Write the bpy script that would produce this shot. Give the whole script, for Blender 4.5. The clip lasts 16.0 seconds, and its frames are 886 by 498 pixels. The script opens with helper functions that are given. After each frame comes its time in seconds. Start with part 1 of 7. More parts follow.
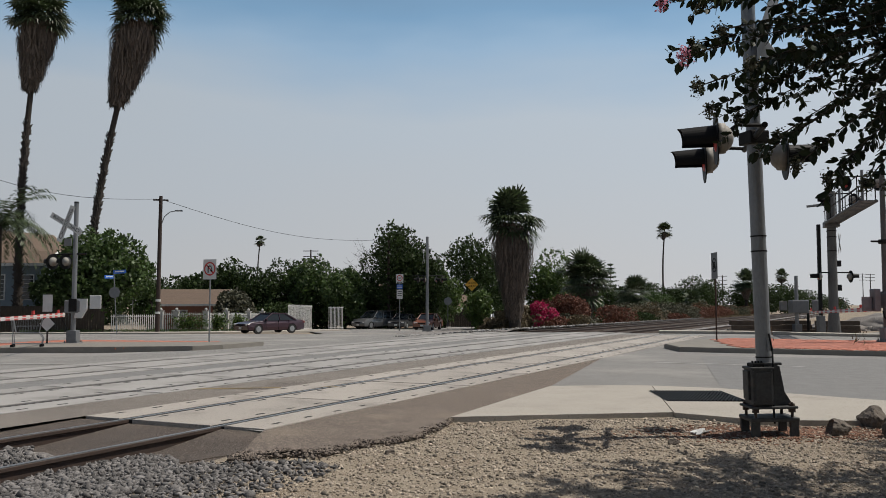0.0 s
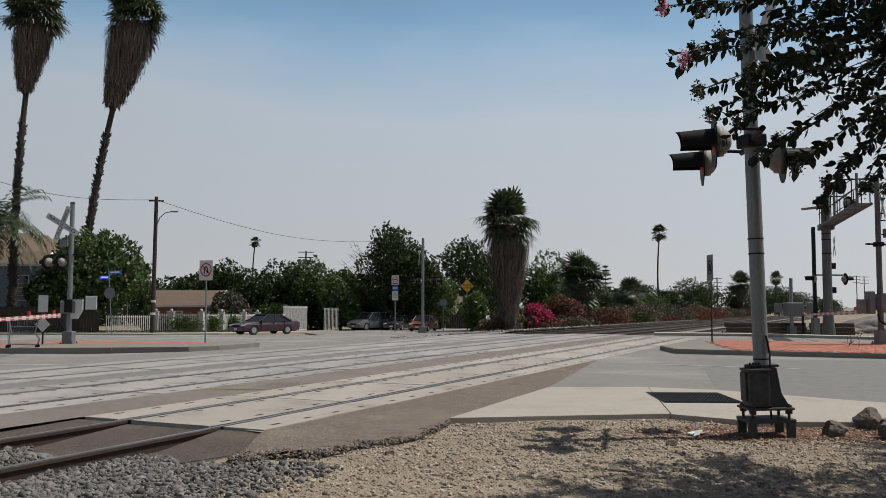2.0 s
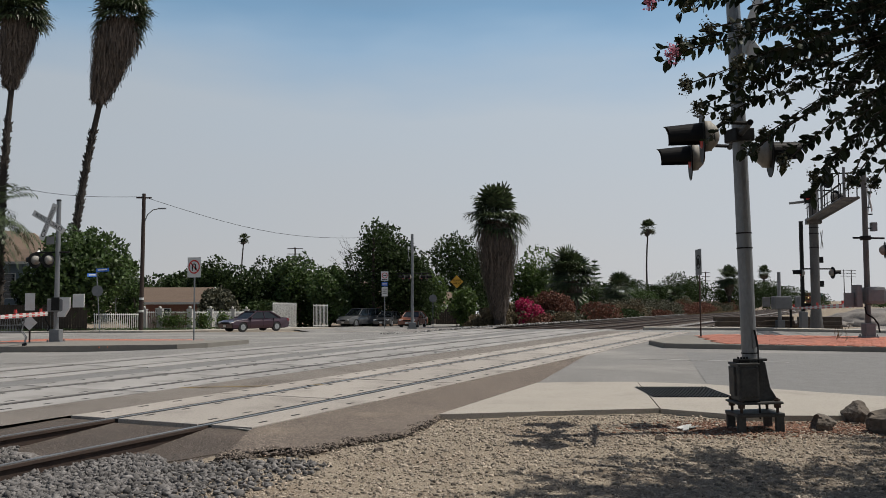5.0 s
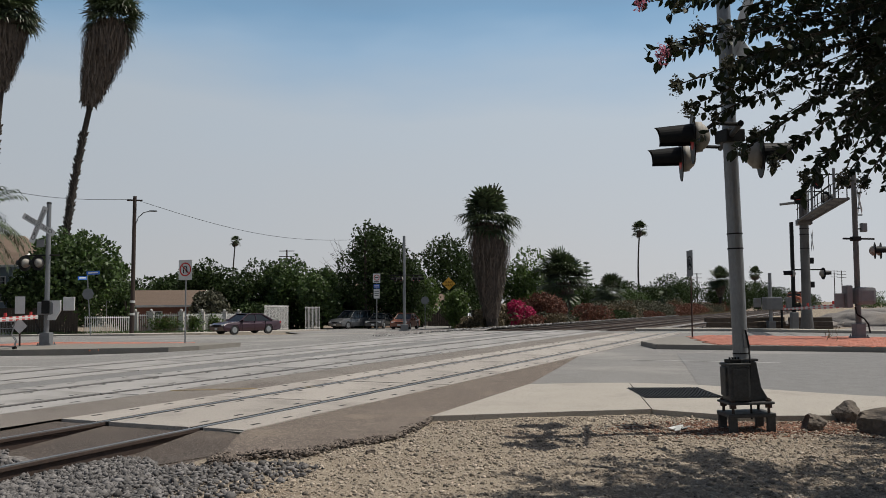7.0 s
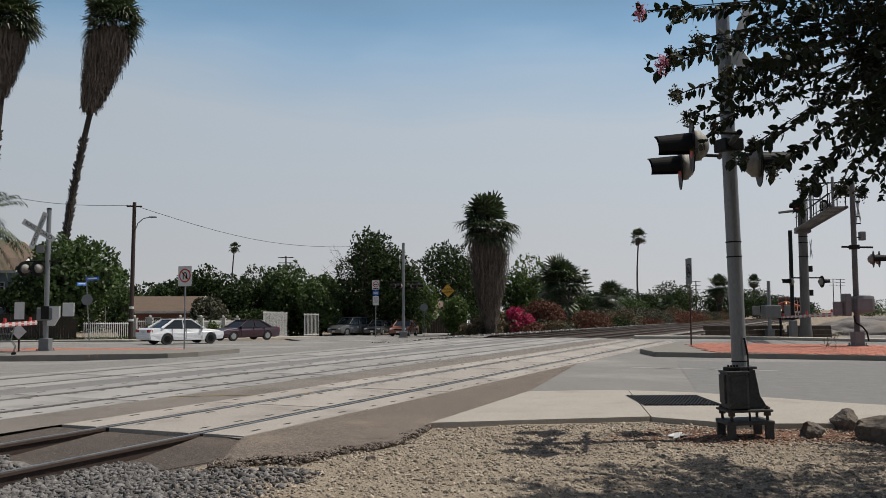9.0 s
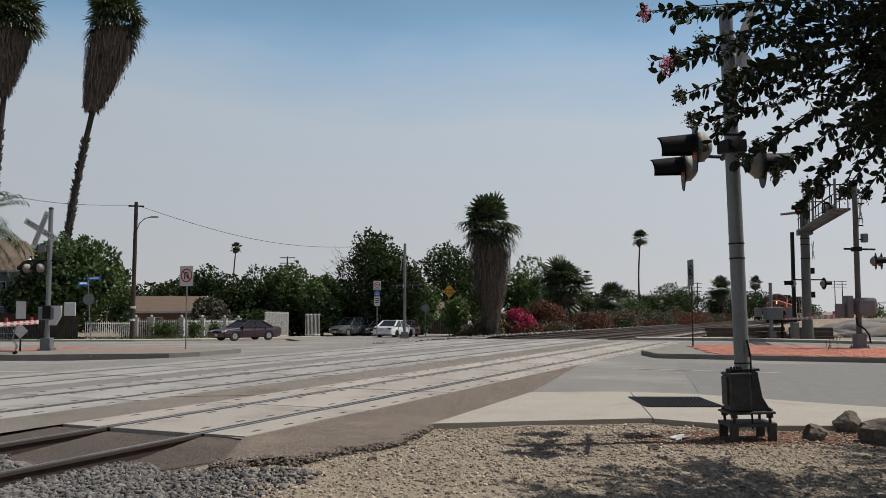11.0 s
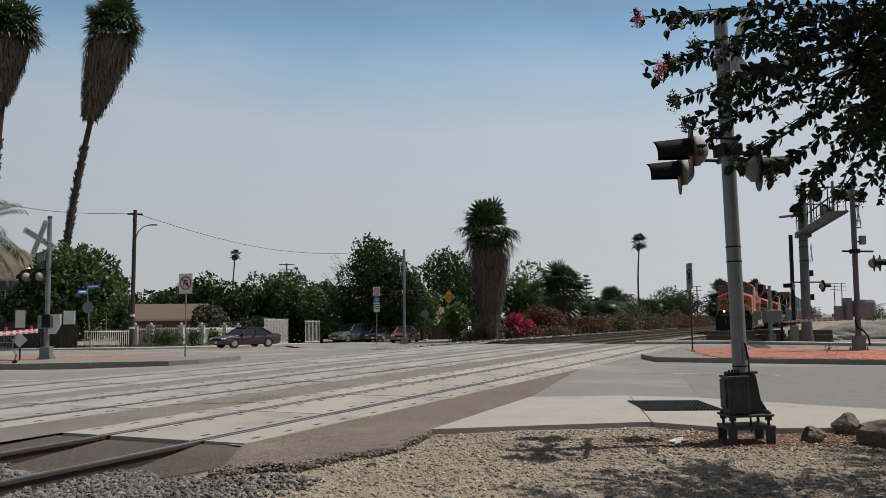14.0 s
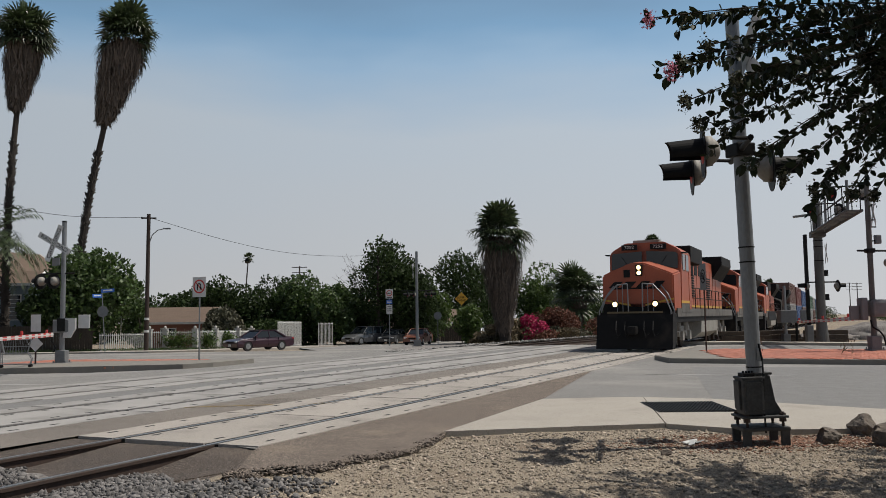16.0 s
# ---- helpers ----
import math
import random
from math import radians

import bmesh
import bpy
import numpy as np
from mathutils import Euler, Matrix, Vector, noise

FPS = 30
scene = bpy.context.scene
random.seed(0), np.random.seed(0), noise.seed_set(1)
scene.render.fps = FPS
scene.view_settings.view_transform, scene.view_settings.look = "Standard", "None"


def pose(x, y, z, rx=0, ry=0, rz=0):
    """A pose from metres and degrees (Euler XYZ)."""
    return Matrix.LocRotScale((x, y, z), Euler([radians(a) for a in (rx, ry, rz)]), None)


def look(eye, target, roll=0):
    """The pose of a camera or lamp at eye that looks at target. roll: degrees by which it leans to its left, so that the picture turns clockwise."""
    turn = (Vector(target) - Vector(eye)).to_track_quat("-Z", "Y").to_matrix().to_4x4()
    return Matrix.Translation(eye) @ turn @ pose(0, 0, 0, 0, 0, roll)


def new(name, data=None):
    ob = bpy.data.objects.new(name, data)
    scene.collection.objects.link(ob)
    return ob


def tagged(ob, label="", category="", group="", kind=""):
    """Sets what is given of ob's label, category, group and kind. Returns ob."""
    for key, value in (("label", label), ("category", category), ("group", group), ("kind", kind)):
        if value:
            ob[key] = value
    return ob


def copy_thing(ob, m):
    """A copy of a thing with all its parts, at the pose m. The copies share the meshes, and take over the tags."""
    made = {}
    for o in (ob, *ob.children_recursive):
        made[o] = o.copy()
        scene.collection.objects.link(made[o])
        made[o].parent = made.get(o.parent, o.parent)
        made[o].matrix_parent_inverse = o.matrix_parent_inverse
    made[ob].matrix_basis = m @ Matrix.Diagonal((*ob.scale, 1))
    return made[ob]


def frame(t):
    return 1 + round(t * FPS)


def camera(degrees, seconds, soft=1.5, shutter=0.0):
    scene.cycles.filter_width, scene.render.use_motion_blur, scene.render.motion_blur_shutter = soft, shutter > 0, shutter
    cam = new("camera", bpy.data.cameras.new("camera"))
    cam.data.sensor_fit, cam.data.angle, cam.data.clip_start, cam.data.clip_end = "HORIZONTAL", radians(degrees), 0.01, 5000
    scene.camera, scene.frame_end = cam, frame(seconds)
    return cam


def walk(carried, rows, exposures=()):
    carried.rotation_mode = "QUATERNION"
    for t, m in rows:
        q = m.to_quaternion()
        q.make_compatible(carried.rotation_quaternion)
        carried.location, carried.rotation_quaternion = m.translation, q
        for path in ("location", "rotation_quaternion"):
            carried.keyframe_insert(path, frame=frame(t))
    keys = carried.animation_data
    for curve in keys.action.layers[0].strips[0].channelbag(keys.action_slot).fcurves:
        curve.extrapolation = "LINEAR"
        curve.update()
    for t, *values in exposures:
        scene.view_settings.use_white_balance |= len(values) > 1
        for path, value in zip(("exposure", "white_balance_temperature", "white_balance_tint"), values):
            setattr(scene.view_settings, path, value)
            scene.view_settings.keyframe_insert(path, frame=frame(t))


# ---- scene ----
cam = camera(54.1, 16.0, soft=0.6)

# ---- camera path: seconds, heading to the right, tilt up, roll (degrees), shift of the eye (metres) ----
PATH = [
(0.0, 0.000, 3.617, 0.0, 0.0, 0.000, 0.0), (0.5, 0.104, 3.608, 0.124, -0.012, -0.020, 0.008),
(1.0, 0.127, 3.620, 0.158, -0.034, -0.041, 0.003), (1.5, 0.214, 3.671, 0.129, -0.048, -0.055, 0.002),
(2.0, 0.330, 3.718, 0.129, -0.052, -0.042, -0.001), (2.5, 0.373, 3.672, 0.202, -0.053, -0.029, 0.007),
(3.0, 0.400, 3.613, 0.243, -0.05, -0.032, 0.004), (3.5, 0.527, 3.504, 0.132, -0.042, -0.016, 0.006),
(4.0, 0.674, 3.447, -0.074, -0.041, -0.009, 0.005), (5.2, 1.091, 3.435, -0.2, -0.037, -0.003, 0.003),
(6.5, 1.431, 3.472, -0.304, -0.033, 0.004, 0.002),
(7.0, 1.557, 3.566, -0.386, -0.034, 0.003, -0.004), (7.5, 1.630, 3.669, -0.394, -0.033, -0.021, 0.006),
(8.0, 1.647, 3.791, -0.426, -0.037, -0.028, 0.003), (8.5, 1.615, 3.889, -0.296, -0.043, -0.032, -0.003),
(9.0, 1.623, 4.023, -0.204, -0.05, -0.045, -0.003), (10.2, 1.568, 4.066, -0.08, -0.058, -0.034, -0.004),
(11.5, 1.521, 4.085, 0.0, -0.063, -0.025, -0.004),
(12.0, 1.553, 4.126, -0.101, -0.068, -0.026, 0.002), (12.5, 1.556, 4.253, -0.192, -0.053, -0.026, -0.004),
(13.0, 1.576, 4.320, -0.272, -0.047, -0.054, -0.004), (13.5, 1.579, 4.357, -0.393, -0.047, -0.048, 0.001),
(14.0, 1.578, 4.435, -0.486, -0.042, -0.055, -0.004), (14.5, 1.503, 4.498, -0.528, -0.039, -0.059, 0.002),
(15.0, 1.349, 4.528, -0.639, -0.037, -0.044, -0.006), (15.5, 1.122, 4.542, -0.709, -0.034, -0.075, 0.006),
(16.0, 0.754, 4.569, -0.777, -0.034, -0.062, 0.0)]
EYE = 1.5


def carried_pose(yaw, tilt, roll, dx, dy, dz):
    y, p = radians(yaw), radians(tilt)
    eye = Vector((dx, dy, EYE + dz))
    way = Vector((math.sin(y) * math.cos(p), math.cos(y) * math.cos(p), math.sin(p)))
    return look(eye, eye + way, roll)


walk(cam, [(t, carried_pose(*v)) for t, *v in PATH])

# ---- light: hazy late morning sun from the right ----
SUN_AZ, SUN_EL = radians(82), radians(62)     # azimuth from +Y towards +X
world = bpy.data.worlds.new("hazy_sky")
scene.world = world
world.use_nodes = True
wn = world.node_tree
wn.nodes.clear()
sky = wn.nodes.new("ShaderNodeTexSky")
sky.sky_type, sky.sun_disc = "NISHITA", False
sky.sun_elevation, sky.sun_rotation = SUN_EL, SUN_AZ
sky.air_density, sky.dust_density, sky.ozone_density, sky.altitude = 1.0, 3.0, 1.5, 50
bg_sky = wn.nodes.new("ShaderNodeBackground")
bg_sky.inputs["Strength"].default_value = 0.05
# pale haze that thickens towards the horizon, with faint smoke structure
geo = wn.nodes.new("ShaderNodeTexCoord")
sep = wn.nodes.new("ShaderNodeSeparateXYZ")
wn.links.new(geo.outputs["Generated"], sep.inputs[0])
wnoise = wn.nodes.new("ShaderNodeTexNoise")
wnoise.inputs["Scale"].default_value, wnoise.inputs["Detail"].default_value = 2.2, 4
wmap = wn.nodes.new("ShaderNodeMapping")
wmap.inputs["Scale"].default_value = (1, 1, 3.5)
wn.links.new(geo.outputs["Generated"], wmap.inputs[0])
wn.links.new(wmap.outputs[0], wnoise.inputs["Vector"])
wsum = wn.nodes.new("ShaderNodeMath")
wsum.operation = "MULTIPLY_ADD"
wsum.inputs[1].default_value = 0.14
wn.links.new(wnoise.outputs["Fac"], wsum.inputs[0])
wn.links.new(sep.outputs["Z"], wsum.inputs[2])
wramp = wn.nodes.new("ShaderNodeValToRGB")
e = wramp.color_ramp.elements
e[0].position, e[0].color = 0.36, (1, 1, 1, 1)
e[1].position, e[1].color = 0.52, (0.0, 0.0, 0.0, 1)
wmid = wramp.color_ramp.elements.new(0.415)
wmid.color = (0.72, 0.72, 0.72, 1)
wn.links.new(wsum.outputs[0], wramp.inputs[0])
bg_haze = wn.nodes.new("ShaderNodeBackground")
wtint = wn.nodes.new("ShaderNodeValToRGB")
e = wtint.color_ramp.elements
e[0].position, e[0].color = 0.08, (0.515, 0.523, 0.536, 1)
e[1].position, e[1].color = 0.395, (0.235, 0.415, 0.62, 1)
wtint.color_ramp.elements.new(0.29).color = (0.465, 0.528, 0.595, 1)
wn.links.new(wsum.outputs[0], wtint.inputs[0])
wn.links.new(wtint.outputs[0], bg_haze.inputs["Color"])
wside = wn.nodes.new("ShaderNodeMath")
wside.operation = "MULTIPLY_ADD"
wside.inputs[1].default_value, wside.inputs[2].default_value = 0.22, 0.985
wn.links.new(sep.outputs["X"], wside.inputs[0])
wn.links.new(wside.outputs[0], bg_haze.inputs["Strength"])
wmix = wn.nodes.new("ShaderNodeMixShader")
wn.links.new(sky.outputs[0], bg_sky.inputs["Color"])
wn.links.new(wramp.outputs[0], wmix.inputs[0])
wn.links.new(bg_sky.outputs[0], wmix.inputs[1])
wn.links.new(bg_haze.outputs[0], wmix.inputs[2])
wout = wn.nodes.new("ShaderNodeOutputWorld")
wn.links.new(wmix.outputs[0], wout.inputs[0])

sun = new("sun", bpy.data.lights.new("sun", "SUN"))
sun.data.energy, sun.data.angle, sun.data.color = 4.3, radians(0.6), (1.0, 0.95, 0.86)
sun.matrix_world = look((math.sin(SUN_AZ) * math.cos(SUN_EL) * 50, math.cos(SUN_AZ) * math.cos(SUN_EL) * 50, math.sin(SUN_EL) * 50), (0, 0, 0))
scene.view_settings.exposure = 0.0

# ---- materials ----
def mat(name, c1, c2=None, rough=0.8, metal=0.0, scale=6.0, fine=60.0, bump=0.15, spread=0.5, c3=None, c3_scale=0.6, c3_at=0.55,
        stretch=(1, 1, 1), island=0.0, objrand=0.0, transl=0.0, coat=0.0, specks=None, speck_scale=45.0):
    """Two-scale mottled surface: c1 to c2 by noise at scale and fine, stains c3 by a large noise, bump by the fine noise."""
    m = bpy.data.materials.new(name)
    m.use_nodes = True
    nt = m.node_tree
    b = nt.nodes["Principled BSDF"]
    b.inputs["Roughness"].default_value, b.inputs["Metallic"].default_value = rough, metal
    b.inputs["Coat Weight"].default_value = coat
    c2 = c2 or tuple(v * 0.8 for v in c1)
    tc = nt.nodes.new("ShaderNodeTexCoord")
    mp = nt.nodes.new("ShaderNodeMapping")
    mp.inputs["Scale"].default_value = stretch
    nt.links.new(tc.outputs["Object"], mp.inputs[0])

    def tex(s, detail=5):
        n = nt.nodes.new("ShaderNodeTexNoise")
        n.inputs["Scale"].default_value, n.inputs["Detail"].default_value = s, detail
        nt.links.new(mp.outputs[0], n.inputs["Vector"])
        return n.outputs["Fac"]

    def mix(fac, a, bb):
        x = nt.nodes.new("ShaderNodeMix")
        x.data_type = "RGBA"
        for sock, v in ((x.inputs[0], fac), (x.inputs[6], a), (x.inputs[7], bb)):
            if isinstance(v, bpy.types.NodeSocket):
                nt.links.new(v, sock)
            else:
                sock.default_value = v if isinstance(v, float) else (*v, 1)
        return x.outputs[2]

    def ramp(v, lo, hi):
        r = nt.nodes.new("ShaderNodeMapRange")
        r.inputs[1].default_value, r.inputs[2].default_value = lo, hi
        nt.links.new(v, r.inputs[0])
        return r.outputs[0]

    big, small = tex(scale), tex(fine, 3)
    s = nt.nodes.new("ShaderNodeMath")
    s.operation = "ADD"
    nt.links.new(big, s.inputs[0]), nt.links.new(small, s.inputs[1])
    col = mix(ramp(s.outputs[0], 1 - spread * 0.6, 1 + spread * 0.6), c1, c2)
    if c3:
        col = mix(ramp(tex(c3_scale, 6), c3_at, c3_at + 0.16), col, c3)
    if specks:
        for shade, lo in zip(specks, (0.60, 0.57)):
            col = mix(ramp(tex(speck_scale * (1.0 if lo > 0.58 else 1.7), 2), lo, lo + 0.05), col, shade)
    if island or objrand:
        if island:
            src = nt.nodes.new("ShaderNodeNewGeometry").outputs["Random Per Island"]
        else:
            src = nt.nodes.new("ShaderNodeObjectInfo").outputs["Random"]
        amt = island or objrand
        hsv = nt.nodes.new("ShaderNodeHueSaturation")
        mr = nt.nodes.new("ShaderNodeMapRange")
        mr.inputs[3].default_value, mr.inputs[4].default_value = 1 - amt, 1 + amt
        nt.links.new(src, mr.inputs[0])
        nt.links.new(mr.outputs[0], hsv.inputs["Value"])
        nt.links.new(col, hsv.inputs["Color"])
        col = hsv.outputs[0]
    nt.links.new(col, b.inputs["Base Color"])
    if bump:
        bp = nt.nodes.new("ShaderNodeBump")
        bp.inputs["Strength"].default_value, bp.inputs["Distance"].default_value = bump, 0.02
        nt.links.new(s.outputs[0], bp.inputs["Height"])
        nt.links.new(bp.outputs[0], b.inputs["Normal"])
    if transl:
        t = nt.nodes.new("ShaderNodeBsdfTranslucent")
        nt.links.new(col, t.inputs["Color"])
        ms = nt.nodes.new("ShaderNodeMixShader")
        ms.inputs[0].default_value = transl
        out = nt.nodes["Material Output"]
        nt.links.new(b.outputs[0], ms.inputs[1]), nt.links.new(t.outputs[0], ms.inputs[2])
        nt.links.new(ms.outputs[0], out.inputs[0])
    return m


def glow(name, color, strength):
    m = bpy.data.materials.new(name)
    m.use_nodes = True
    b = m.node_tree.nodes["Principled BSDF"]
    b.inputs["Base Color"].default_value = (*color, 1)
    b.inputs["Emission Color"].default_value = (*color, 1)
    b.inputs["Emission Strength"].default_value = strength
    return m


M = {}
M["dirt"] = mat("dirt", specks=((0.0915, 0.0732, 0.0586), (0.4026, 0.3538, 0.2867)), c1=(0.2635, 0.2196, 0.1669), c2=(0.1669, 0.1362, 0.1010), rough=0.95, scale=2.5, fine=48, bump=0.4, spread=0.7, c3=(0.1493, 0.1098, 0.0791), c3_scale=0.55, c3_at=0.5)
M["asphalt"] = mat("asphalt", specks=((0.1287, 0.1259, 0.1215), (0.2860, 0.2789, 0.2645)), speck_scale=60.0, c1=(0.2090, 0.2028, 0.1968), c2=(0.1538, 0.1476, 0.1415), rough=0.9, scale=0.9, fine=70, bump=0.3, c3=(0.2766, 0.2644, 0.2460), c3_scale=0.22, c3_at=0.5)
M["asphalt_strip"] = mat("asphalt_strip", (0.165, 0.145, 0.125), (0.115, 0.1, 0.088), 0.92, scale=1.2, fine=60, bump=0.4, c3=(0.085, 0.07, 0.06), c3_scale=0.5, c3_at=0.52, specks=((0.06, 0.052, 0.045), (0.27, 0.24, 0.21)), speck_scale=45.0)
M["asphalt_old"] = mat("asphalt_old", (0.07, 0.054, 0.044), (0.04, 0.032, 0.027), 0.95, scale=2.2, fine=50, bump=0.8, c3=(0.1, 0.078, 0.062), c3_scale=1.1, specks=((0.018, 0.015, 0.013), (0.16, 0.13, 0.11)), speck_scale=34.0)
M["asphalt_patch"] = mat("asphalt_patch", (0.1825, 0.1799, 0.1762), (0.1370, 0.1331, 0.1305), 0.92, scale=3, fine=90, bump=0.5)
M["asphalt_dirty"] = mat("asphalt_dirty", (0.1525, 0.1257, 0.1074), (0.0952, 0.0781, 0.0671), 0.95, scale=1.6, fine=60, bump=0.7, c3=(0.1952, 0.1586, 0.1281), c3_scale=0.8, specks=((0.0366, 0.0317, 0.0268), (0.3172, 0.2684, 0.2257)), speck_scale=38.0)
M["concrete"] = mat("concrete", (0.335, 0.305, 0.265), (0.285, 0.26, 0.225), 0.85, scale=1.5, fine=80, bump=0.15, c3=(0.24, 0.215, 0.185), c3_scale=0.9, c3_at=0.56, specks=((0.22, 0.2, 0.17), (0.36, 0.33, 0.29)), speck_scale=40.0)
M["panel"] = mat("panel", (0.324, 0.2948, 0.2624), (0.2646, 0.2398, 0.2138), 0.85, scale=1.1, fine=70, bump=0.2, c3=(0.216, 0.1944, 0.1728), c3_scale=1.3, c3_at=0.54, objrand=0.08, specks=((0.1836, 0.1674, 0.1512), (0.3672, 0.3348, 0.3024)), speck_scale=30.0)
M["panel_grey"] = mat("panel_grey", (0.2864, 0.2742, 0.2620), (0.2255, 0.2170, 0.2072), 0.85, scale=1.1, fine=70, bump=0.2, c3=(0.1828, 0.1743, 0.1645), c3_scale=1.0, c3_at=0.53, objrand=0.1)
M["rubber"] = mat("rubber", (0.03, 0.03, 0.03), (0.02, 0.02, 0.02), 0.8)
M["curb"] = mat("curb", (0.2, 0.185, 0.162), (0.15, 0.138, 0.12), 0.85, scale=3, fine=50, bump=0.3)
M["brick"] = mat("brick", (0.336, 0.12, 0.076), (0.272, 0.096, 0.064), 0.85, scale=8, fine=60, objrand=0.2)
M["mortar"] = mat("mortar", (0.27, 0.15, 0.1125), (0.21, 0.12, 0.09), 0.95)
M["rail_side"] = mat("rail_side", (0.054, 0.0315, 0.0225), (0.0315, 0.02025, 0.01575), 0.85, scale=12, fine=60, stretch=(1, 1, 1))
M["rail_top"] = mat("rail_top", (0.40, 0.39, 0.38), (0.28, 0.27, 0.265), 0.33, 0.9, scale=3, fine=40, bump=0.05)
M["rail_dull"] = mat("rail_dull", (0.13, 0.115, 0.105), (0.075, 0.064, 0.058), 0.5, 0.5, scale=3, fine=40, bump=0.05)
M["tie"] = mat("tie", (0.088, 0.068, 0.052), (0.048, 0.036, 0.028), 0.95, scale=4, fine=40, stretch=(1, 5, 1), bump=0.6)
M["ballast"] = mat("ballast", specks=((0.05, 0.045, 0.042), (0.3, 0.28, 0.265)), speck_scale=14.0, c1=(0.2025, 0.1875, 0.1762), c2=(0.1125, 0.1013, 0.09375), rough=0.95, scale=6, fine=22, bump=1.0, spread=0.8, c3=(0.15, 0.12, 0.0975), c3_scale=0.3)
M["stone"] = mat("stone", (0.1479, 0.1392, 0.1349), (0.0957, 0.0892, 0.0870), 0.9, scale=18, fine=90, bump=0.3, island=0.6)
M["shoulder_stone"] = mat("shoulder_stone", (0.25, 0.243, 0.232), (0.17, 0.165, 0.158), 0.9, scale=12, fine=60, bump=0.3, island=0.5)
M["pebble"] = mat("pebble", (0.3250, 0.2750, 0.2188), (0.2125, 0.1750, 0.1375), 0.9, scale=18, fine=90, bump=0.3, island=0.6)
M["galv"] = mat("galv", (0.2214, 0.2276, 0.2337), (0.1661, 0.1722, 0.1783), 0.5, 0.55, scale=4, fine=40, bump=0.06, stretch=(1, 1, 0.4))
# darker copy of galv with stains: shadow side of the right masts as colour
M["galv_shaded"] = mat("galv_shaded", (0.12, 0.116, 0.112), (0.08, 0.077, 0.074), 0.6, 0.3, scale=3, fine=30, bump=0.08, stretch=(1, 1, 0.4), c3=(0.07, 0.058, 0.05), c3_scale=2, c3_at=0.58)
M["dark_metal"] = mat("dark_metal", (0.02, 0.02, 0.02), (0.012, 0.012, 0.012), 0.6, 0.3, scale=8)
M["cast_iron"] = mat("cast_iron", (0.05, 0.05, 0.049), (0.026, 0.026, 0.026), 0.65, 0.2, scale=5, fine=40, bump=0.15, c3=(0.075, 0.066, 0.058), c3_scale=3, c3_at=0.58)
M["black"] = mat("black", (0.0096, 0.0096, 0.0102), (0.006, 0.006, 0.006), 0.55, scale=8, bump=0.05)
M["white_paint"] = mat("white_paint", (0.576, 0.576, 0.56), (0.496, 0.496, 0.48), 0.55, scale=5, fine=40, bump=0.04, c3=(0.4, 0.384, 0.352), c3_scale=2, c3_at=0.62)
M["red_paint"] = mat("red_paint", (0.50, 0.035, 0.03), (0.38, 0.03, 0.025), 0.55, scale=5, bump=0.04)
M["yellow_paint"] = mat("yellow_paint", (0.75, 0.40, 0.03), (0.66, 0.34, 0.025), 0.5, scale=5, bump=0.03)
M["blue_paint"] = mat("blue_paint", (0.02, 0.12, 0.48), (0.018, 0.10, 0.40), 0.5, bump=0.03)
M["steel_grey"] = mat("steel_grey", (0.176, 0.18, 0.184), (0.128, 0.132, 0.136), 0.6, 0.2, scale=6, bump=0.08, c3=(0.16, 0.136, 0.112), c3_scale=2, c3_at=0.6)
M["road_white"] = mat("road_white", (0.4125, 0.405, 0.39), (0.27, 0.2625, 0.255), 0.8, scale=5, fine=50, bump=0.15)
M["road_yellow"] = mat("road_yellow", (0.2363, 0.1575, 0.042), (0.1575, 0.1155, 0.04725), 0.8, scale=5, fine=50, bump=0.15)
M["dry_grass"] = mat("dry_grass", (0.22, 0.18, 0.11), (0.13, 0.12, 0.07), 0.95, scale=0.4, fine=12, bump=0.6, c3=(0.09, 0.10, 0.045), c3_scale=0.1)
M["pole_wood"] = mat("pole_wood", (0.045, 0.029, 0.023), (0.028, 0.018, 0.015), 0.9, scale=5, fine=40, bump=0.4, stretch=(1, 1, 0.2))
M["bark"] = mat("bark", (0.04836, 0.0372, 0.0279), (0.02604, 0.02046, 0.01488), 0.95, scale=6, fine=30, bump=0.8, stretch=(1, 1, 0.4))
M["palm_bark"] = mat("palm_bark", (0.045, 0.036, 0.0288), (0.0228, 0.018, 0.0156), 0.95, scale=5, fine=20, bump=0.9, stretch=(1, 1, 2.5))
M["thatch"] = mat("thatch", (0.121, 0.09504, 0.07603), (0.06912, 0.05357, 0.0432), 0.95, scale=3, fine=15, bump=0.0, island=0.45)
M["leaf_dark"] = mat("leaf_dark", (0.0378, 0.0584, 0.0179), (0.0241, 0.0399, 0.0137), 0.55, scale=1.5, bump=0, island=0.5, transl=0.25)
M["leaf_mid"] = mat("leaf_mid", (0.0632, 0.1042, 0.0238), (0.0372, 0.0670, 0.0179), 0.55, scale=1.5, bump=0, island=0.5, transl=0.3)
M["leaf_bright"] = mat("leaf_bright", (0.0819, 0.126, 0.0252), (0.0504, 0.0882, 0.0189), 0.55, scale=1.5, bump=0, island=0.45, transl=0.3)
M["leaf_dry"] = mat("leaf_dry", (0.1487, 0.1094, 0.06563), (0.0875, 0.07437, 0.03938), 0.8, scale=1.0, bump=0, island=0.5, transl=0.2)
M["leaf_rust"] = mat("leaf_rust", (0.1426, 0.05347, 0.03565), (0.09269, 0.04278, 0.02495), 0.8, scale=1.0, bump=0, island=0.5, transl=0.25)
M["leaf_grey"] = mat("leaf_grey", (0.078, 0.075, 0.048), (0.054, 0.057, 0.033), 0.8, scale=1.0, bump=0, island=0.5, transl=0.2)
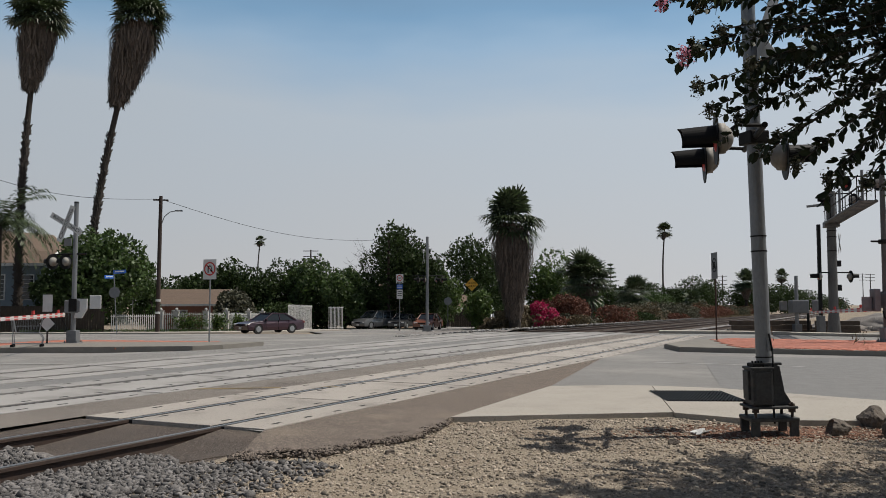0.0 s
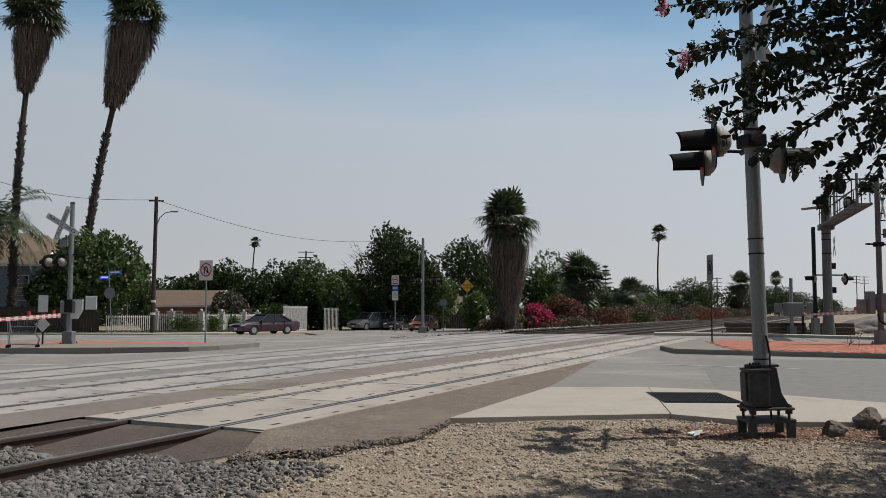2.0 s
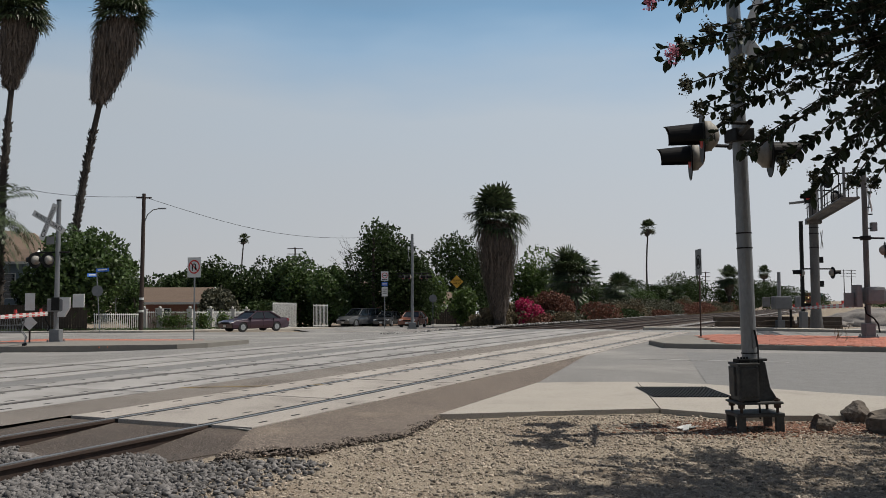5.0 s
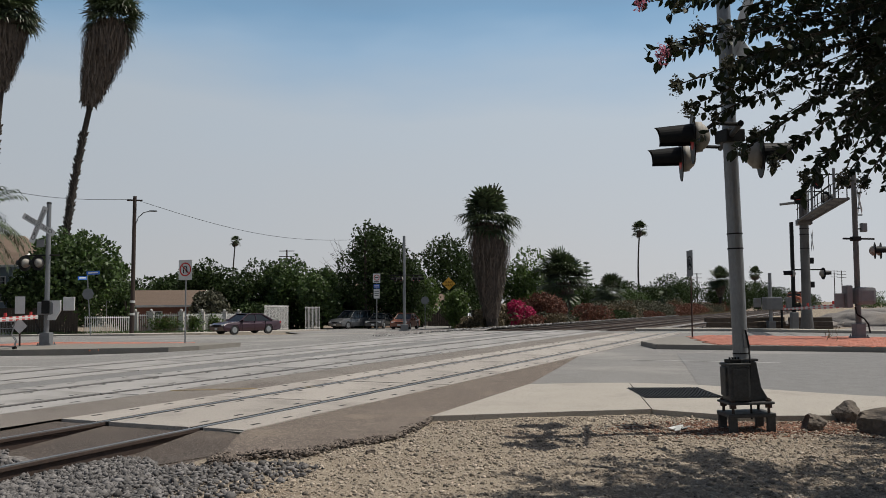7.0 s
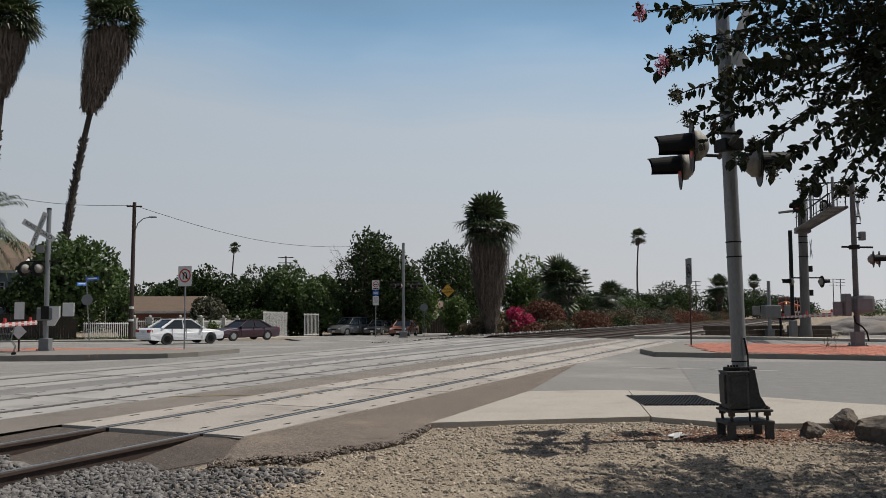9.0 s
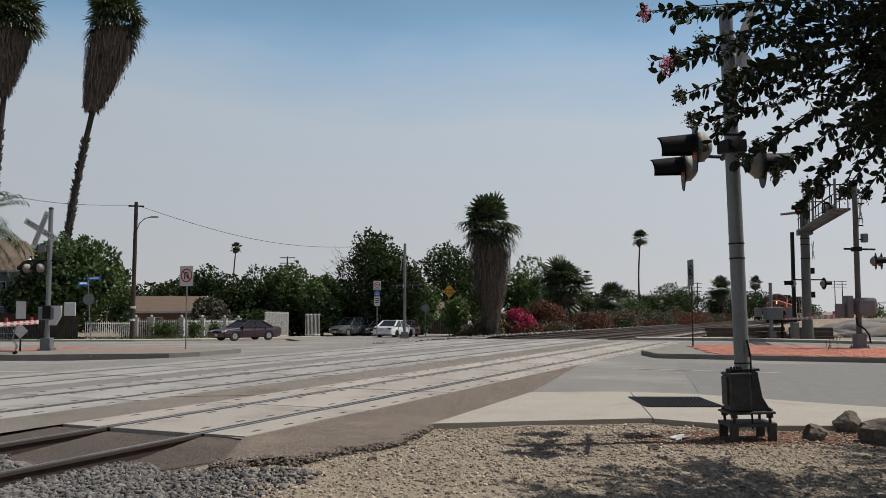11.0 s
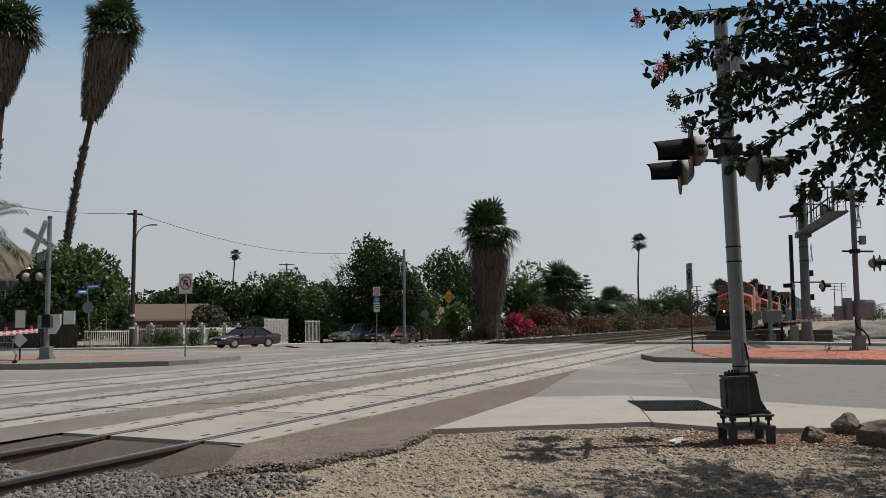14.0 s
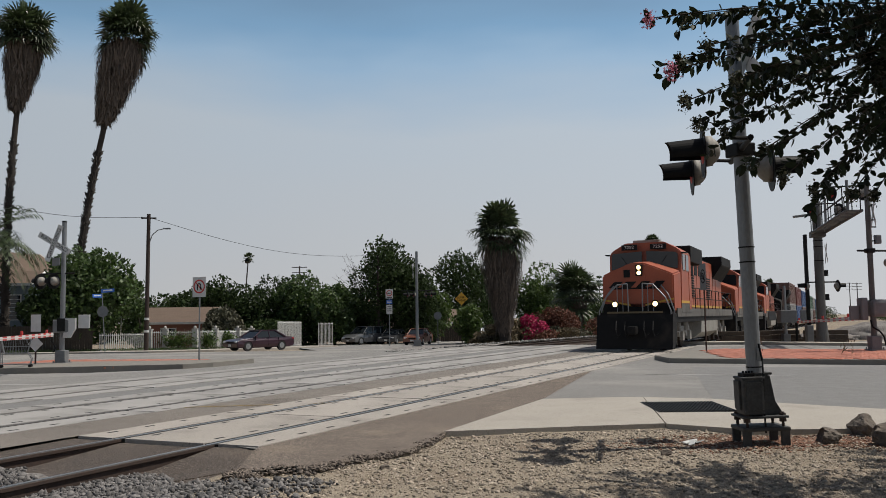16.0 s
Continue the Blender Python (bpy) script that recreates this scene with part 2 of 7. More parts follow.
M["magenta"] = mat("magenta", (0.408, 0.01496, 0.0884), (0.306, 0.0136, 0.068), 0.6, scale=1.5, bump=0, island=0.4, transl=0.3)
M["palm_leaf"] = mat("palm_leaf", (0.06, 0.084, 0.034), (0.036, 0.052, 0.022), 0.45, scale=1.5, bump=0, island=0.4, transl=0.2)
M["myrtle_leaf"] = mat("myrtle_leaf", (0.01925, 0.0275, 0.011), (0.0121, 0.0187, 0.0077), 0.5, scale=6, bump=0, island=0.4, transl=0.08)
M["blossom"] = mat("blossom", (0.62, 0.26, 0.34), (0.5, 0.2, 0.28), 0.8, scale=6, bump=0, island=0.4, transl=0.3)
M["glass"] = mat("glass", (0.02, 0.025, 0.03), (0.015, 0.018, 0.02), 0.08, scale=2, bump=0)
M["orange"] = mat("orange", (0.34, 0.0748, 0.0306), (0.2805, 0.0612, 0.0255), 0.5, scale=1.2, fine=14, bump=0.05, c3=(0.2125, 0.0595, 0.02975), c3_scale=0.9, c3_at=0.58)
M["loco_black"] = mat("loco_black", (0.014, 0.013, 0.013), (0.009, 0.009, 0.009), 0.7, scale=3, fine=30, bump=0.1, c3=(0.03, 0.026, 0.022), c3_scale=1.2, c3_at=0.56)
M["loco_yellow"] = mat("loco_yellow", (0.54, 0.315, 0.03), (0.45, 0.2625, 0.03), 0.55, bump=0.03)
M["tank_grey"] = mat("tank_grey", (0.294, 0.28, 0.252), (0.21, 0.196, 0.175), 0.65, scale=1.5, fine=20, bump=0.1, c3=(0.126, 0.105, 0.084), c3_scale=1, c3_at=0.55)
M["sill_grey"] = mat("sill_grey", (0.12, 0.112, 0.1), (0.075, 0.07, 0.062), 0.7, scale=1.2, fine=18, bump=0.1, c3=(0.05, 0.044, 0.038), c3_scale=1.4, c3_at=0.5)
M["headlight"] = glow("headlight", (1.0, 0.74, 0.36), 3.2)
for k in ("loco_black", "black", "dark_metal", "rubber", "leaf_dark", "myrtle_leaf", "asphalt", "asphalt_dirty", "dirt"):
    M[k].node_tree.nodes["Principled BSDF"].inputs["Specular IOR Level"].default_value = 0.15


# ---- small mesh tools ----
def graded(bm):
    """Bends a mesh drawn along the track's own axis to the track's fall."""
    bmesh.ops.bisect_plane(bm, geom=bm.verts[:] + bm.edges[:] + bm.faces[:], plane_co=(45, 0, 0), plane_no=(1, 0, 0))
    for v in bm.verts:
        v.co.z += grade(v.co.x)
    return bm



def part(name, bm, material, parent=None, label="", smooth=False):
    me = bpy.data.meshes.new(name)
    bm.to_mesh(me)
    bm.free()
    me.materials.append(material)
    if smooth:
        me.shade_smooth()
    ob = new(name, me)
    ob.parent = parent
    if label:
        tagged(ob, label)
    return ob


def raw(name, verts, faces, material, parent=None, label="", smooth=False):
    me = bpy.data.meshes.new(name)
    me.from_pydata([tuple(v) for v in verts], [], [tuple(f) for f in faces])
    me.materials.append(material)
    if smooth:
        me.shade_smooth()
    ob = new(name, me)
    ob.parent = parent
    if label:
        tagged(ob, label)
    return ob


def thing(name, m, label, category, group=""):
    ob = new(name)
    ob.empty_display_size = 0.2
    ob.matrix_basis = m
    return tagged(ob, label, category, group)


def box(bm, c, s, rot=(0, 0, 0), bevel=0.0):
    made = bmesh.ops.create_cube(bm, size=1.0, matrix=pose(*c, *rot) @ Matrix.Diagonal((*s, 1)))
    if bevel:
        edges = {e for v in made["verts"] for e in v.link_edges}
        bmesh.ops.bevel(bm, geom=list(edges), offset=bevel, segments=2, affect="EDGES", profile=0.6)
    return bm


def bx(c, s, rot=(0, 0, 0), bevel=0.0):
    return box(bmesh.new(), c, s, rot, bevel)


def rod(bm, a, b, r0, r1=None, seg=12):
    a, b = Vector(a), Vector(b)
    d = b - a
    m = Matrix.Translation((a + b) / 2) @ d.to_track_quat("Z", "Y").to_matrix().to_4x4()
    bmesh.ops.create_cone(bm, cap_ends=True, segments=seg, radius1=r0, radius2=r0 if r1 is None else r1, depth=d.length, matrix=m)
    return bm


def tube(bm, pts, r, seg=8):
    for a, b in zip(pts, pts[1:]):
        rod(bm, a, b, r, r, seg)
    return bm


def prism(bm, outline, y0, y1, axis="y"):
    """A solid with the given outline, drawn from y0 to y1 along an axis. Outline points: (x, z) for y, (y, z) for x, (x, y) for z."""
    place = {"y": lambda p, w: (p[0], w, p[1]), "x": lambda p, w: (w, p[0], p[1]), "z": lambda p, w: (p[0], p[1], w)}[axis]
    a = [bm.verts.new(place(p, y0)) for p in outline]
    b = [bm.verts.new(place(p, y1)) for p in outline]
    bm.faces.new(a), bm.faces.new(b[::-1])
    for i in range(len(a)):
        j = (i + 1) % len(a)
        bm.faces.new((a[j], a[i], b[i], b[j]))
    bmesh.ops.recalc_face_normals(bm, faces=bm.faces)
    return bm


# ---- plan: tracks run along U; N points across them, away from the camera ----
ALPHA = radians(25.45)
U, N = Vector((math.sin(ALPHA), math.cos(ALPHA), 0)), Vector((-math.cos(ALPHA), math.sin(ALPHA), 0))
TRACKS = (7.85, 12.0, 15.9)
TRACK_TURN = 90 - 25.45            # turn about z that lays local x along U


def step(a, b, v):
    t = min(max((v - a) / (b - a), 0), 1)
    return t * t * (3 - 2 * t)


def grade(s):
    """The tracks fall gently away beyond the crossing."""
    return -0.0050 * min(max(s - 45, 0), 1100)


def level(x, y):
    """Height of the road surface: flat at the tracks, falling gently away beyond them."""
    s, n = x * U.x + y * U.y, x * N.x + y * N.y
    if n < 17.9:
        return grade(s)
    return grade(s) * (1 - step(17.9, 23.5, n)) - 0.0144 * min(max(y - 19.8, 0), 92.4) * step(17.9, 23.5, n)


def sn(s, n, z=0.0):
    return U * s + N * n + Vector((0, 0, z))


def sheet(name, near, far, nx, ny, off, material, kind="structure", label="", category="", rough=0.0):
    """A sheet between two lines of points given along x, laid on the road level plus off."""
    def along(line, x):
        return float(np.interp(x, [p[0] for p in line], [p[1] for p in line]))
    xs = sorted(set(np.linspace(near[0][0], near[-1][0], nx).tolist() + [p[0] for p in near] + [p[0] for p in far]))
    verts, faces = [], []
    for i, x in enumerate(xs):
        a, b = along(near, x), along(far, x)
        for j in range(ny + 1):
            y = a + (b - a) * (j / ny) ** 1.3
            verts.append((x, y, level(x, y) + off + (rough * noise.noise((x * 2, y * 2, 0)) if rough else 0)))
            if i and j:
                k = i * (ny + 1) + j
                faces.append((k, k - 1, k - ny - 2, k - ny - 1))
    ob = raw(name, verts, faces, material, smooth=True)
    ob.data.flip_normals()
    return tagged(ob, label, category, kind=kind)


# ---- ground ----
def ground_z(x, y):
    s, n = x * U.x + y * U.y, x * N.x + y * N.y
    z = level(x, y) - 0.10
    near = 1 - step(11, 20, math.hypot(x, y))
    # foreground dirt with a gentle swell, and the lower ballast bed at the tracks
    z += 0.05 * near + near * (0.03 * noise.noise((x * 0.8, y * 0.8, 3)) + 0.012 * noise.noise((x * 4, y * 4, 1)))
    bed = step(5.5, 6.5, n) * (1 - step(18.7, 20.3, n)) * (1 - step(7.2, 8.9, s) * (1 - step(45, 46.5, s)))
    z -= 0.13 * bed
    if n > 20.3:
        z += step(32, 48, n) * step(125, 185, y) * 0.6
    return z


def axis_steps():
    fine = np.arange(-9, 9.01, 0.16)
    out, v = [], 9.0
    while v < 2400:
        v += max(0.4, (v - 8) * 0.12)
        out.append(v)
    return np.array([-w for w in reversed(out)] + list(fine) + out)


gx = axis_steps()
gy = axis_steps() + 7.0
gv = [(x, y, ground_z(x, y)) for x in gx for y in gy]
ny_ = len(gy)
gf = [(i * ny_ + j, (i + 1) * ny_ + j, (i + 1) * ny_ + j + 1, i * ny_ + j + 1) for i in range(len(gx) - 1) for j in range(ny_ - 1)]
ground = raw("ground", gv, gf, M["dirt"], smooth=True)
tagged(ground, "dry sandy dirt ground with gravel and tree shade", "ground", kind="structure")

# ---- road ----
ROAD_NEAR = [(-260, 15.84), (-12, 13.99), (-7.6, 14.39), (-4.72, 12.49), (-2.2, 10.38), (-1.6, 10.03), (-0.9, 10.3), (0.25, 12.14), (1.95, 15.84), (3.9, 15.97), (5.0, 15.44), (6.8, 13.46), (10, 11.48), (14, 9.5), (260, -92.4)]
ROAD_FAR = [(-260, 59.8), (-6.3, 59.8), (-3.0, 62.04), (0.5, 48.18), (3.5, 46.46), (11.0, 44.09), (15.2, 43.03), (19.7, 38.81), (26, 34.98), (260, -59.4)]
road = sheet("road", ROAD_NEAR, ROAD_FAR, 300, 60, 0.0, M["asphalt"], label="worn grey asphalt road over a railway crossing", category="road")

# ---- near apron: concrete gutter slab with a drain grate ----
def slab(name, outline, z0, z1, material, parent=None, label=""):
    bm = prism(bmesh.new(), outline, z0, z1, "z")
    return part(name, bm, material, parent, label)


APRON = [(0.10, 11.54), (1.0, 13.66), (1.95, 15.88), (3.0, 16), (3.80, 15.97), (3.16, 12.04), (1.9, 11.85), (1.1, 11.71)]
APRON2 = [(3.815, 15.97), (4.9, 15.47), (6.79, 13.54), (10, 11.51), (14, 9.57), (22, 6.07), (22, 3.83), (14, 7.13), (9, 9.5), (5.63, 11.18), (4.1, 11.25), (3.175, 12.01)]
pavement = tagged(new("pavement"), "pale concrete gutter apron at the road edge", "pavement", kind="structure")
slab("slab", APRON, -0.16, 0.014, M["concrete"], pavement)
slab("slab", APRON2, -0.16, 0.012, M["concrete"], pavement)

grate = thing("drain_grate", pose(4.09, 14.15, 0.0, 0, 0, -3), "rusty iron drain grate set in the concrete apron", "drain grate")
part("frame", bx((0, 0, 0.012), (1.24, 1.55, 0.012)), M["black"], grate)
for i in range(22):
    part("bar", bx((-0.58 + i * 0.055, 0, 0.022), (0.026, 1.5, 0.016), (0, 0, 0)), M["dark_metal"], grate)

# ---- road patches, marks ----
def patch(name, outline, off, material, label, category):
    bm = bmesh.new()
    bm.faces.new([bm.verts.new((x, y, level(x, y) + off)) for x, y in outline])
    bmesh.ops.triangulate(bm, faces=bm.faces)
    bmesh.ops.subdivide_edges(bm, edges=bm.edges, cuts=3, use_grid_fill=True)
    for v in bm.verts:
        v.co.z = level(v.co.x, v.co.y) + off
    bmesh.ops.recalc_face_normals(bm, faces=bm.faces)
    return tagged(part(name, bm, material), label, category, kind="structure")


wedge_edge = []
WEDGE = [(-2.0, 8.75), (-1.8, 8.72), (-1.65, 9.05), (-1.21, 9.05), (-0.87, 9.68), (-0.38, 10.05), (-0.02, 10.99), (0.1, 11.54), (1.0, 13.75), (1.95, 15.88)]
for (xa, ya), (xb, yb) in zip(WEDGE, WEDGE[1:]):
    for i in range(7):
        x, y = xa + (xb - xa) * i / 7, ya + (yb - ya) * i / 7
        k = 0.07 if xa < 0 else 0.015
        wedge_edge.append((x + k * noise.noise((x * 9, y * 9, 0)), y + 1.6 * k * noise.noise((x * 7, y * 7, 4))))
patch("asphalt_wedge", [sn(8.5, 6.38).xy, sn(8.3, 6.3).xy] + wedge_edge + [(1.95, 15.88), sn(23.5, 6.38).xy, sn(14.01, 6.38).xy], 0.006, M["asphalt_dirty"], "dark crumbling asphalt beside the crossing panels", "asphalt")
bm = bmesh.new()
rim = [p for p in wedge_edge if -1.15 < p[0] < 0.12]
va = [bm.verts.new((x, y, 0.006)) for x, y in rim]
vb = [bm.verts.new((x + 0.05, y - 0.13, -0.13)) for x, y in rim]
for i in range(len(va) - 1):
    bm.faces.new((va[i], vb[i], vb[i + 1], va[i + 1]))
tagged(part("asphalt_edge", bm, M["asphalt_dirty"]), "broken edge of the old asphalt", "asphalt", kind="structure")


def broken(s0, s1, n0, n1, z, label, drop=0.09):
    """A broken slab of old asphalt along the rails, with a ragged end."""
    line = [sn(s1, n0), sn(s1, n1)]
    k = 14
    for i in range(k + 1):
        n = n1 + (n0 - n1) * i / k
        line.append(sn(s0 + 0.35 * noise.noise((n * 2.3, s0, 0)) + 0.15 * noise.noise((n * 8, s0, 2)), n))
    bm = prism(bmesh.new(), [(p.x, p.y) for p in line], z - 0.25, z, "z")
    for v in bm.verts:
        s = v.co.x * U.x + v.co.y * U.y
        if s < s1 - 0.5 and v.co.z > z - 0.1:
            v.co.z -= drop
    tagged(part("asphalt_wedge", bm, M["asphalt_old"]), label, "asphalt", kind="structure")


broken(1.5, 8.44, 8.75, 10.5, -0.02, "broken dirty asphalt beside the rail", 0.12)
broken(6.75, 8.44, 7.2, 8.5, -0.035, "broken dirty asphalt between the rails", 0.12)
broken(6.85, 8.46, 5.35, 7.0, -0.015, "crumbling dark asphalt at the road corner", 0.16)
patch("asphalt_patch", [(4.95, 15.51), (6.8, 13.62), (10, 11.62), (14, 9.64), (24, 5.28), (24, 17.82), (14, 23.23), (7.4, 25.08)], 0.005, M["asphalt_patch"], "darker asphalt repair on the near lane", "asphalt")
patch("asphalt_strip", [sn(6.4, 9.34).xy, sn(27.2, 9.34).xy, sn(42.0, 9.34).xy, sn(42.0, 10.52).xy, sn(27.4, 10.52).xy, sn(6.4, 10.52).xy], 0.005, M["asphalt_strip"], "stained asphalt between two tracks", "asphalt")
patch("asphalt_strip", [sn(3.6, 13.5).xy, sn(25.9, 13.5).xy, sn(44.4, 13.5).xy, sn(44.4, 14.4).xy, sn(26, 14.4).xy, sn(3.6, 14.4).xy], 0.005, M["asphalt_patch"], "dark asphalt between two tracks", "asphalt")


def stripe(a, b, w, material, label):
    a, b = Vector((*a, 0)), Vector((*b, 0))
    side = (b - a).normalized().cross(Vector((0, 0, 1))) * w / 2
    verts, faces = [], []
    for i in range(13):
        p = a.lerp(b, i / 12)
        for q in (p - side, p + side):
            verts.append((q.x, q.y, level(q.x, q.y) + 0.011))
        if i:
            faces.append((2 * i - 2, 2 * i, 2 * i + 1, 2 * i - 1))
    return tagged(raw("road_marking", verts, faces, material), label, "road marking", kind="structure")


stripe((5.4, 22.31), (8.6, 20.72), 0.11, M["road_white"], "worn white lane line on asphalt")
stripe((-20.0, 22.7), (-9.4, 21.65), 0.12, M["road_white"], "worn white lane line on asphalt")
stripe((-4.6, 15.31), (-1.4, 15.84), 0.09, M["road_yellow"], "faded yellow line on asphalt")
stripe((-16.0, 18.74), (-9.0, 17.95), 0.4, M["road_white"], "worn white stop line on asphalt")
stripe((-24.0, 47.52), (-3.0, 44.88), 0.1, M["road_white"], "worn white lane line on asphalt")

# ---- tracks: rails, ties, crossing panels ----
PROFILE = [(-0.075, -0.17), (0.075, -0.17), (0.075, -0.155), (0.012, -0.14), (0.012, -0.045), (0.037, -0.035), (0.037, -0.004), (0.03, 0.0), (-0.03, 0.0), (-0.037, -0.004), (-0.037, -0.035), (-0.012, -0.045), (-0.012, -0.14), (-0.075, -0.155)]
CROSS = {7.85: (8.47, 42.1), 12.0: (-1.0, 44.8), 15.9: (-6.0, 43.0)}
for n in TRACKS:
    track = thing("railway_track", pose(*(N * n), 0, 0, TRACK_TURN), "steel rails on timber ties in ballast with worn shiny heads", "railway track", "parallel tracks")
    tagged(track, kind="structure")
    for side in (-0.755, 0.755):
        rail = part("rail", graded(prism(bmesh.new(), [(side + a, b) for a, b in PROFILE], -70, 1100, "x")), M["rail_side"], track, "rusty rail web")
        part("rail_head", graded(bx((515, side, 0.003), (1170, 0.06, 0.014))), M["rail_top" if n == 7.85 else "rail_dull"], rail, "worn steel running surface")
    lo, hi = CROSS[n]
    tie_mesh = bx((0, 0, 0), (0.23, 2.6, 0.2), (0, 0, 0), 0.012)
    first = part("tie", tie_mesh, M["tie"], track)
    first.location = (lo - 0.6, 0, -0.265)
    k = 0
    for i in range(1, 22):
        t = new("tie", first.data)
        t.parent, t.location, t.rotation_euler[2] = track, (lo - 0.6 - i * 0.54, random.uniform(-0.04, 0.04), -0.265 + random.uniform(-0.01, 0.01)), random.uniform(-0.02, 0.02)
    for i in range(60):
        t = new("tie", first.data)
        t.parent, t.location = track, (hi + 0.4 + i * 0.54, random.uniform(-0.04, 0.04), -0.262 + grade(hi + 0.4 + i * 0.54))
    # the far ties, too many and too small to tell apart
    bm = bmesh.new()
    for i in range(60, 420):
        x = hi + 0.4 + i * 0.54
        box(bm, (x, 0, -0.262 + grade(x)), (0.23, 2.6, 0.2))
    tagged(part("far_ties", bm, M["tie"], track), kind="stuff")

# raised ballast bed beyond the road
bm = bmesh.new()
prism(bm, [(5.75, -0.30), (6.35, -0.185), (18.25, -0.185), (19.4, -0.40), (19.4, -0.6), (5.75, -0.6)], 45.0, 1100, "x")
graded(bm)
bed = part("ballast_bed", bm, M["ballast"])
bed.matrix_basis = pose(0, 0, 0, 0, 0, TRACK_TURN)
tagged(bed, "grey crushed stone ballast bed under the tracks", "ballast", kind="stuff")
bm = bmesh.new()
prism(bm, [(5.2, -0.35), (6.1, -0.145), (18.25, -0.145), (19.4, -0.40), (19.4, -0.6), (5.2, -0.6)], -70, 7.0, "x")
bed = part("ballast_bed", bm, M["ballast"])
bed.matrix_basis = pose(0, 0, 0, 0, 0, TRACK_TURN)
tagged(bed, "dusty crushed stone ballast beside the crossing", "ballast", kind="stuff")

# crossing panels: one thing for each track, each panel a part with lifting slots
slot = bx((0, 0, 0), (0.16, 0.045, 0.006))
for n in TRACKS:
    crossing = thing("crossing_surface", pose(*(N * n), 0, 0, TRACK_TURN), "concrete crossing panels between and beside the rails", "crossing panels", "crossing surfaces")
    tagged(crossing, kind="structure")
    lo, hi = CROSS[n]
    slot_mesh = None
    made = {}
    length = 3.05
    count = int((hi - lo) / length)
    for i in range(count):
        x = lo + (i + 0.5) * length
        for y, w in ((0.0, 1.28), (-1.16, 0.60), (1.16, 0.60)):
            key = w
            if key not in made:
                made[key] = bx((0, 0, 0), (length - 0.045, w, 0.2), (0, 0, 0), 0.008)
                me = bpy.data.meshes.new("panel")
                made[key].to_mesh(me)
                made[key].free()
                me.materials.append(M["panel"] if n == 7.85 else M["panel_grey"])
                made[key] = me
            p = new("panel", made[key])
            p.parent, p.location = crossing, (x, y, -0.084 + random.uniform(-0.004, 0.003))
            # dark lifting slots
            if n == 7.85 or (n == 12.0 and i < 9):
                for k in (-1.05, -0.35, 0.35, 1.05):
                    for yy in ((-0.52, 0.52) if w > 1 else (-0.14 if y < 0 else 0.14,)):
                        if slot_mesh is None:
                            slot_mesh = bpy.data.meshes.new("lifting_slot")
                            slot.to_mesh(slot_mesh)
                            slot_mesh.materials.append(M["rubber"])
                        o = new("lifting_slot", slot_mesh)
                        o.parent, o.location = p, (k, yy, 0.1)
    for side in (-0.755, 0.755):
        part("flangeway", bx(((lo + hi) / 2, side, -0.018), (hi - lo - 0.1, 0.25, 0.04)), M["rubber"], crossing, "black rubber flangeway filler")

# ---- median islands: curb ring and herringbone brick top ----
def island(outline, height, label, nose):
    cx, cy = sum(p[0] for p in outline) / len(outline), sum(p[1] for p in outline) / len(outline)
    isl = tagged(new("median_island"), label, "median", kind="structure")
    def zed(x, y):
        return level(x, y)
    def solid(name, line, z0, z1, material):
        bm = bmesh.new()
        a = [bm.verts.new((x, y, zed(x, y) + z0)) for x, y in line]
        b = [bm.verts.new((x, y, zed(x, y) + z1)) for x, y in line]
        bm.faces.new(b), bm.faces.new(a[::-1])
        for i in range(len(a)):
            j = (i + 1) % len(a)
            bm.faces.new((a[i], a[j], b[j], b[i]))
        bmesh.ops.recalc_face_normals(bm, faces=bm.faces)
        bmesh.ops.bevel(bm, geom=[e for e in bm.edges if all(v in b for v in e.verts)], offset=0.02, segments=2, affect="EDGES")
        return part(name, bm, material, isl)
    solid("curb", outline, -0.1, height, M["curb"])
    inner = [(x + (0.16 if x < cx else -0.16), y + (0.16 if y < cy else -0.16)) for x, y in nose]
    solid("brick_bed", inner, 0.0, height + 0.004, M["mortar"])
    return isl, inner


left_isl, left_in = island([(-17.5, 29.1), (-8.2, 28.55), (-7.4, 29.3), (-6.7, 32.47), (-7.4, 36.04), (-8.6, 36.43), (-17.2, 39.47), (-17.6, 35.64)], 0.15, "brick-topped median island with a worn concrete curb", [(-17.5, 29.1), (-8.9, 28.6), (-9.4, 36.83), (-17.2, 39.47), (-17.6, 35.64)])
right_isl, right_in = island([(7.4, 27.32), (12.56, 24.88), (20, 21.38), (40, 11.88), (40, 19.01), (22, 27.98), (15.96, 31.55), (11.2, 34.19), (9.6, 33.26), (7.5, 29.57)], 0.15, "brick-topped median island with a concrete curb", [(8.9, 27.06), (12.56, 24.88), (20, 21.38), (40, 11.88), (40, 19.01), (22, 27.98), (15.96, 31.55), (11.2, 34.19), (10.0, 33)])

# ---- greenery tools ----
rng = np.random.default_rng(7)


def fast_mesh(name, verts, faces, material, parent=None, kind=""):
    """verts (n, 3), faces (m, 3 or 4) as arrays."""
    me = bpy.data.meshes.new(name)
    k = faces.shape[1]
    me.vertices.add(len(verts)), me.loops.add(faces.size), me.polygons.add(len(faces))
    me.vertices.foreach_set("co", verts.astype(np.float32).ravel())
    me.loops.foreach_set("vertex_index", faces.astype(np.int32).ravel())
    me.polygons.foreach_set("loop_start", (np.arange(len(faces)) * k).astype(np.int32))
    me.update(calc_edges=True)
    me.materials.append(material)
    ob = new(name, me)
    ob.parent = parent
    if kind:
        tagged(ob, kind=kind)
    return ob


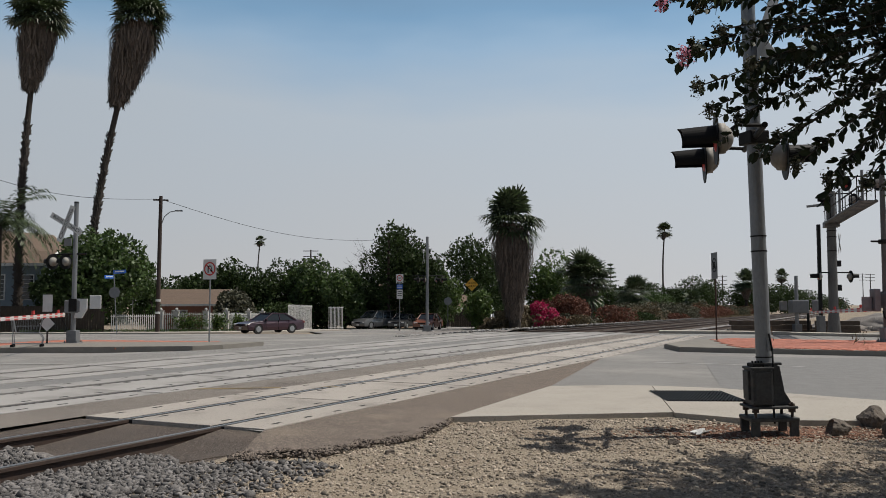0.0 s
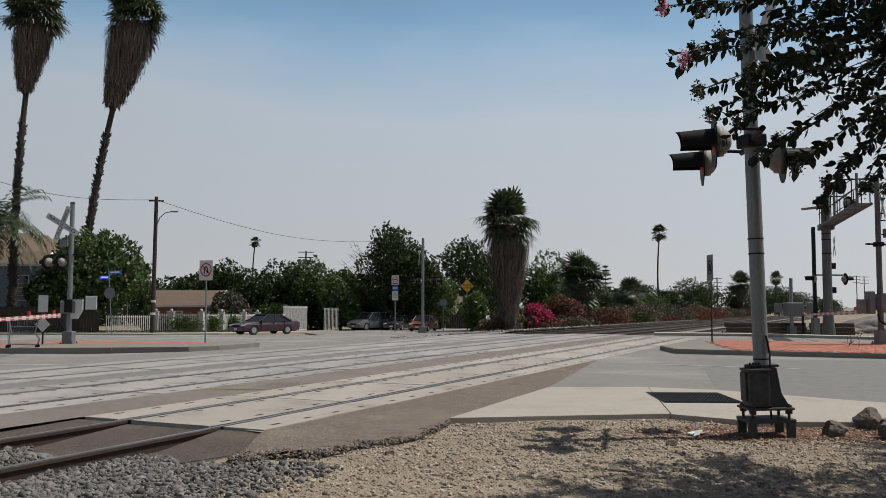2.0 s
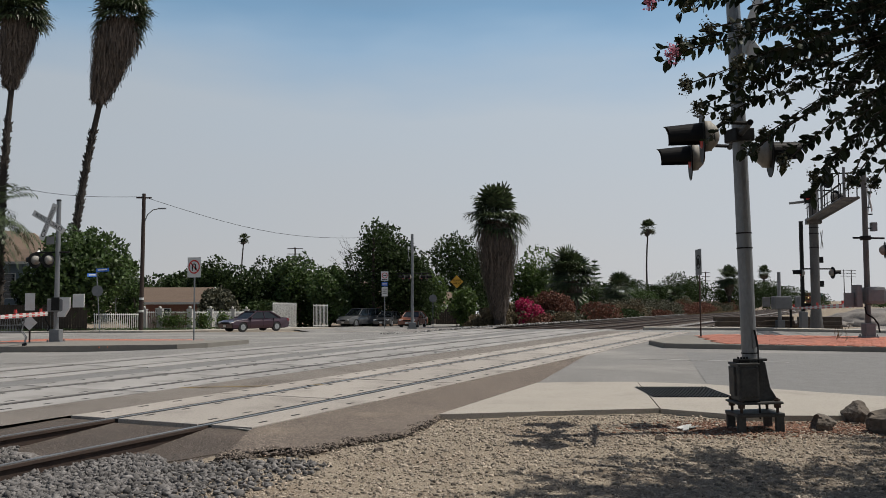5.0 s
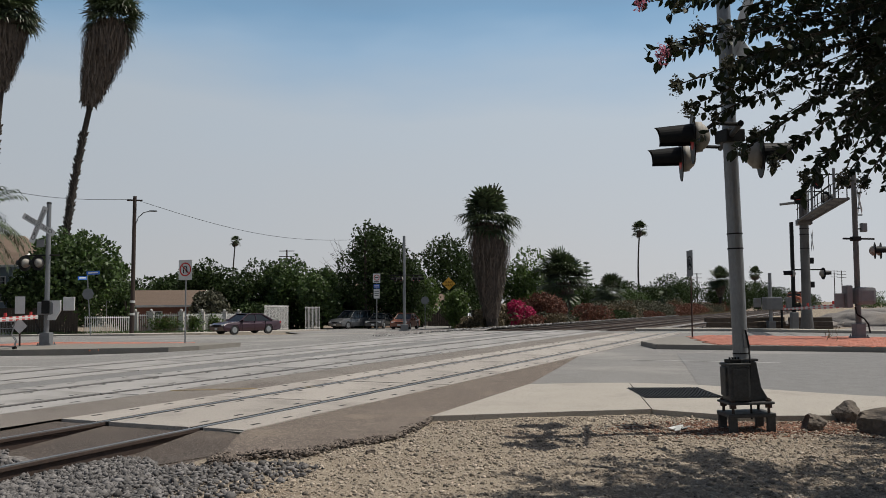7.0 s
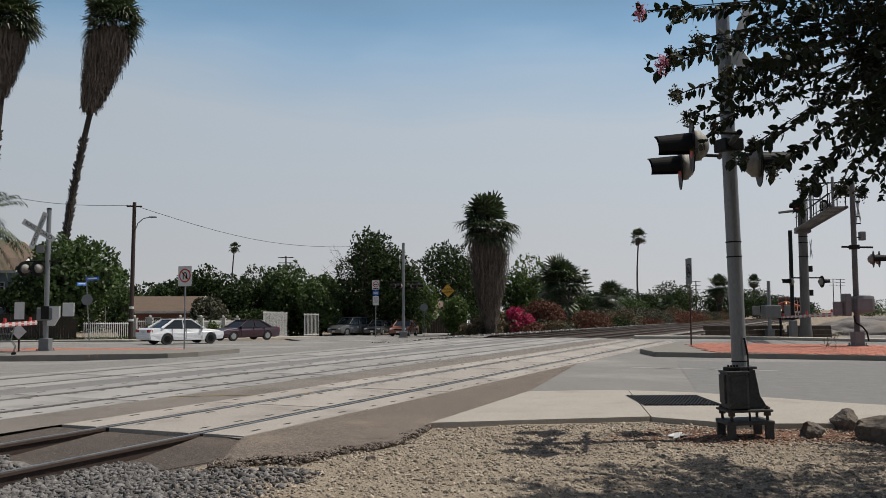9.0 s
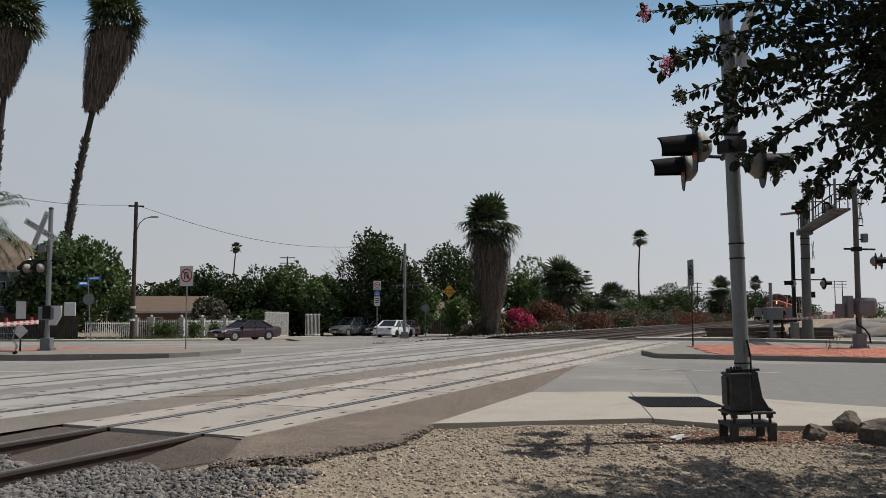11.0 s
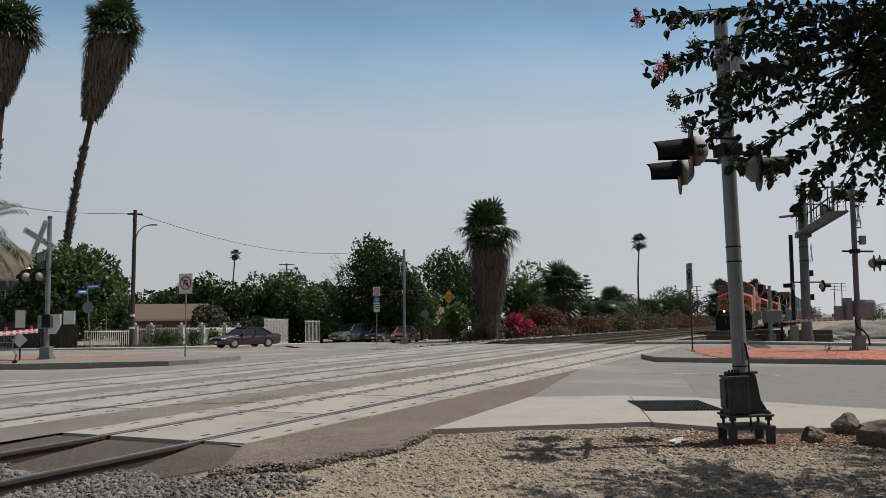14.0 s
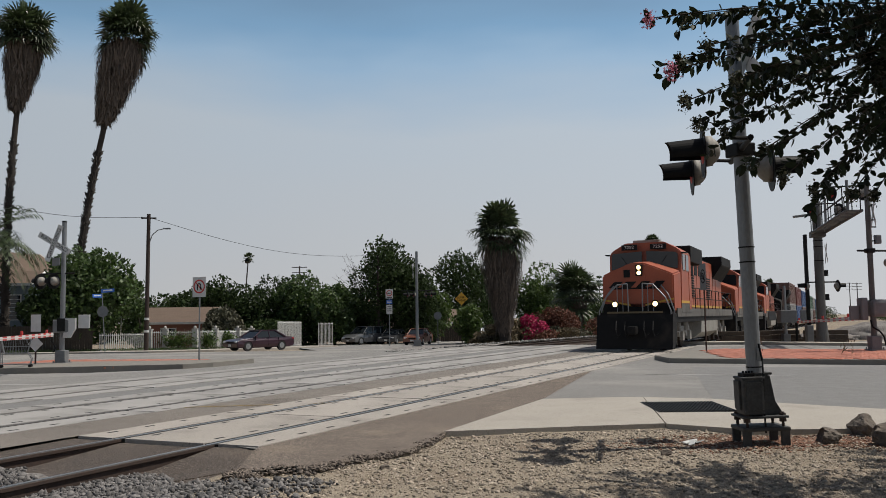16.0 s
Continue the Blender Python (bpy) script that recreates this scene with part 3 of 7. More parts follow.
def fast_rods(name, rods, material, parent, label="", kind=""):
    """Many thin four-sided tapered rods (a, b, r0, r1) in one mesh."""
    a = np.array([tuple(r[0]) for r in rods], float)
    b = np.array([tuple(r[1]) for r in rods], float)
    r0, r1 = np.array([r[2] for r in rods])[:, None], np.array([r[3] for r in rods])[:, None]
    d = b - a
    d /= np.linalg.norm(d, axis=1)[:, None] + 1e-9
    e = np.cross(d, np.where(np.abs(d[:, 2:]) > 0.9, (1.0, 0, 0), (0, 0, 1.0)))
    e /= np.linalg.norm(e, axis=1)[:, None] + 1e-9
    k = np.cross(d, e)
    v = np.stack([a + e * r0, a + k * r0, a - e * r0, a - k * r0, b + e * r1, b + k * r1, b - e * r1, b - k * r1], 1).reshape(-1, 3)
    i = np.arange(len(rods))[:, None] * 8
    f = np.concatenate([i + np.array([[q, (q + 1) % 4, (q + 1) % 4 + 4, q + 4]]) for q in range(4)] + [i + np.array([[4, 5, 6, 7]])], 0)
    ob = fast_mesh(name, v, f, material, parent, kind)
    return tagged(ob, label) if label else ob


def leaf_array(c, size, aspect=0.45, droop=0.0, ways=None):
    """Folded leaf quads at the centres c: verts and faces."""
    n = len(c)
    d = rng.normal(size=(n, 3)) if ways is None else ways + rng.normal(size=(n, 3)) * 0.25
    d[:, 2] -= droop
    d /= np.linalg.norm(d, axis=1)[:, None]
    e = np.cross(d, rng.normal(size=(n, 3)))
    e /= np.linalg.norm(e, axis=1)[:, None] + 1e-9
    s = (size * rng.uniform(0.6, 1.3, n))[:, None]
    v = np.stack([c - d * s * 0.5, c + e * s * aspect * 0.5 - d * s * 0.05, c + d * s * 0.5, c - e * s * aspect * 0.5 - d * s * 0.05], 1).reshape(-1, 3)
    f = np.arange(4 * n).reshape(n, 4)
    return v, f


def crown_points(blobs, count):
    """Points in the outer shell of a set of clumps (x, y, z, rx, rz), more on large ones."""
    w = np.array([b[3] * b[4] for b in blobs], float)
    pick = rng.choice(len(blobs), count, p=w / w.sum())
    b = np.array(blobs, float)[pick]
    d = rng.normal(size=(count, 3))
    d /= np.linalg.norm(d, axis=1)[:, None]
    r = rng.uniform(0.55, 1.06, count) ** 0.6
    r *= 1 + 0.16 * np.sin(d[:, 0] * 7 + b[:, 0] * 3) * np.cos(d[:, 2] * 6 + b[:, 1])
    return b[:, :3] + d * r[:, None] * np.stack([b[:, 3], b[:, 3], b[:, 4]], 1)


def clumps(cx, cy, cz, rx, rz, k, spread=0.8, small=0.42):
    """A set of clumps that together make an uneven crown."""
    out = []
    for _ in range(k):
        d = rng.normal(size=3)
        d /= np.linalg.norm(d)
        f = rng.uniform(0.35, spread)
        q = rng.uniform(small * 0.7, small * 1.3)
        out.append((cx + d[0] * rx * f, cy + d[1] * rx * f, cz + d[2] * rz * f, rx * q, rz * q))
    return out


def tree(name, x, y, top, half, base, material, label, category="tree", count=5000, size=0.3, k=14, trunk=0.18, low=0.25, group=""):
    """A broadleaf tree or large shrub on the ground at x, y: trunk with limbs, and a crown of many leaves."""
    t = thing(name, pose(x, y, base), label, category, group)
    height = top - base
    cz, rz = height * (low + 1) / 2, height * (1 - low) / 2
    blobs = clumps(0, 0, cz, half, rz, k)
    bm = bmesh.new()
    rod(bm, (0, 0, -0.1), (0, 0, height * 0.5), trunk, trunk * 0.65, 8)
    for bl in blobs[:7]:
        rod(bm, (0, 0, height * rng.uniform(0.2, 0.42)), bl[:3], trunk * 0.45, trunk * 0.12, 6)
    part("trunk", bm, M["bark"], t)
    v, f = leaf_array(crown_points(blobs, count), size, 0.6)
    v[:, 2] = np.maximum(v[:, 2], 0.0)
    fast_mesh("crown", v, f, M[material], t, "stuff")
    return t


def fan_leaf(bm_lists, at, way, length, droop, blades=17, spread=3.4):
    """A fan palm leaf: stalk, and pointed blades in a folded fan whose tips hang."""
    V, F = bm_lists
    at, way = np.array(at, float), np.array(way, float)
    way /= np.linalg.norm(way)
    side = np.cross(way, (0, 0, 1.0))
    side /= np.linalg.norm(side) + 1e-9
    up = np.cross(side, way)
    hub = at + way * length * rng.uniform(0.36, 0.62) + np.array((0, 0, -droop * 0.05))
    w = 0.03
    i = len(V)
    V += [at - side * w, at + side * w, hub + side * w, hub - side * w]
    F.append((i, i + 1, i + 2, i + 3))
    for k in range(blades):
        a = (k / (blades - 1) - 0.5) * spread
        d = way * math.cos(a) + side * math.sin(a) + up * (0.10 if k % 2 else -0.06)
        q = np.cross(d, up) * length * 0.04
        mid = hub + d * length * 0.27
        far = hub + d * length * 0.42 + np.array((0, 0, -droop * 0.07))
        tip = hub + d * length * rng.uniform(0.44, 0.56) + np.array((0, 0, -droop * rng.uniform(0.10, 0.30)))
        i = len(V)
        V += [hub, mid + q, far + q * 0.5, far - q * 0.5, mid - q, tip]
        F += [(i, i + 1, i + 4, i), (i + 1, i + 2, i + 3, i + 4), (i + 2, i + 5, i + 3, i + 2)]


def fan_palm(name, base, neck, crown_at, radius, skirt, label, trunk_r=0.26, leaves=46, group="", boots=True):
    """A fan palm: leaning trunk with old leaf bases, a hanging skirt of dead leaves and a crown of fans."""
    t = thing(name, pose(*base), label, "palm tree", group)
    b, nk, ct = Vector((0, 0, 0)), Vector(neck) - Vector(base), Vector(crown_at) - Vector(base)
    pts = []
    for i in range(15):
        f = i / 14
        p = b.lerp(ct, f)
        bend = math.sin(f * math.pi) * (nk - b.lerp(ct, nk.z / ct.z)) * 1.0
        pts.append(p + bend)
    bm = bmesh.new()
    boot_rods = []
    for i in range(14):
        r = trunk_r * (1.25 - 0.5 * i / 14)
        rod(bm, pts[i], pts[i + 1], r, r * 0.97, 10)
        if boots:
            for _ in range(60):
                a, h = random.uniform(0, 6.28), random.random()
                p = pts[i].lerp(pts[i + 1], h)
                if p.z > nk.z * 0.86:
                    continue
                d = Vector((math.cos(a), math.sin(a), 0))
                boot_rods.append((p + d * r * 0.85, p + d * (r + random.uniform(0.04, 0.17)) + Vector((0, 0, random.uniform(0.05, 0.25))), 0.07, 0.035))
    part("trunk", bm, M["palm_bark"], t)
    if boot_rods:
        fast_rods("leaf_base_mass", boot_rods, M["palm_bark"], t, "old broken leaf bases", "stuff")
    if skirt:
        # hanging dead leaves: strips that start on the upper trunk and fall close to it
        n = 5200
        h = rng.uniform(0, 1, n)
        a = rng.uniform(0, 6.283, n)
        axis = np.array(ct - nk)
        wide = skirt * (0.30 + 0.70 * np.clip(h * 1.35, 0, 1) ** 0.8) * np.where(h > 0.8, 1.0 - (h - 0.8) * 2.0, 1.0)
        r0 = wide * rng.uniform(0.72, 1.08, n)
        top = np.array(nk)[None] + axis[None] * h[:, None] + np.stack([np.cos(a) * r0, np.sin(a) * r0, np.zeros(n)], 1)
        ln = rng.uniform(0.5, 1.3, n) * (0.4 + 0.6 * h)
        out = np.stack([np.cos(a), np.sin(a), np.zeros(n)], 1)
        bot = top - np.array((0, 0, 1.0))[None] * ln[:, None] - out * (r0 * 0.12)[:, None] + rng.normal(size=(n, 3)) * 0.12
        sd = np.stack([-np.sin(a), np.cos(a), np.zeros(n)], 1) * rng.uniform(0.015, 0.06, n)[:, None]
        v = np.stack([top - sd * 0.6, bot - sd, bot + sd, top + sd * 0.6], 1).reshape(-1, 3)
        fast_mesh("skirt", v, np.arange(4 * n).reshape(n, 4), M["thatch"], t, "stuff")
        bm = bmesh.new()
        for i in range(5):
            f0, f1 = i / 6, (i + 1) / 6
            w = lambda f: skirt * (0.3 + 0.62 * min(f * 1.5, 1) ** 0.8)
            rod(bm, nk.lerp(ct, f0), nk.lerp(ct, f1), w(f0) * 0.8, w(f1) * 0.8, 14)
        part("skirt_core", bm, M["thatch"], t, "matted dead palm leaves")
    lists = ([], [])
    for i in range(leaves):
        el = rng.uniform(-0.7, 1.5)
        a = i * 2.4 + rng.uniform(-0.3, 0.3)
        way = (math.cos(a) * math.cos(el), math.sin(a) * math.cos(el), math.sin(el))
        fan_leaf(lists, np.array(ct) + np.array((0, 0, radius * rng.uniform(-0.1, 0.35))), way, radius * rng.uniform(0.85, 1.1), radius * (0.75 - 0.4 * el))
    crown = raw("crown", lists[0], [tuple(dict.fromkeys(f_)) for f_ in lists[1]], M["palm_leaf"], t)
    tagged(crown, kind="stuff")
    return t


def feather_palm(x, y, base, top, length, label):
    t = thing("queen_palm", pose(x, y, base), label, "palm tree")
    h = top - base
    part("trunk", rod(bmesh.new(), (0, 0, -0.1), (0, 0, h), 0.2, 0.15, 10), M["palm_bark"], t)
    V, F = [], []
    for i in range(40):
        a, el = i * 2.4, rng.uniform(-0.3, 1.25)
        p = np.array((0, 0, h))
        d = np.array((math.cos(a) * math.cos(el), math.sin(a) * math.cos(el), math.sin(el)))
        for k in range(34):
            q = p + d * length / 34
            d = d + np.array((0, 0, -0.05))
            d /= np.linalg.norm(d)
            side = np.cross(d, (0, 0, 1.0))
            side /= np.linalg.norm(side) + 1e-9
            for sg in (-1, 1):
                j = len(V)
                tip = q + side * sg * length * 0.15 * math.sin(0.4 + k / 34 * 2.5) + d * 0.22 + np.array((0, 0, -rng.uniform(0.1, 0.5)))
                mid = (q + tip) / 2
                V += [p, mid - d * 0.05, tip, mid + d * 0.05]
                F.append((j, j + 1, j + 2, j + 3))
            p = q
    fast_mesh("crown", np.array(V), np.array(F), M["palm_leaf"], t, "stuff")
    return t


# ---- palms ----
fan_palm("fan_palm", (-32.3, 66, -0.75), (-31.9, 66, 18.2), (-31.25, 66, 23.6), 2.5, 1.45, "tall slender fan palm with a shaggy brown skirt", 0.23, 84, "tall street palms")
fan_palm("fan_palm", (-27.4, 66, -0.75), (-25.15, 66, 17.0), (-23.5, 66, 23.4), 2.6, 1.75, "tall leaning fan palm with a thick dead-leaf skirt", 0.23, 90, "tall street palms")
fan_palm("fan_palm", (6.6, 79.2, -1), (6.5, 79.2, 0.2), (6.3, 79.2, 8.9), 3.1, 1.95, "stout fan palm with a skirt of dead fronds to the ground", 0.45, 60, boots=False)
fan_palm("fan_palm", (56.6, 221.76, -1), (56.3, 221.76, 18.6), (56.8, 221.76, 19.9), 2.4, 0.5, "very tall thin palm far along the tracks", 0.22, 34, boots=False)
fan_palm("fan_palm", (-56.5, 264, -1), (-56.2, 264, 19.6), (-55.8, 264, 20.6), 1.9, 0.8, "tall thin palm far behind the trees", 0.22, 30, boots=False)
fan_palm("fan_palm", (16.6, 99, -1), (16.6, 99, 1), (16.4, 99, 3.8), 3.4, 1.2, "bushy young fan palm with green fronds", 0.3, 60, boots=False)
fan_palm("fan_palm", (30.5, 138.6, -1), (30.5, 138.6, 0.5), (30.5, 138.6, 2.6), 3.2, 0.8, "low fan palm among dry shrubs", 0.3, 44, boots=False)
fan_palm("fan_palm", (50, 172.92, -1), (50, 172.92, 0.3), (50, 172.92, 1.4), 2.6, 0.6, "low fan palm among dry shrubs", 0.3, 40, boots=False)
fan_palm("fan_palm", (76, 217.8, -1), (76, 217.8, 3), (76, 217.8, 6.6), 3.4, 1.4, "dense fan palm beside the far tracks", 0.35, 50, boots=False)
fan_palm("fan_palm", (103, 264, -1), (103, 264, 8.5), (103, 264, 9.6), 2.4, 1.2, "fan palm beside the far tracks", 0.3, 36, boots=False)
feather_palm(-31.4, 61.25, -0.7, 7.2, 4.4, "feathery green palm beside the grey house")

# ---- trees, shrubs: x, y, top, half width, material, count, leaf size ----
def g(x, y):
    return ground_z(x, y) + 0.02


tree("broadleaf_tree", -26.0, 66.26, 6.7, 3.7, g(-26, 66), "leaf_mid", "lush green avocado-like tree overhanging the fence", count=15000, size=0.34, k=26, low=0.12)
tree("broadleaf_tree", -22.3, 66.53, 3.6, 1.1, g(-22, 64.68), "leaf_mid", "slim green shrub beside the utility pole", count=2600, size=0.25, k=8, low=0.1)
tree("broadleaf_tree", -28.6, 63.76, 4.0, 2.4, g(-28, 63.36), "leaf_dark", "dark green tree beside the grey house", count=6000, size=0.32, k=14, low=0.15)
for x, y, top, half, m, n, lab in (
        (-30.2, 108.24, 5.6, 4.2, "leaf_dark", 7000, "rounded dark green tree behind the brown roof"),
        (-25.0, 102.96, 5.0, 3.2, "leaf_dark", 5000, "dark green tree behind the fence"),
        (-21.5, 92.4, 6.6, 3.6, "leaf_dark", 8000, "dense dark green tree behind the fence"),
        (-16.8, 92.4, 7.4, 4.0, "leaf_dark", 9000, "dense tall dark tree behind the gate"),
        (-13.2, 89.76, 5.6, 3.2, "leaf_mid", 8000, "leafy green tree over the gate"),
        (-9.8, 87.12, 5.4, 2.9, "leaf_mid", 8000, "leafy green tree shading the driveway"),
        (-8.6, 93.72, 4.6, 3.0, "leaf_dark", 5000, "dark green tree shading the driveway"),
        (-4.6, 89.23, 9.8, 4.2, "leaf_dark", 10000, "tall dark tree with sparse upper twigs"),
        (-2.2, 88.18, 8.9, 3.0, "leaf_dark", 9000, "tall dark tree over the driveway"),
        (0.2, 92.4, 4.8, 1.9, "leaf_bright", 3500, "light green shrub beside the driveway"),
        (4.0, 116.16, 10.4, 5.2, "leaf_dark", 8000, "dark green tree beyond the small house"),
        (7.6, 121.44, 8.2, 4.4, "leaf_dark", 7000, "dark green tree behind the stout palm"),
        (3.6, 84.5, 2.9, 1.5, "leaf_bright", 4500, "pale green bush beside the stout palm"),
        (14.6, 121.44, 8.0, 4.4, "leaf_bright", 7000, "bright green tree beyond the flowering shrubs"),
        (20.0, 126.72, 5.6, 3.6, "leaf_mid", 5000, "green tree beyond the flowering shrubs"),
        (19.4, 129.36, 6.0, 3.2, "leaf_dark", 4000, "dark green tree beyond the flowering shrubs"),
        (47.5, 198, 6.2, 4.4, "leaf_dark", 3500, "flat-topped tree far along the tracks"),
        (53.5, 198, 6.2, 4.0, "leaf_dark", 4500, "dense dark tree far along the tracks"),
        (67.5, 217.8, 7.2, 4.0, "leaf_dark", 4500, "dark tree far along the tracks"),
        (79.0, 227.04, 7.6, 4.0, "leaf_dark", 4500, "dark tree beside the far tracks"),
        (42.0, 168.96, 4.6, 4.0, "leaf_mid", 4500, "green tree behind the dry scrub"),
        (62.0, 211.2, 7.8, 5.4, "leaf_dark", 6000, "dense dark tree far along the tracks"),
        (57.0, 217.8, 4.5, 4.0, "leaf_dark", 3000, "dark tree far along the tracks"),
        (82.0, 219.12, 6.8, 4.6, "leaf_dark", 4500, "dark tree beside the far tracks"),
        (91.0, 231, 7.5, 4.6, "leaf_dark", 4500, "dark tree beside the far tracks"),
        (104, 250.8, 6.4, 6.4, "leaf_dark", 5000, "broad dark tree beside the far tracks"),
        (122, 270.6, 4.0, 6.0, "leaf_dark", 3500, "low dark tree at the end of the tracks"),
        (150, 283.8, 4.6, 6.5, "leaf_mid", 3500, "rounded green tree beyond the crossing"),
        (171, 297, 5.6, 8.0, "leaf_mid", 3500, "rounded green tree beyond the crossing"),
        (-18.6, 75.9, 2.7, 2.3, "leaf_grey", 5500, "olive green shrub behind the iron fence")):
    tree("broadleaf_tree", x, y, top, half, g(x, y), m, lab, count=n, size=0.42 if y > 105 else 0.34, k=18, low=0.0, trunk=0.16)
for x, y, w in ((-46, 121.44, 7), (-38, 125.4, 6), (-60, 132, 9), (22, 168.96, 6), (36, 184.8, 5), (72, 250.8, 6), (-12, 125.4, 7), (-75, 145.2, 9), (190, 310.2, 9), (215, 316.8, 9), (240, 323.4, 9)):
    tree("broadleaf_tree", x, y, 4.8 + w * 0.2, w, g(x, y), "leaf_dark", "dark green tree in the distance", count=3500, size=0.55, k=16, low=0.05, trunk=0.2, group="distant trees")

# scraggly bare twigs over the tall dark tree
twigs = thing("bare_branches", pose(-7.4, 91.74, 5.0), "bare grey twigs above the dark tree", "branches")
rods = []
for i in range(26):
    a, el = random.uniform(0, 6.28), random.uniform(0.4, 1.4)
    p = Vector((0, 0, -1.0))
    d = Vector((math.cos(a) * math.cos(el), math.sin(a) * math.cos(el), math.sin(el)))
    q = p + d * random.uniform(2.5, 5.2)
    rods.append((p, q, 0.02, 0.008))
    for _ in range(4):
        f = random.uniform(0.5, 1)
        w = p.lerp(q, f)
        rods.append((w, w + Vector((random.uniform(-1, 1), random.uniform(-1, 1), random.uniform(-0.2, 0.8))) * 0.8, 0.014, 0.006))
fast_rods("twig_mass", rods, M["bark"], twigs, "", "stuff")

# Norfolk pine with open tiers
pine = thing("norfolk_pine", pose(36.2, 187.44, -1.0), "tall tiered pine far behind the shrubs", "pine tree")
bm = rod(bmesh.new(), (0, 0, 0), (0, 0, 11.4), 0.2, 0.03, 6)
part("trunk", bm, M["bark"], pine)
pts, way = [], []
for k in range(9):
    h = 3.6 + k * 0.9
    r = 2.6 * (1 - k / 10.5)
    for j in range(9):
        a = j * 0.7 + k
        for s_ in np.linspace(0.15, 1, 14):
            pts += [(math.cos(a) * r * s_ + random.uniform(-0.1, 0.1), math.sin(a) * r * s_ + random.uniform(-0.1, 0.1), h + 0.25 * s_ + random.uniform(-0.1, 0.14))]
v, f = leaf_array(np.array(pts), 0.42, 0.4)
fast_mesh("crown", v, f, M["leaf_dark"], pine, "stuff")


# ---- flowering and dry shrubs along the tracks ----
def shrub(s, n, half, top, material, label, count=2500, size=0.24, group="", name="shrub"):
    p = sn(s, n)
    z = g(p.x, p.y)
    t = thing(name, pose(p.x, p.y, z), label, "shrub", group)
    bm = bmesh.new()
    for i in range(7):
        a = random.uniform(0, 6.28)
        rod(bm, (0, 0, 0), (math.cos(a) * half * 0.6, math.sin(a) * half * 0.6, top * random.uniform(0.4, 0.8)), 0.035, 0.012, 5)
    part("stem", bm, M["bark"], t)
    blobs = clumps(0, 0, top * 0.45, half, top * 0.55, 12, 0.85, 0.45)
    v, f = leaf_array(crown_points(blobs, count), size, 0.6)
    v[:, 2] = np.maximum(v[:, 2], 0.0)
    fast_mesh("foliage", v, f, M[material], t, "stuff")
    return t


def along(px_tan, y):
    """s, n of the place at distance y whose sideways slope is px_tan."""
    x = px_tan * y
    return x * U.x + y * U.y, x * N.x + y * N.y


for k, y, half, top, m, lab, n in (
        (0.119, 85.14, 1.7, 2.5, "magenta", "bougainvillea covered in magenta blossom", 4200),
        (0.108, 87.12, 1.3, 2.0, "magenta", "bougainvillea with magenta blossom", 2000),
        (0.135, 91.08, 2.3, 3.8, "leaf_rust", "rust red bougainvillea shrub", 5500),
        (0.148, 92.4, 2.0, 3.0, "leaf_rust", "rust red and green bougainvillea shrub", 4500),
        (0.152, 87.12, 2.2, 1.4, "leaf_dry", "dry brown scrub below the bougainvillea", 3000),
        (0.130, 83.42, 1.5, 1.3, "leaf_rust", "rust red undergrowth below the bougainvillea", 1800),
        (0.089, 81.84, 1.4, 1.5, "leaf_dry", "tangled dry twigs and grass", 2500),
        (0.070, 80.52, 1.3, 1.7, "leaf_dry", "tangled dry twigs below the stout palm", 2500),
        (0.055, 81.84, 1.2, 1.1, "leaf_dry", "dry brush below the stout palm", 1800)):
    shrub(*along(k, y), half, top, m, lab, n)
kinds = [("leaf_grey", "grey green scrub beside the tracks"), ("leaf_dry", "dry brown scrub beside the tracks"), ("leaf_rust", "rust coloured scrub beside the tracks"), ("leaf_dark", "dark green scrub beside the tracks")]
for i in range(44):
    s = 88 + i * 5.3 + random.uniform(-1, 1)
    m, lab = kinds[random.choice((0, 0, 0, 3, 1, 1, 2))]
    shrub(s, 24.1 + random.uniform(-0.4, 3.2) + i * 0.055, random.uniform(1.7, 2.9), random.uniform(1.6, 3.1), m, lab, 1900, 0.3, "track-side scrub")
# low dry grass between the shrubs and the ballast
pts = []
for i in range(9000):
    s, n = rng.uniform(60, 228), rng.uniform(20.7, 25.6)
    p = sn(s, n)
    pts.append((p.x, p.y, ground_z(p.x, p.y) + rng.uniform(0, 0.35)))
v, f = leaf_array(np.array(pts), 0.45, 0.14, -1.2)
grass = fast_mesh("dry_grass", v, f, M["leaf_dry"], None, "stuff")
tagged(grass, "dry pale grass along the ballast edge", "grass")

# ---- writing ----
def text_part(body, size, m, material, parent, name="lettering", depth=0.004, stretch=1.0):
    cu = bpy.data.curves.new(name, "FONT")
    cu.body, cu.size, cu.extrude, cu.align_x, cu.align_y = body, size, depth, "CENTER", "CENTER"
    tmp = bpy.data.objects.new(name, cu)
    me = bpy.data.meshes.new_from_object(tmp)
    bpy.data.objects.remove(tmp)
    bpy.data.curves.remove(cu)
    me.name = name
    me.materials.clear()
    me.materials.append(material)
    ob = new(name, me)
    ob.parent = parent
    ob.matrix_basis = m @ Matrix.Diagonal((stretch, 1, 1, 1))
    return ob


def ring(r0, r1, z, seg=28):
    """A flat ring in the local x, y plane with thickness."""
    bm = bmesh.new()
    va = [[bm.verts.new((math.cos(a) * r, math.sin(a) * r, h)) for a in np.linspace(0, 2 * math.pi, seg, endpoint=False)] for r, h in ((r0, z), (r1, z), (r1, 0), (r0, 0))]
    for k in range(4):
        q, w = va[k], va[(k + 1) % 4]
        for i in range(seg):
            j = (i + 1) % seg
            bm.faces.new((q[i], q[j], w[j], w[i]))
    bmesh.ops.recalc_face_normals(bm, faces=bm.faces)
    return bm


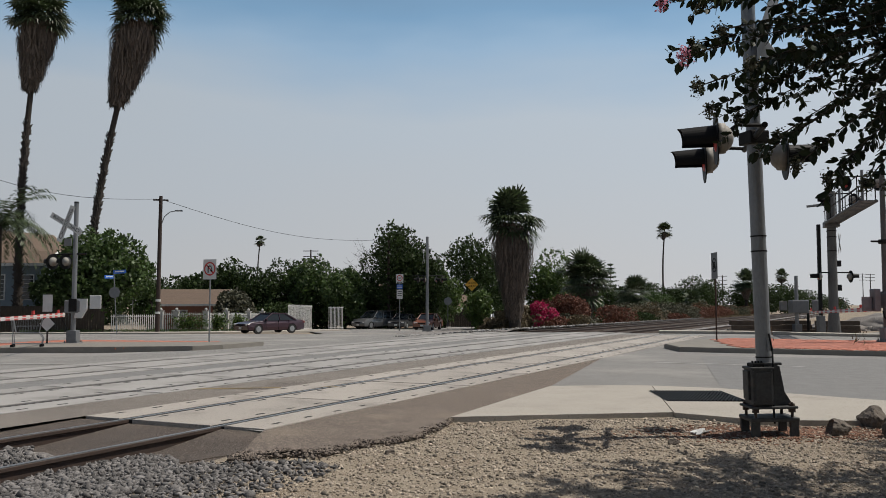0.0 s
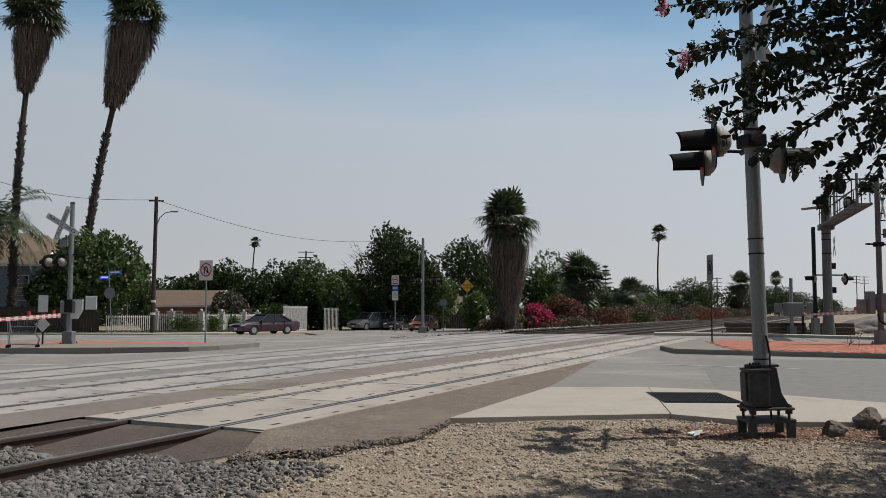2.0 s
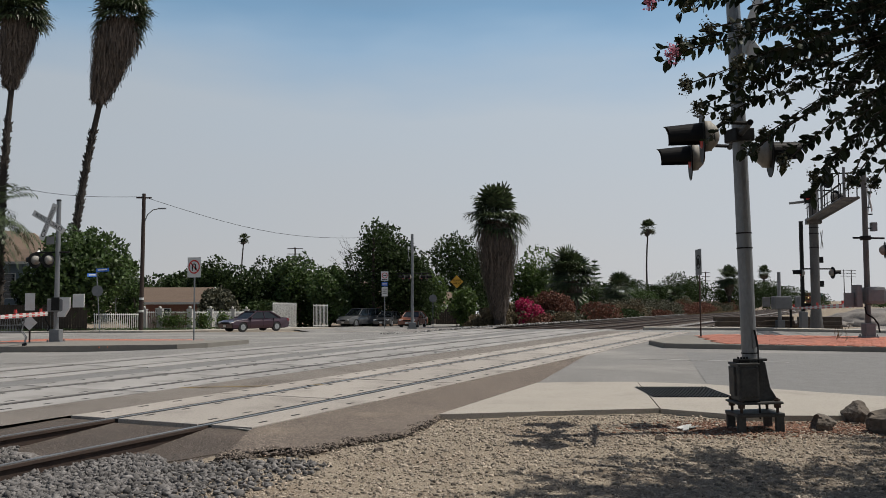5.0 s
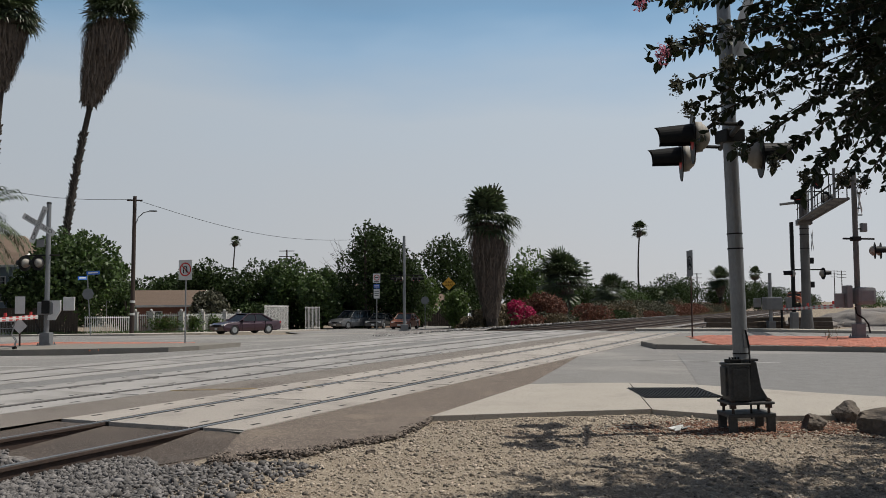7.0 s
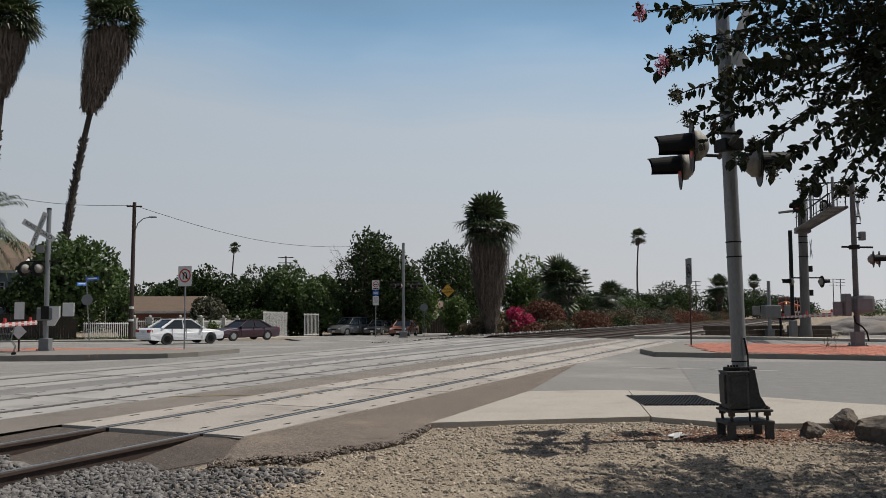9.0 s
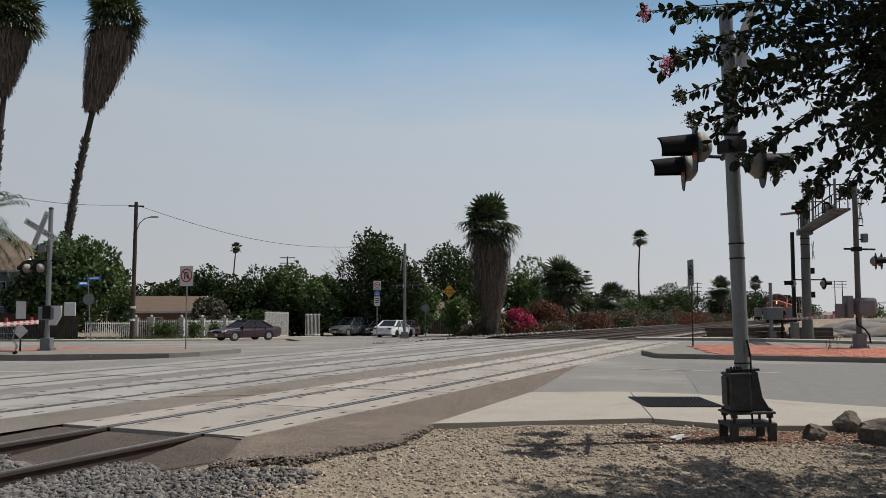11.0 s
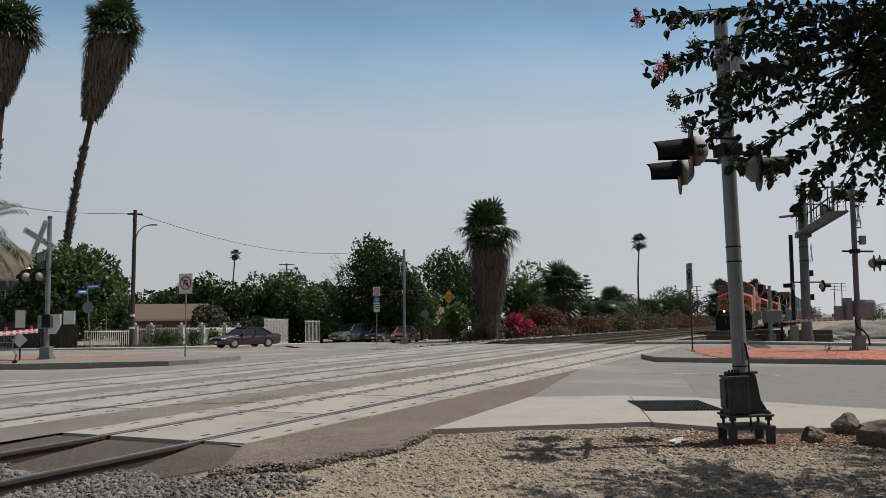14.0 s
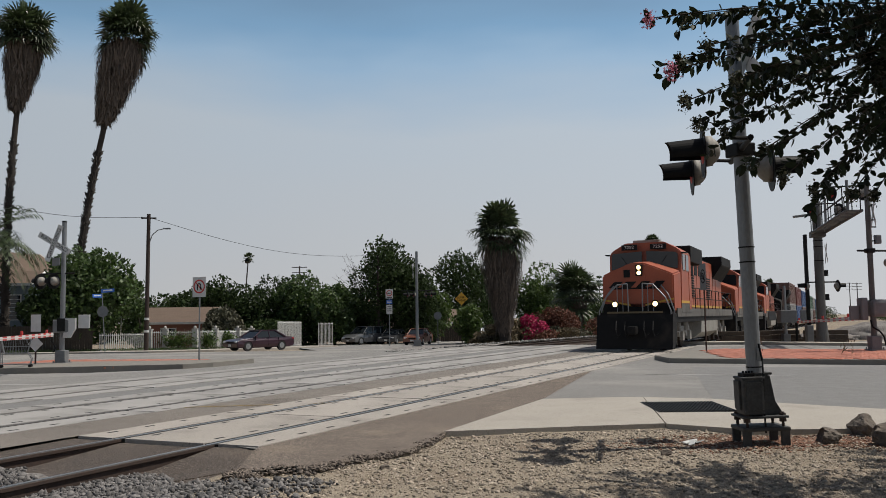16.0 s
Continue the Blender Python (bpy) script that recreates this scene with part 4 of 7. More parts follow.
def plate(w, h, t=0.004, bevel=0.0):
    return bx((0, 0, 0), (w, h, t), (0, 0, 0), bevel)


def up_face(x, y, z, turn):
    """Pose of an upright panel whose face looks along the heading: turn 0 looks towards -y, 90 towards +x."""
    return pose(x, y, z, 90, 0, turn)


def sign_post(name, x, y, z0, top, label, r=0.03, category="road sign", material="galv"):
    t = thing(name, pose(x, y, z0), label, category)
    part("post", rod(bmesh.new(), (0, 0, -0.05), (0, 0, top - z0), r, r, 8), M[material], t)
    return t


def no_u_turn(t, z, turn, w=0.62, h=0.78, face="white_paint", mark="red_paint"):
    p = part("sign_plate", plate(w, h), M[face], t, "white sign plate with a red ring")
    p.matrix_basis = up_face(0, 0, z, turn) @ pose(0, 0, 0.035)
    r = part("red_ring", ring(0.215, 0.27, 0.003), M[mark], p)
    r.location = (0, 0.02, 0.002)
    b = part("red_bar", plate(0.05, 0.46), M[mark], p)
    b.matrix_basis = pose(0, 0.02, 0.004, 0, 0, 45)
    bm = bmesh.new()
    pts = [(-0.075, -0.13), (-0.075, 0.06)] + [(-0.075 * math.cos(a), 0.06 + 0.075 * math.sin(a)) for a in (0.5, 1.0, 1.57, 2.1, 2.6)] + [(0.075, 0.06), (0.075, -0.03)]
    for a, c in zip(pts, pts[1:]):
        rod(bm, (a[0], a[1], 0.003), (c[0], c[1], 0.003), 0.022, 0.022, 6)
    rod(bm, (0.075, -0.03, 0.003), (0.075, -0.12, 0.003), 0.06, 0.0, 6)
    k = part("arrow", bm, M["black"], p)
    return p


s1 = sign_post("no_u_turn_sign", -9.1, 33.92, level(-9.1, 33.92) + 0.14, 3.2, "white no u-turn sign on a thin steel median post")
no_u_turn(s1, 3.2 - 0.40 + 0.1, -22)
# white sign standing in shade: the shade is put into its grey and black
s2 = sign_post("no_u_turn_sign", 10.16, 32.35, 0.14, 3.42, "no u-turn sign darkened for shade, edge-on on a rusty post", material="rail_side")
no_u_turn(s2, 2.78, -88, 0.66, 0.98, "steel_grey", "black")


# ---- crossing signals ----
def flasher(parent, x, y, z, turn, tag="flasher"):
    """A red flasher: round black backboard, domed housing behind, long hood in front. turn 0 faces -y."""
    f = new(tag)
    m = up_face(x, y, z, turn)
    bm = bmesh.new()
    bmesh.ops.create_cone(bm, cap_ends=True, segments=28, radius1=0.30, radius2=0.30, depth=0.012, matrix=Matrix.Identity(4))
    b = part("flasher", bm, M["black"], parent, "black round backboard with a hooded red lamp")
    bpy.data.objects.remove(f)
    b.matrix_basis = m
    bm = bmesh.new()
    bmesh.ops.create_uvsphere(bm, u_segments=18, v_segments=10, radius=0.17, matrix=pose(0, 0, -0.03) @ Matrix.Diagonal((1, 1, 0.95, 1)))
    bmesh.ops.delete(bm, geom=[v for v in bm.verts if v.co.z > 0.0], context="VERTS")
    rod(bm, (0, 0, -0.1), (0, 0, -0.006), 0.17, 0.18, 18)
    part("housing", bm, M["tank_grey"], b, "grey cast housing", True)
    bm = bmesh.new()
    seg = 18
    for i in range(seg):
        a0, a1 = radians(-28 + i * 236 / seg), radians(-28 + (i + 1) * 236 / seg)
        q = []
        for a, zz, r in ((a0, 0.006, 0.155), (a1, 0.006, 0.155), (a1, 0.42 - 0.06 * abs(math.cos(a1)), 0.135), (a0, 0.42 - 0.06 * abs(math.cos(a0)), 0.135)):
            q.append(bm.verts.new((math.cos(a) * r, math.sin(a) * r, zz)))
        bm.faces.new(q)
    bmesh.ops.remove_doubles(bm, verts=bm.verts, dist=0.0005)
    bmesh.ops.solidify(bm, geom=bm.faces[:], thickness=0.006)
    part("hood", bm, M["black"], b)
    part("lens", rod(bmesh.new(), (0, 0, 0.006), (0, 0, 0.016), 0.145, 0.13, 20), M["red_paint"], b, "dark red glass lens")
    return b


def crossbuck(parent, z, turn, length=1.25, off=0.09, side=0.0, angles=(-45, 45)):
    base = up_face(0, 0, z, turn) @ pose(side, 0, off)
    for word, a, dz in (("RAILROAD", angles[0], 0.0), ("CROSSING", angles[1], 0.012)):
        p = part("crossbuck_blade", plate(length, 0.23), M["white_paint"], parent, "white crossbuck blade with black letters")
        p.matrix_basis = base @ pose(0, 0, dz, 0, 0, a)
        text_part(word, 0.21, pose(0, 0, 0.004), M["black"], p, stretch=1.05 * length / 1.25)


def gate_arm(parent, a, b, count=9):
    """A striped gate arm between two points of the parent's space."""
    a, b = Vector(a), Vector(b)
    d = b - a
    turn = math.degrees(math.atan2(d.y, d.x))
    arm = part("gate_arm", rod(bmesh.new(), a, b, 0.03, 0.02, 6), M["white_paint"], parent, "red and white striped gate arm")
    for i in range(count * 2):
        p = a.lerp(b, (i + 0.5) / (count * 2))
        w = 0.16 - 0.07 * i / (count * 2)
        st = part("stripe", bx((0, 0, 0), (d.length / (count * 2), 0.03, w), (0, 0, 0), 0.004), M["red_paint" if i % 2 else "white_paint"], arm)
        st.matrix_basis = pose(*p, 0, -math.degrees(math.atan2(d.z, d.xy.length)), turn)
    for f in (0.12, 0.5, 0.96):
        p = a.lerp(b, f)
        lamp = part("arm_lamp", rod(bmesh.new(), p + Vector((0, 0, 0.08)), p + Vector((0, 0, 0.2)), 0.05, 0.045, 10), M["red_paint"], arm)


def mast_base(parent, r=0.26):
    bm = bmesh.new()
    box(bm, (0, 0, 0.03), (r * 2.1, r * 2.1, 0.06), (0, 0, 0), 0.01)
    box(bm, (0, 0, 0.28), (r * 1.5, r * 1.5, 0.48), (0, 0, 0), 0.03)
    for i in (-1, 1):
        for j in (-1, 1):
            rod(bm, (i * r * 0.85, j * r * 0.85, 0.05), (i * r * 0.85, j * r * 0.85, 0.13), 0.025, 0.025, 6)
    return part("mast_base", bm, M["steel_grey"], parent, "bolted cast base")


# near mast beside the drain
mast = thing("crossing_signal", pose(3.84, 10.39, -0.05, 0, -1.3, 0), "galvanised crossing signal mast with hooded lamps and a black base box", "crossing signal")
part("pole", rod(bmesh.new(), (0, 0, 0.36), (0, 0, 5.3), 0.090, 0.082, 20), M["galv"], mast, smooth=False)
for z in (2.18, 2.36, 0.92, 3.95):
    part("clamp_band", rod(bmesh.new(), (0, 0, z - 0.008), (0, 0, z + 0.008), 0.094, 0.094, 20), M["dark_metal"], mast)
bm = bmesh.new()
box(bm, (-0.10, -0.07, 0.59), (0.25, 0.30, 0.44), (0, 0, 0), 0.025)
box(bm, (-0.10, -0.07, 0.80), (0.27, 0.32, 0.03), (0, 0, 0), 0.01)
for z in (0.42, 0.76):
    for x in (-0.205, 0.0):
        rod(bm, (x, -0.225, z), (x, -0.24, z), 0.016, 0.016, 6)
box(bm, (-0.235, -0.05, 0.6), (0.03, 0.18, 0.34), (0, 0, 0), 0.01)
jb = part("junction_box", bm, M["cast_iron"], mast, "dark weathered cast junction box")
part("box_door", bx((-0.10, -0.225, 0.59), (0.19, 0.02, 0.33), (0, 0, 0), 0.008), M["cast_iron"], jb)
bm = bmesh.new()
box(bm, (-0.13, -0.08, 0.835), (0.14, 0.16, 0.05), (0, 0, 8), 0.012)
for k in range(4):
    rod(bm, (-0.18 + k * 0.035, -0.12, 0.85), (-0.18 + k * 0.035, -0.12, 0.885), 0.012, 0.012, 6)
part("terminal_cap", bm, M["black"], jb, "ribbed black terminal cap")
bm = bmesh.new()
prism(bm, [(-0.04, 0.36), (0.20, 0.36), (0.125, 0.84), (-0.04, 0.84)], -0.16, 0.16, "y")
bmesh.ops.bevel(bm, geom=bm.edges[:], offset=0.02, segments=2, affect="EDGES")
box(bm, (0.05, 0, 0.845), (0.21, 0.3, 0.03), (0, 0, 0), 0.01)
part("base_casting", bm, M["cast_iron"], mast, "dark cast pole socket")
for y in (-0.12, 0.12):
    part("rib", prism(bmesh.new(), [(0.12, 0.36), (0.27, 0.36), (0.12, 0.62)], y - 0.012, y + 0.012, "y"), M["cast_iron"], mast)
bm = bx((0.02, -0.02, 0.345), (0.54, 0.44, 0.03), (0, 0, 0), 0.012)
part("flange", bm, M["cast_iron"], mast, "iron flange plate")
for i in (-0.19, 0.235):
    for j in (-0.18, 0.14):
        bm = rod(bmesh.new(), (i, j, 0.21), (i, j, 0.40), 0.018, 0.018, 8)
        rod(bm, (i, j, 0.36), (i, j, 0.385), 0.036, 0.036, 6)
        rod(bm, (i, j, 0.285), (i, j, 0.33), 0.04, 0.04, 6)
        part("anchor_bolt", bm, M["rail_side"], mast, "rusty anchor bolt")
part("stand", bx((0.02, -0.02, 0.205), (0.56, 0.44, 0.045), (0, 0, 0), 0.012), M["cast_iron"], mast, "black iron stand")
for i in (-0.205, 0.245):
    for j in (-0.2, 0.16):
        part("stand_leg", bx((i, j, 0.08), (0.10, 0.05, 0.24), (0, 0, 0), 0.01), M["cast_iron"], mast)
bm = tube(bmesh.new(), [(0.02, -0.2, 0.16), (0.01, -0.205, 0.5), (0.03, -0.2, 0.84), (0.06, -0.12, 1.0), (0.03, -0.11, 1.2)], 0.012, 6)
part("cable", bm, M["black"], mast, "black hanging cable")
part("bracket", bx((0.03, -0.1, 1.07), (0.05, 0.03, 0.16), (0, 0, 0), 0.008), M["galv"], mast)
# crossarm lies across the road; two lamps face each way
arm = part("crossarm", rod(bmesh.new(), (-0.17, -0.82, 3.55), (0.17, 0.82, 3.55), 0.035, 0.035, 10), M["dark_metal"], mast, "black crossarm")
bm = bx((0, 0, 3.55), (0.26, 0.26, 0.16), (0, 0, 15), 0.02)
part("clamp_box", bm, M["dark_metal"], mast)
for k, (ox, oy) in enumerate(((-0.17, -0.77), (0.15, 0.73))):
    bm = tube(bmesh.new(), [(ox, oy, 3.55), (ox - 0.28, oy + 0.02, 3.57), (ox - 0.40, oy + 0.03, 3.48)], 0.022, 8)
    part("lamp_bracket", bm, M["dark_metal"], mast)
    flasher(mast, ox - 0.52, oy + 0.05, 3.42, -102)
    if k == 0:
        continue
    bm = tube(bmesh.new(), [(ox, oy, 3.55), (ox + 0.28, oy - 0.05, 3.57), (ox + 0.36, oy - 0.06, 3.48)], 0.022, 8)
    part("lamp_bracket", bm, M["dark_metal"], mast)
    flasher(mast, ox + 0.48, oy - 0.08, 3.42, 78)
crossbuck(mast, 4.72, 96, 1.22, 0.13)

# left median: gate mast
lm = thing("crossing_gate", pose(-14.4, 33.92, level(-14.4, 33.92) + 0.15), "crossing gate mast with a lowered striped arm and flashers", "crossing gate")
mast_base(lm)
part("pole", rod(bmesh.new(), (0, 0, 0.4), (0, 0, 5.5), 0.095, 0.085, 16), M["galv"], lm)
part("pole_cap", rod(bmesh.new(), (0, 0, 5.5), (0, 0, 5.56), 0.1, 0.08, 16), M["dark_metal"], lm)
crossbuck(lm, 4.68, -8, 1.5, 0.12, -0.34, (-30, 68))
part("number_plate", bx((-0.25, -0.12, 3.95), (0.5, 0.02, 0.3), (0, 0, -35)), M["steel_grey"], lm)
part("crossarm", rod(bmesh.new(), (-1.0, 0.3, 3.5), (0.5, -0.15, 3.5), 0.03, 0.03, 8), M["dark_metal"], lm)
for ox, oy in ((-0.85, 0.3), (-0.25, 0.1)):
    flasher(lm, ox - 0.1, oy - 0.15, 3.2, -118)
bm = bx((0.05, -0.1, 1.45), (0.62, 0.5, 0.5), (0, 0, 10), 0.05)
part("gate_mechanism", bm, M["steel_grey"], lm, "grey gate mechanism housing")
bm = prism(bmesh.new(), [(0.15, 1.0), (0.42, 1.0), (0.62, 1.35), (0.62, 1.75), (0.22, 1.75)], -0.3, -0.18)
part("counterweight_arm", bm, M["white_paint"], lm, "pale counterweight arm")
part("counterweight", bx((0.92, -0.2, 1.62), (0.44, 0.06, 0.52), (0, 0, 0), 0.02), M["white_paint"], lm, "white counterweight plate")
part("mechanism_cover", bx((0.1, -0.36, 1.5), (0.3, 0.06, 0.5), (0, 0, 0), 0.015), M["dark_metal"], lm)
gate_arm(lm, (-0.2, -0.35, 1.13), (2.9, -12.1, 1.14), 11)
bm = tube(bmesh.new(), [(-0.3, -0.1, 1.4), (-0.38, -0.1, 0.9), (-0.2, -0.1, 0.6), (-0.3, -0.1, 0.45)], 0.02, 6)
part("cable", bm, M["black"], lm)

sb = thing("keep_right_sign", pose(-15.35, 33.79, level(-15.3, 33.79) + 0.15), "unpainted backs of a rectangular and a diamond sign on one post", "road sign")
part("post", rod(bmesh.new(), (0, 0, -0.05), (0, 0, 1.95), 0.035, 0.035, 8), M["rail_side"], sb)
p = part("sign_plate", plate(0.38, 0.66, 0.006), M["white_paint"], sb, "pale back of a sign")
p.matrix_basis = up_face(0, -0.04, 1.58, 0)
p = part("diamond_plate", plate(0.42, 0.42, 0.006), M["white_paint"], sb, "pale diamond marker")
p.matrix_basis = up_face(0, -0.04, 0.78, 0) @ pose(0, 0, 0, 0, 0, 45)

# right median: gate mast with a long arm over the far lanes
rm = thing("crossing_gate", pose(15.6, 30.62, 0.15), "tall crossing gate mast with a grey mechanism and lowered arm", "crossing gate")
mast_base(rm, 0.24)
part("pole", rod(bmesh.new(), (0, 0, 0.45), (0, 0, 6.0), 0.10, 0.09, 16), M["galv_shaded"], rm)
crossbuck(rm, 4.9, 72, 1.25, 0.16)
for z in (5.2, 4.4, 3.9, 4.65):
    part("clamp", bx((0.12, 0, z), (0.3, 0.05, 0.04)), M["dark_metal"], rm)
part("bell", bx((0.3, 0, 3.95), (0.2, 0.2, 0.32), (0, 0, 0), 0.03), M["steel_grey"], rm, "grey bell housing")
part("crossarm", rod(bmesh.new(), (-0.5, -0.1, 3.55), (0.75, 0.15, 3.55), 0.035, 0.035, 8), M["dark_metal"], rm)
part("clamp_box", bx((0, 0, 3.55), (0.28, 0.28, 0.16), (0, 0, 0), 0.02), M["dark_metal"], rm)
flasher(rm, 0.55, -0.25, 3.10, 70)
flasher(rm, 0.95, 0.1, 3.12, 70)
bm = bx((0.22, 0, 1.5), (0.66, 0.6, 0.62), (0, 0, 0), 0.12)
part("gate_mechanism", bm, M["steel_grey"], rm, "large grey gate mechanism housing")
part("arm_bracket", bx((-0.32, 0.1, 1.48), (0.22, 0.4, 0.8), (0, 0, 0), 0.04), M["steel_grey"], rm)
part("bracket_plate", bx((-0.62, 0.1, 1.35), (0.34, 0.1, 0.5), (0, 0, 0), 0.02), M["steel_grey"], rm)
bm = tube(bmesh.new(), [(-0.15, -0.1, 1.1), (-0.12, -0.14, 0.85), (0.1, -0.2, 0.7), (0.25, -0.2, 0.5), (0.3, -0.2, 0.2)], 0.03, 8)
part("cable", bm, M["black"], rm, "black armoured cable")
gate_arm(rm, (-0.35, 0.4, 1.15), (2.6, 12.6, 0.92), 12)

# cantilever mast on the far side of the road
cm = thing("cantilever_signal", pose(19.35, 43.08, -0.1), "grey cantilever signal mast with a walkway arm over the road", "cantilever signal")
bm = rod(bmesh.new(), (0, 0, 0), (0, 0, 1.2), 0.34, 0.24, 20)
rod(bm, (0, 0, 1.2), (0, 0, 7.2), 0.225, 0.215, 20)
part("pole", bm, M["galv_shaded"], cm)
part("finial", rod(bmesh.new(), (0, 0, 7.2), (0, 0, 7.55), 0.07, 0.05, 8), M["white_paint"], cm)
d = Vector((16.4 - 19.35, 33.0 - 43.08, 0)).normalized()
sd = Vector((-d.y, d.x, 0))
bm = bmesh.new()
box(bm, (0, 0, 5.55), (0.8, 0.7, 0.28), (0, 0, math.degrees(math.atan2(d.y, d.x))), 0.02)
part("arm_collar", bm, M["galv_shaded"], cm)
bm = bmesh.new()
for s_ in (-0.3, 0.3):
    rod(bm, sd * s_ + Vector((0, 0, 5.6)), d * 9.8 + sd * s_ + Vector((0, 0, 5.6)), 0.07, 0.06, 8)
for i in range(18):
    p = d * (0.5 + i * 0.54)
    box(bm, (p.x, p.y, 5.62), (0.34, 0.62, 0.03), (0, 0, math.degrees(math.atan2(d.y, d.x))))
part("walkway", bm, M["galv_shaded"], cm, "perforated steel walkway")
bm = bmesh.new()
for s_ in (-0.33, 0.33):
    for h in (6.2, 6.65):
        rod(bm, sd * s_ + Vector((0, 0, h)), d * 9.6 + sd * s_ + Vector((0, 0, h)), 0.022, 0.022, 6)
    for i in range(6):
        p = d * (0.4 + i * 1.8) + sd * s_
        rod(bm, p + Vector((0, 0, 5.6)), p + Vector((0, 0, 6.65)), 0.022, 0.022, 6)
part("handrail", bm, M["dark_metal"], cm)
for q in (2.8, 8.6):
    p = d * q
    part("lamp_post", rod(bmesh.new(), p + Vector((0, 0, 5.6)), p + Vector((0, 0, 7.0)), 0.06, 0.06, 8), M["steel_grey"], cm)
    part("lamp_arm", rod(bmesh.new(), p + sd * 0.5 + Vector((0, 0, 6.75)), p - sd * 0.8 + Vector((0, 0, 6.75)), 0.03, 0.03, 6), M["dark_metal"], cm)
    flasher(cm, p.x - 0.6, p.y + 0.1, 6.45, -72)
    flasher(cm, p.x + 0.6, p.y - 0.1, 6.45, 108)
part("counter_arm", rod(bmesh.new(), (-1.0, 0.5, 6.5), (0.2, -0.1, 6.6), 0.06, 0.08, 8), M["steel_grey"], cm)
flasher(cm, -0.75, -0.1, 2.95, -104)
flasher(cm, 0.85, -0.1, 2.95, 90)
part("crossarm", rod(bmesh.new(), (-0.7, 0, 3.15), (0.8, 0, 3.15), 0.035, 0.035, 8), M["dark_metal"], cm)
crossbuck(cm, 4.6, 72, 1.25, 0.35)
for z in (3.6, 2.4):
    part("clamp_box", bx((0.3, 0, z), (0.22, 0.2, 0.3), (0, 0, 0), 0.02), M["dark_metal"], cm)
bm = bmesh.new()
for z in (4.2, 4.9, 5.2):
    rod(bm, (0, 0, z), (0, 0, z + 0.04), 0.235, 0.235, 20)
part("clamp_band", bm, M["dark_metal"], cm)

post2 = thing("signal_post", pose(19.43, 44.75, -0.1), "dark slim signal post beside the cantilever mast", "post")
part("pole", bx((0, 0, 2.85), (0.16, 0.16, 5.7), (0, 0, 0), 0.015), M["dark_metal"], post2)
part("pole_base", bx((0, 0, 0.5), (0.34, 0.34, 1.0), (0, 0, 0), 0.03), M["steel_grey"], post2)

gm = thing("crossing_gate", pose(18.9, 46.46, -0.1), "grey gate mechanism on a short post behind the sidewalk", "crossing gate")
mast_base(gm)
part("pole", rod(bmesh.new(), (0, 0, 0.4), (0, 0, 3.1), 0.1, 0.09, 12), M["galv"], gm)
part("gate_mechanism", bx((0.1, 0, 1.45), (0.9, 0.6, 0.7), (0, 0, 0), 0.06), M["steel_grey"], gm)
part("counterweight", bx((-0.75, -0.1, 1.5), (0.4, 0.12, 0.5), (0, 0, 0), 0.03), M["steel_grey"], gm)
part("counterweight", bx((0.95, -0.1, 1.5), (0.3, 0.12, 0.6), (0, 0, 0), 0.03), M["steel_grey"], gm)
part("brace", rod(bmesh.new(), (0.6, 0, 0.0), (0.6, 0, 1.2), 0.07, 0.07, 8), M["dark_metal"], gm)

# low dark timber walls between the sidewalk and the tracks
for x, y, l, tilt in ((16.6, 46.07, 2.6, -4), (18.6, 46.99, 2.4, -2), (20.8, 45.94, 2.2, -10)):
    wl = thing("timber_stack", pose(x, y, -0.1, 0, 0, tilt), "stack of dark creosoted timbers beside the tracks", "timber stack", "timber stacks")
    for i in range(3):
        part("timber", bx((random.uniform(-0.1, 0.1), 0.06 * i, 0.12 + i * 0.235), (l, 0.26, 0.225), (0, 0, random.uniform(-1, 1)), 0.012), M["tie"], wl)
    part("timber", bx((0.1, 0.9, 0.12), (l * 1.1, 0.26, 0.225), (0, 0, 4), 0.012), M["tie"], wl)

# far sidewalk on the right
FSW = [(11.0, 44.15), (15.2, 43.1), (19.7, 38.87), (26, 35.05), (60, 17.16)]
bm = bmesh.new()
bot = [(x, y) for x, y in FSW]
top = [(x + 0.3, y + 1.5) for x, y in FSW[::-1]]
prism(bm, bot + top, -0.15, 0.13, "z")
sw = part("pavement", bm, M["concrete"])
tagged(sw, "raised concrete sidewalk beyond the far lane", "pavement", kind="structure")
patch("gravel_lot", [(20.2, 41.71), (26, 37.49), (70, 26.4), (130, 79.2), (84, 147.84), (48, 83.16), (31, 56.76), (22, 46.2)], -0.05, M["ballast"], "bare grey gravel lot beside the tracks", "gravel lot")
# rubble mounds on the lot
for x, y, r, h in ((28.5, 55.44, 3.4, 0.9), (36, 66, 5, 1.1), (24.5, 54.12, 2.0, 0.5)):
    bm = bmesh.new()
    bmesh.ops.create_icosphere(bm, subdivisions=4, radius=1.0)
    for v in bm.verts:
        q = v.co.copy()
        v.co = Vector((q.x * r, q.y * r * 0.7, max(q.z, -0.1) * h)) * (1 + 0.2 * noise.noise(q * 3)) + Vector((0, 0, 0.1 * noise.noise(q * 11)))
    md = part("gravel_mound", bm, M["ballast"], smooth=True)
    md.location = (x, y, level(x, y) - 0.08)
    tagged(md, "low mound of grey gravel and rubble", "gravel mound", "rubble mounds")

# grey weathered board fence beyond the lot
fence = thing("board_fence", pose(28.6, 49.1, -0.08, 0, 0, -24), "weathered grey vertical board fence", "fence")
for i in range(46):
    part("board", bx((i * 0.19, random.uniform(-0.01, 0.01), 1.05 + random.uniform(-0.03, 0.03)), (0.175, 0.03, 2.1)), M["tie"], fence)
part("fence_rail", bx((4.3, 0.05, 1.6), (8.7, 0.06, 0.1)), M["tie"], fence)

